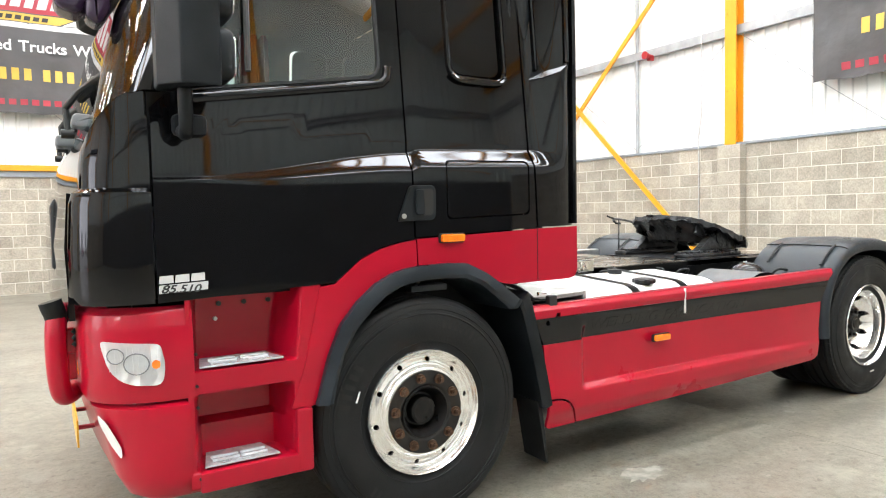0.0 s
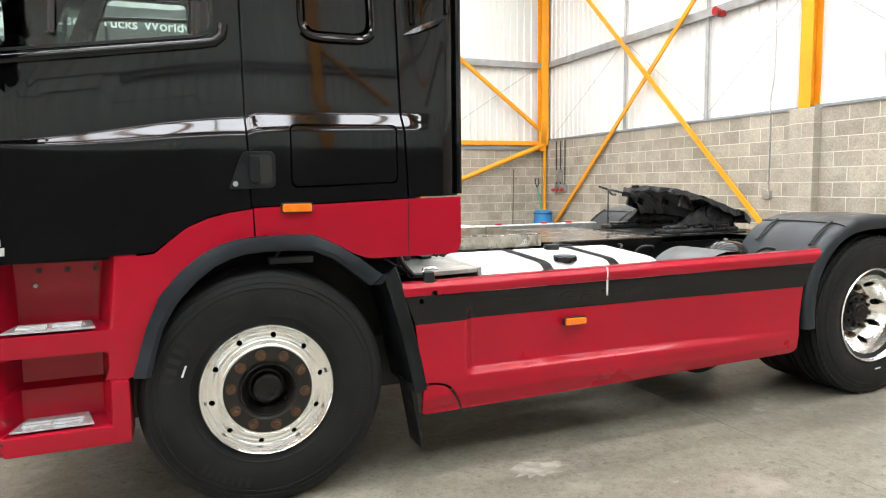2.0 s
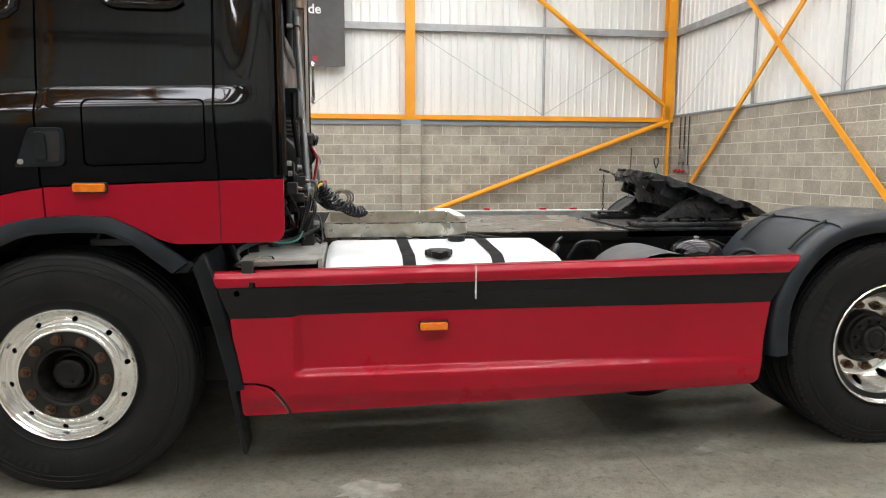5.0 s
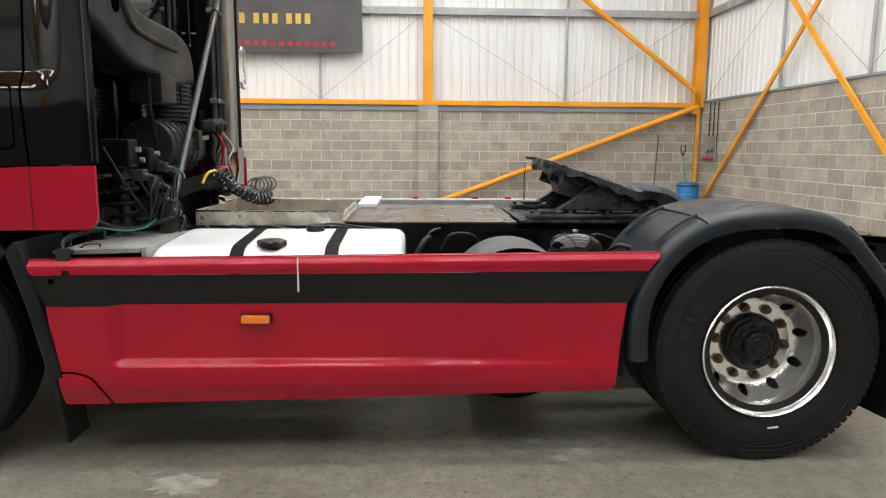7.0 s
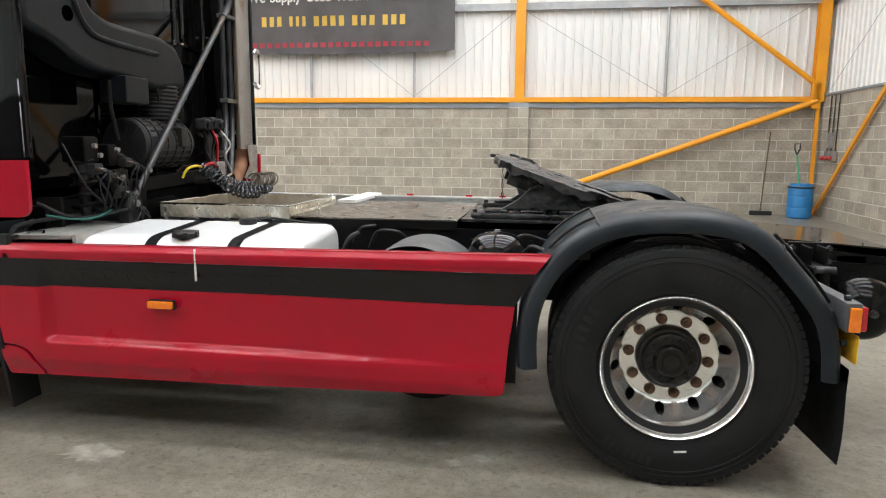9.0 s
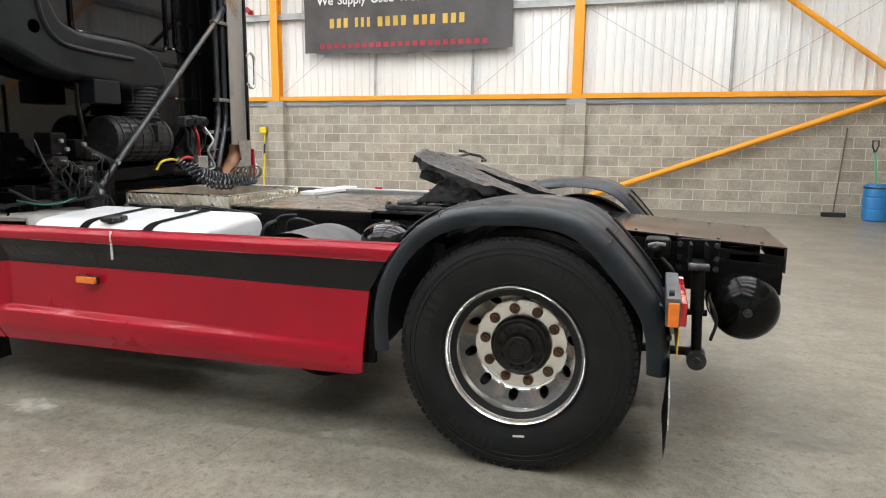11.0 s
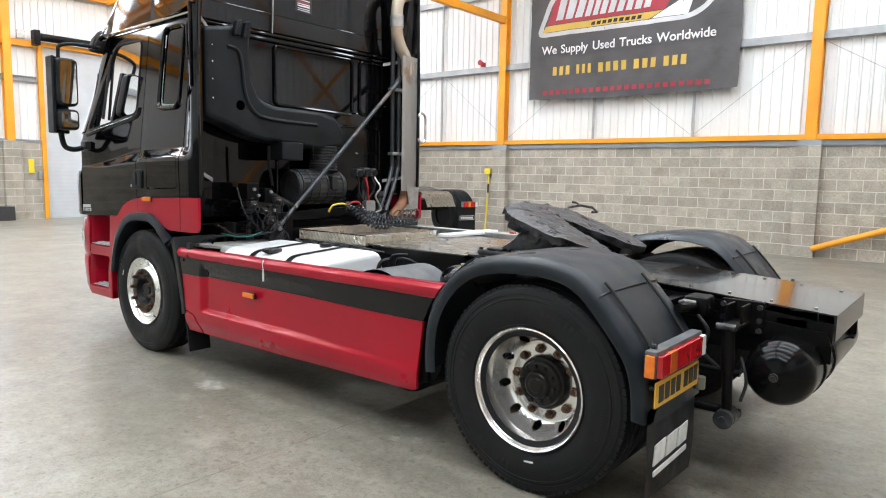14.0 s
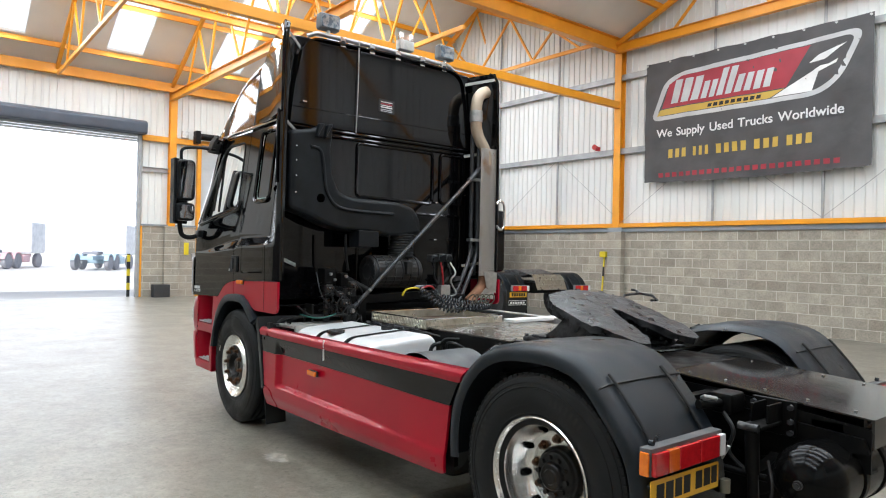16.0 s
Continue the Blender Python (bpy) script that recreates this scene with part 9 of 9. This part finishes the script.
PATCH = mat("pale_filler_patch", (0.34, 0.322, 0.28), 0.6, 0, (0.235, 0.222, 0.19), 16, spread=(0.38, 0.62))
OIL = mat("oil_spot", (0.12, 0.11, 0.092), 0.34, 0, (0.20, 0.186, 0.155), 14)
for x, y, r in ((2.94, 2.63, 0.15), (4.69, 2.89, 0.07), (4.58, 2.82, 0.06), (4.5, 3.0, 0.05), (3.45, 2.25, 0.02), (6.9, 2.1, 0.05)):
    scar(x, y, r, PATCH, "pale filler patch in the concrete floor")
for x, y, r in ((7.4, 4.6, 0.14), (7.7, 5.2, 0.20), (0.62, 2.35, 0.02), (0.55, 2.42, 0.03), (0.95, 2.9, 0.12), (8.4, 9.2, 0.25), (3.2, 2.30, 0.012), (6.8, 3.5, 0.22)):
    scar(x, y, r, OIL, "dark oil spot on the concrete floor", 0.5)

bm = bmesh.new()
box(bm, 4.2185, 4.2215, YF + 0.05, YB - 0.05, 0.0, 0.0012)
tagged(new("floor_joint", mesh_of("floor_joint", bm, mat("filled_joint", (0.15, 0.14, 0.115), 0.5, 0, (0.24, 0.225, 0.19), 6))), "thin filled saw-cut joint in the concrete floor", "floor joint", kind="structure")

# ---------------------------------------------------------------- block walls, last
BW, BH, BD = 0.437, 0.212, 0.002


def block_mesh(w, h):
    bm = bmesh.new()
    box(bm, 0, w, 0, BD + 0.05, 0, h, 0.0015, 1)
    me = mesh_of("block", bm, BLOCK, 20)
    return me


FULL, HALF = block_mesh(BW, BH), block_mesh(0.215, BH)
MESHES = {}


def block_wall(name, m, length, courses, keep, label, z_extra=0.0, gaps=(), joint=None, face=None):
    """Courses of blocks on a mortar backing. m: x along the wall, y into it. keep(a): blocks that are objects of their own."""
    h = courses * 0.225 + z_extra
    bm = bmesh.new()
    edges = [0.0] + [v for g in gaps for v in g] + [length]
    for a, b in zip(edges[::2], edges[1::2]):
        if b - a > 0.01:
            box(bm, a, b, BD, 0.22, 0, h)
    bm.transform(m)
    w = tagged(new(name, mesh_of(name, bm, joint or MORTAR)), label, "wall", kind="structure")
    rest = []
    n = 0
    for c in range(courses):
        a = 0.0 if c % 2 == 0 else -0.225
        while a < length:
            x0, x1 = max(a, 0.0), min(a + BW, length)
            for g0, g1 in gaps:
                if x0 < g1 and x1 > g0:
                    if x0 >= g0 and x1 <= g1:
                        x1 = x0
                    elif x0 < g0:
                        x1 = g0
                    else:
                        x0 = g1
            if x1 - x0 > 0.03:
                key = round(x1 - x0, 3)
                if key not in MESHES:
                    MESHES[key] = FULL if abs(key - BW) < 0.002 else block_mesh(key, BH)
                j = 0.0012 * math.sin(n * 12.9898)
                t = Matrix.Translation((x0, j, c * 0.225 + 0.0065))
                if keep((x0 + x1) / 2) and n < 300:
                    o = new("block", MESHES[key])
                    o.parent = w
                    o.matrix_basis = m @ t
                    n += 1
                else:
                    rest.append((MESHES[key], m @ t))
            a += 0.45
    if rest:
        vs, fs = [], []
        for me, t in rest:
            k = len(vs)
            vs += [tuple(t @ v.co) for v in me.vertices]
            fs += [tuple(i + k for i in p.vertices) for p in me.polygons]
        me = bpy.data.meshes.new("blocks")
        me.from_pydata(vs, [], fs)
        me.materials.append(face or BLOCK_REST)
        o = new("blocks", me)
        o.parent = w
        tagged(o, kind="stuff")
    return w


BLOCK_REST = BLOCK.copy()
BLOCK_REST.name = "grey_concrete_block_joined"
_n = BLOCK_REST.node_tree.nodes
_info = [n for n in _n if n.bl_idname == "ShaderNodeObjectInfo"][0]
_mr = _info.outputs["Random"].links[0].to_node
_geo = _n.new("ShaderNodeNewGeometry")
BLOCK_REST.node_tree.links.new(_geo.outputs["Random Per Island"], _mr.inputs[0])

block_wall("blockwork_north", Matrix.Translation((XL, YB, 0)), XR - XL, 10, lambda a: 10.8 < a < 24.2, "grey concrete block wall with pale joints", 0.0)
RZ = Matrix.Rotation(radians(-90), 4, "Z")
block_wall("blockwork_east", Matrix.Translation((XR, YB, 0)) @ RZ, YB - YF, 11, lambda a: a < 12.0, "grey concrete block wall with pale joints")
RW = Matrix.Rotation(radians(90), 4, "Z")
block_wall("blockwork_west", Matrix.Translation((XL, YF, 0)) @ RW, YB - YF, 10, lambda a: 5.3 - YF < a < 8.3 - YF, "grey concrete block wall beside the doors", 0.0, [(DOOR[0] - YF - 0.1, DOOR[1] - YF + 0.1), (SHUT[0] - YF - 0.1, SHUT[1] - YF + 0.1)])
R2 = Matrix.Rotation(radians(180), 4, "Z")
block_wall("blockwork_south", Matrix.Translation((XR, YF, 0)) @ R2, XR - XL, 10, lambda a: False, "unseen concrete block wall, coloured dark so that the cab reflects little there", 0.0, (), DARKBLOCK, DARKBLOCK)


def pier(name, m, courses, width=0.44, proud=0.16):
    bm = bmesh.new()
    box(bm, 0.003, width - 0.003, -proud + 0.003, -0.001, 0, courses * 0.225)
    bm.transform(m)
    w = tagged(new(name, mesh_of(name, bm, MORTAR)), "grey block pier under a steel post", "pier", kind="structure")
    for c in range(courses):
        cuts = ((0.0, width),) if c % 2 == 0 else ((0.0, width / 2 - 0.005), (width / 2 + 0.005, width))
        for a, b in cuts:
            key = ("pier", round(b - a, 3), proud)
            if key not in MESHES:
                bm = bmesh.new()
                box(bm, 0, b - a, 0, proud - 0.001, 0, BH, 0.002, 1)
                MESHES[key] = mesh_of("block", bm, BLOCK, 20)
            o = new("block", MESHES[key])
            o.parent = w
            o.matrix_basis = m @ Matrix.Translation((a, -proud, c * 0.225 + 0.008))


for x in (-10.8, *COLX):
    pier("pier", Matrix.Translation((x - 0.22, YB, 0)), 10)
for y in (7.42, -0.1):
    pier("pier", Matrix.Translation((XR, y + 0.22, 0)) @ RZ, 11)
pier("pier", Matrix.Translation((XL, 7.02 - 0.22, 0)) @ RW, 10)
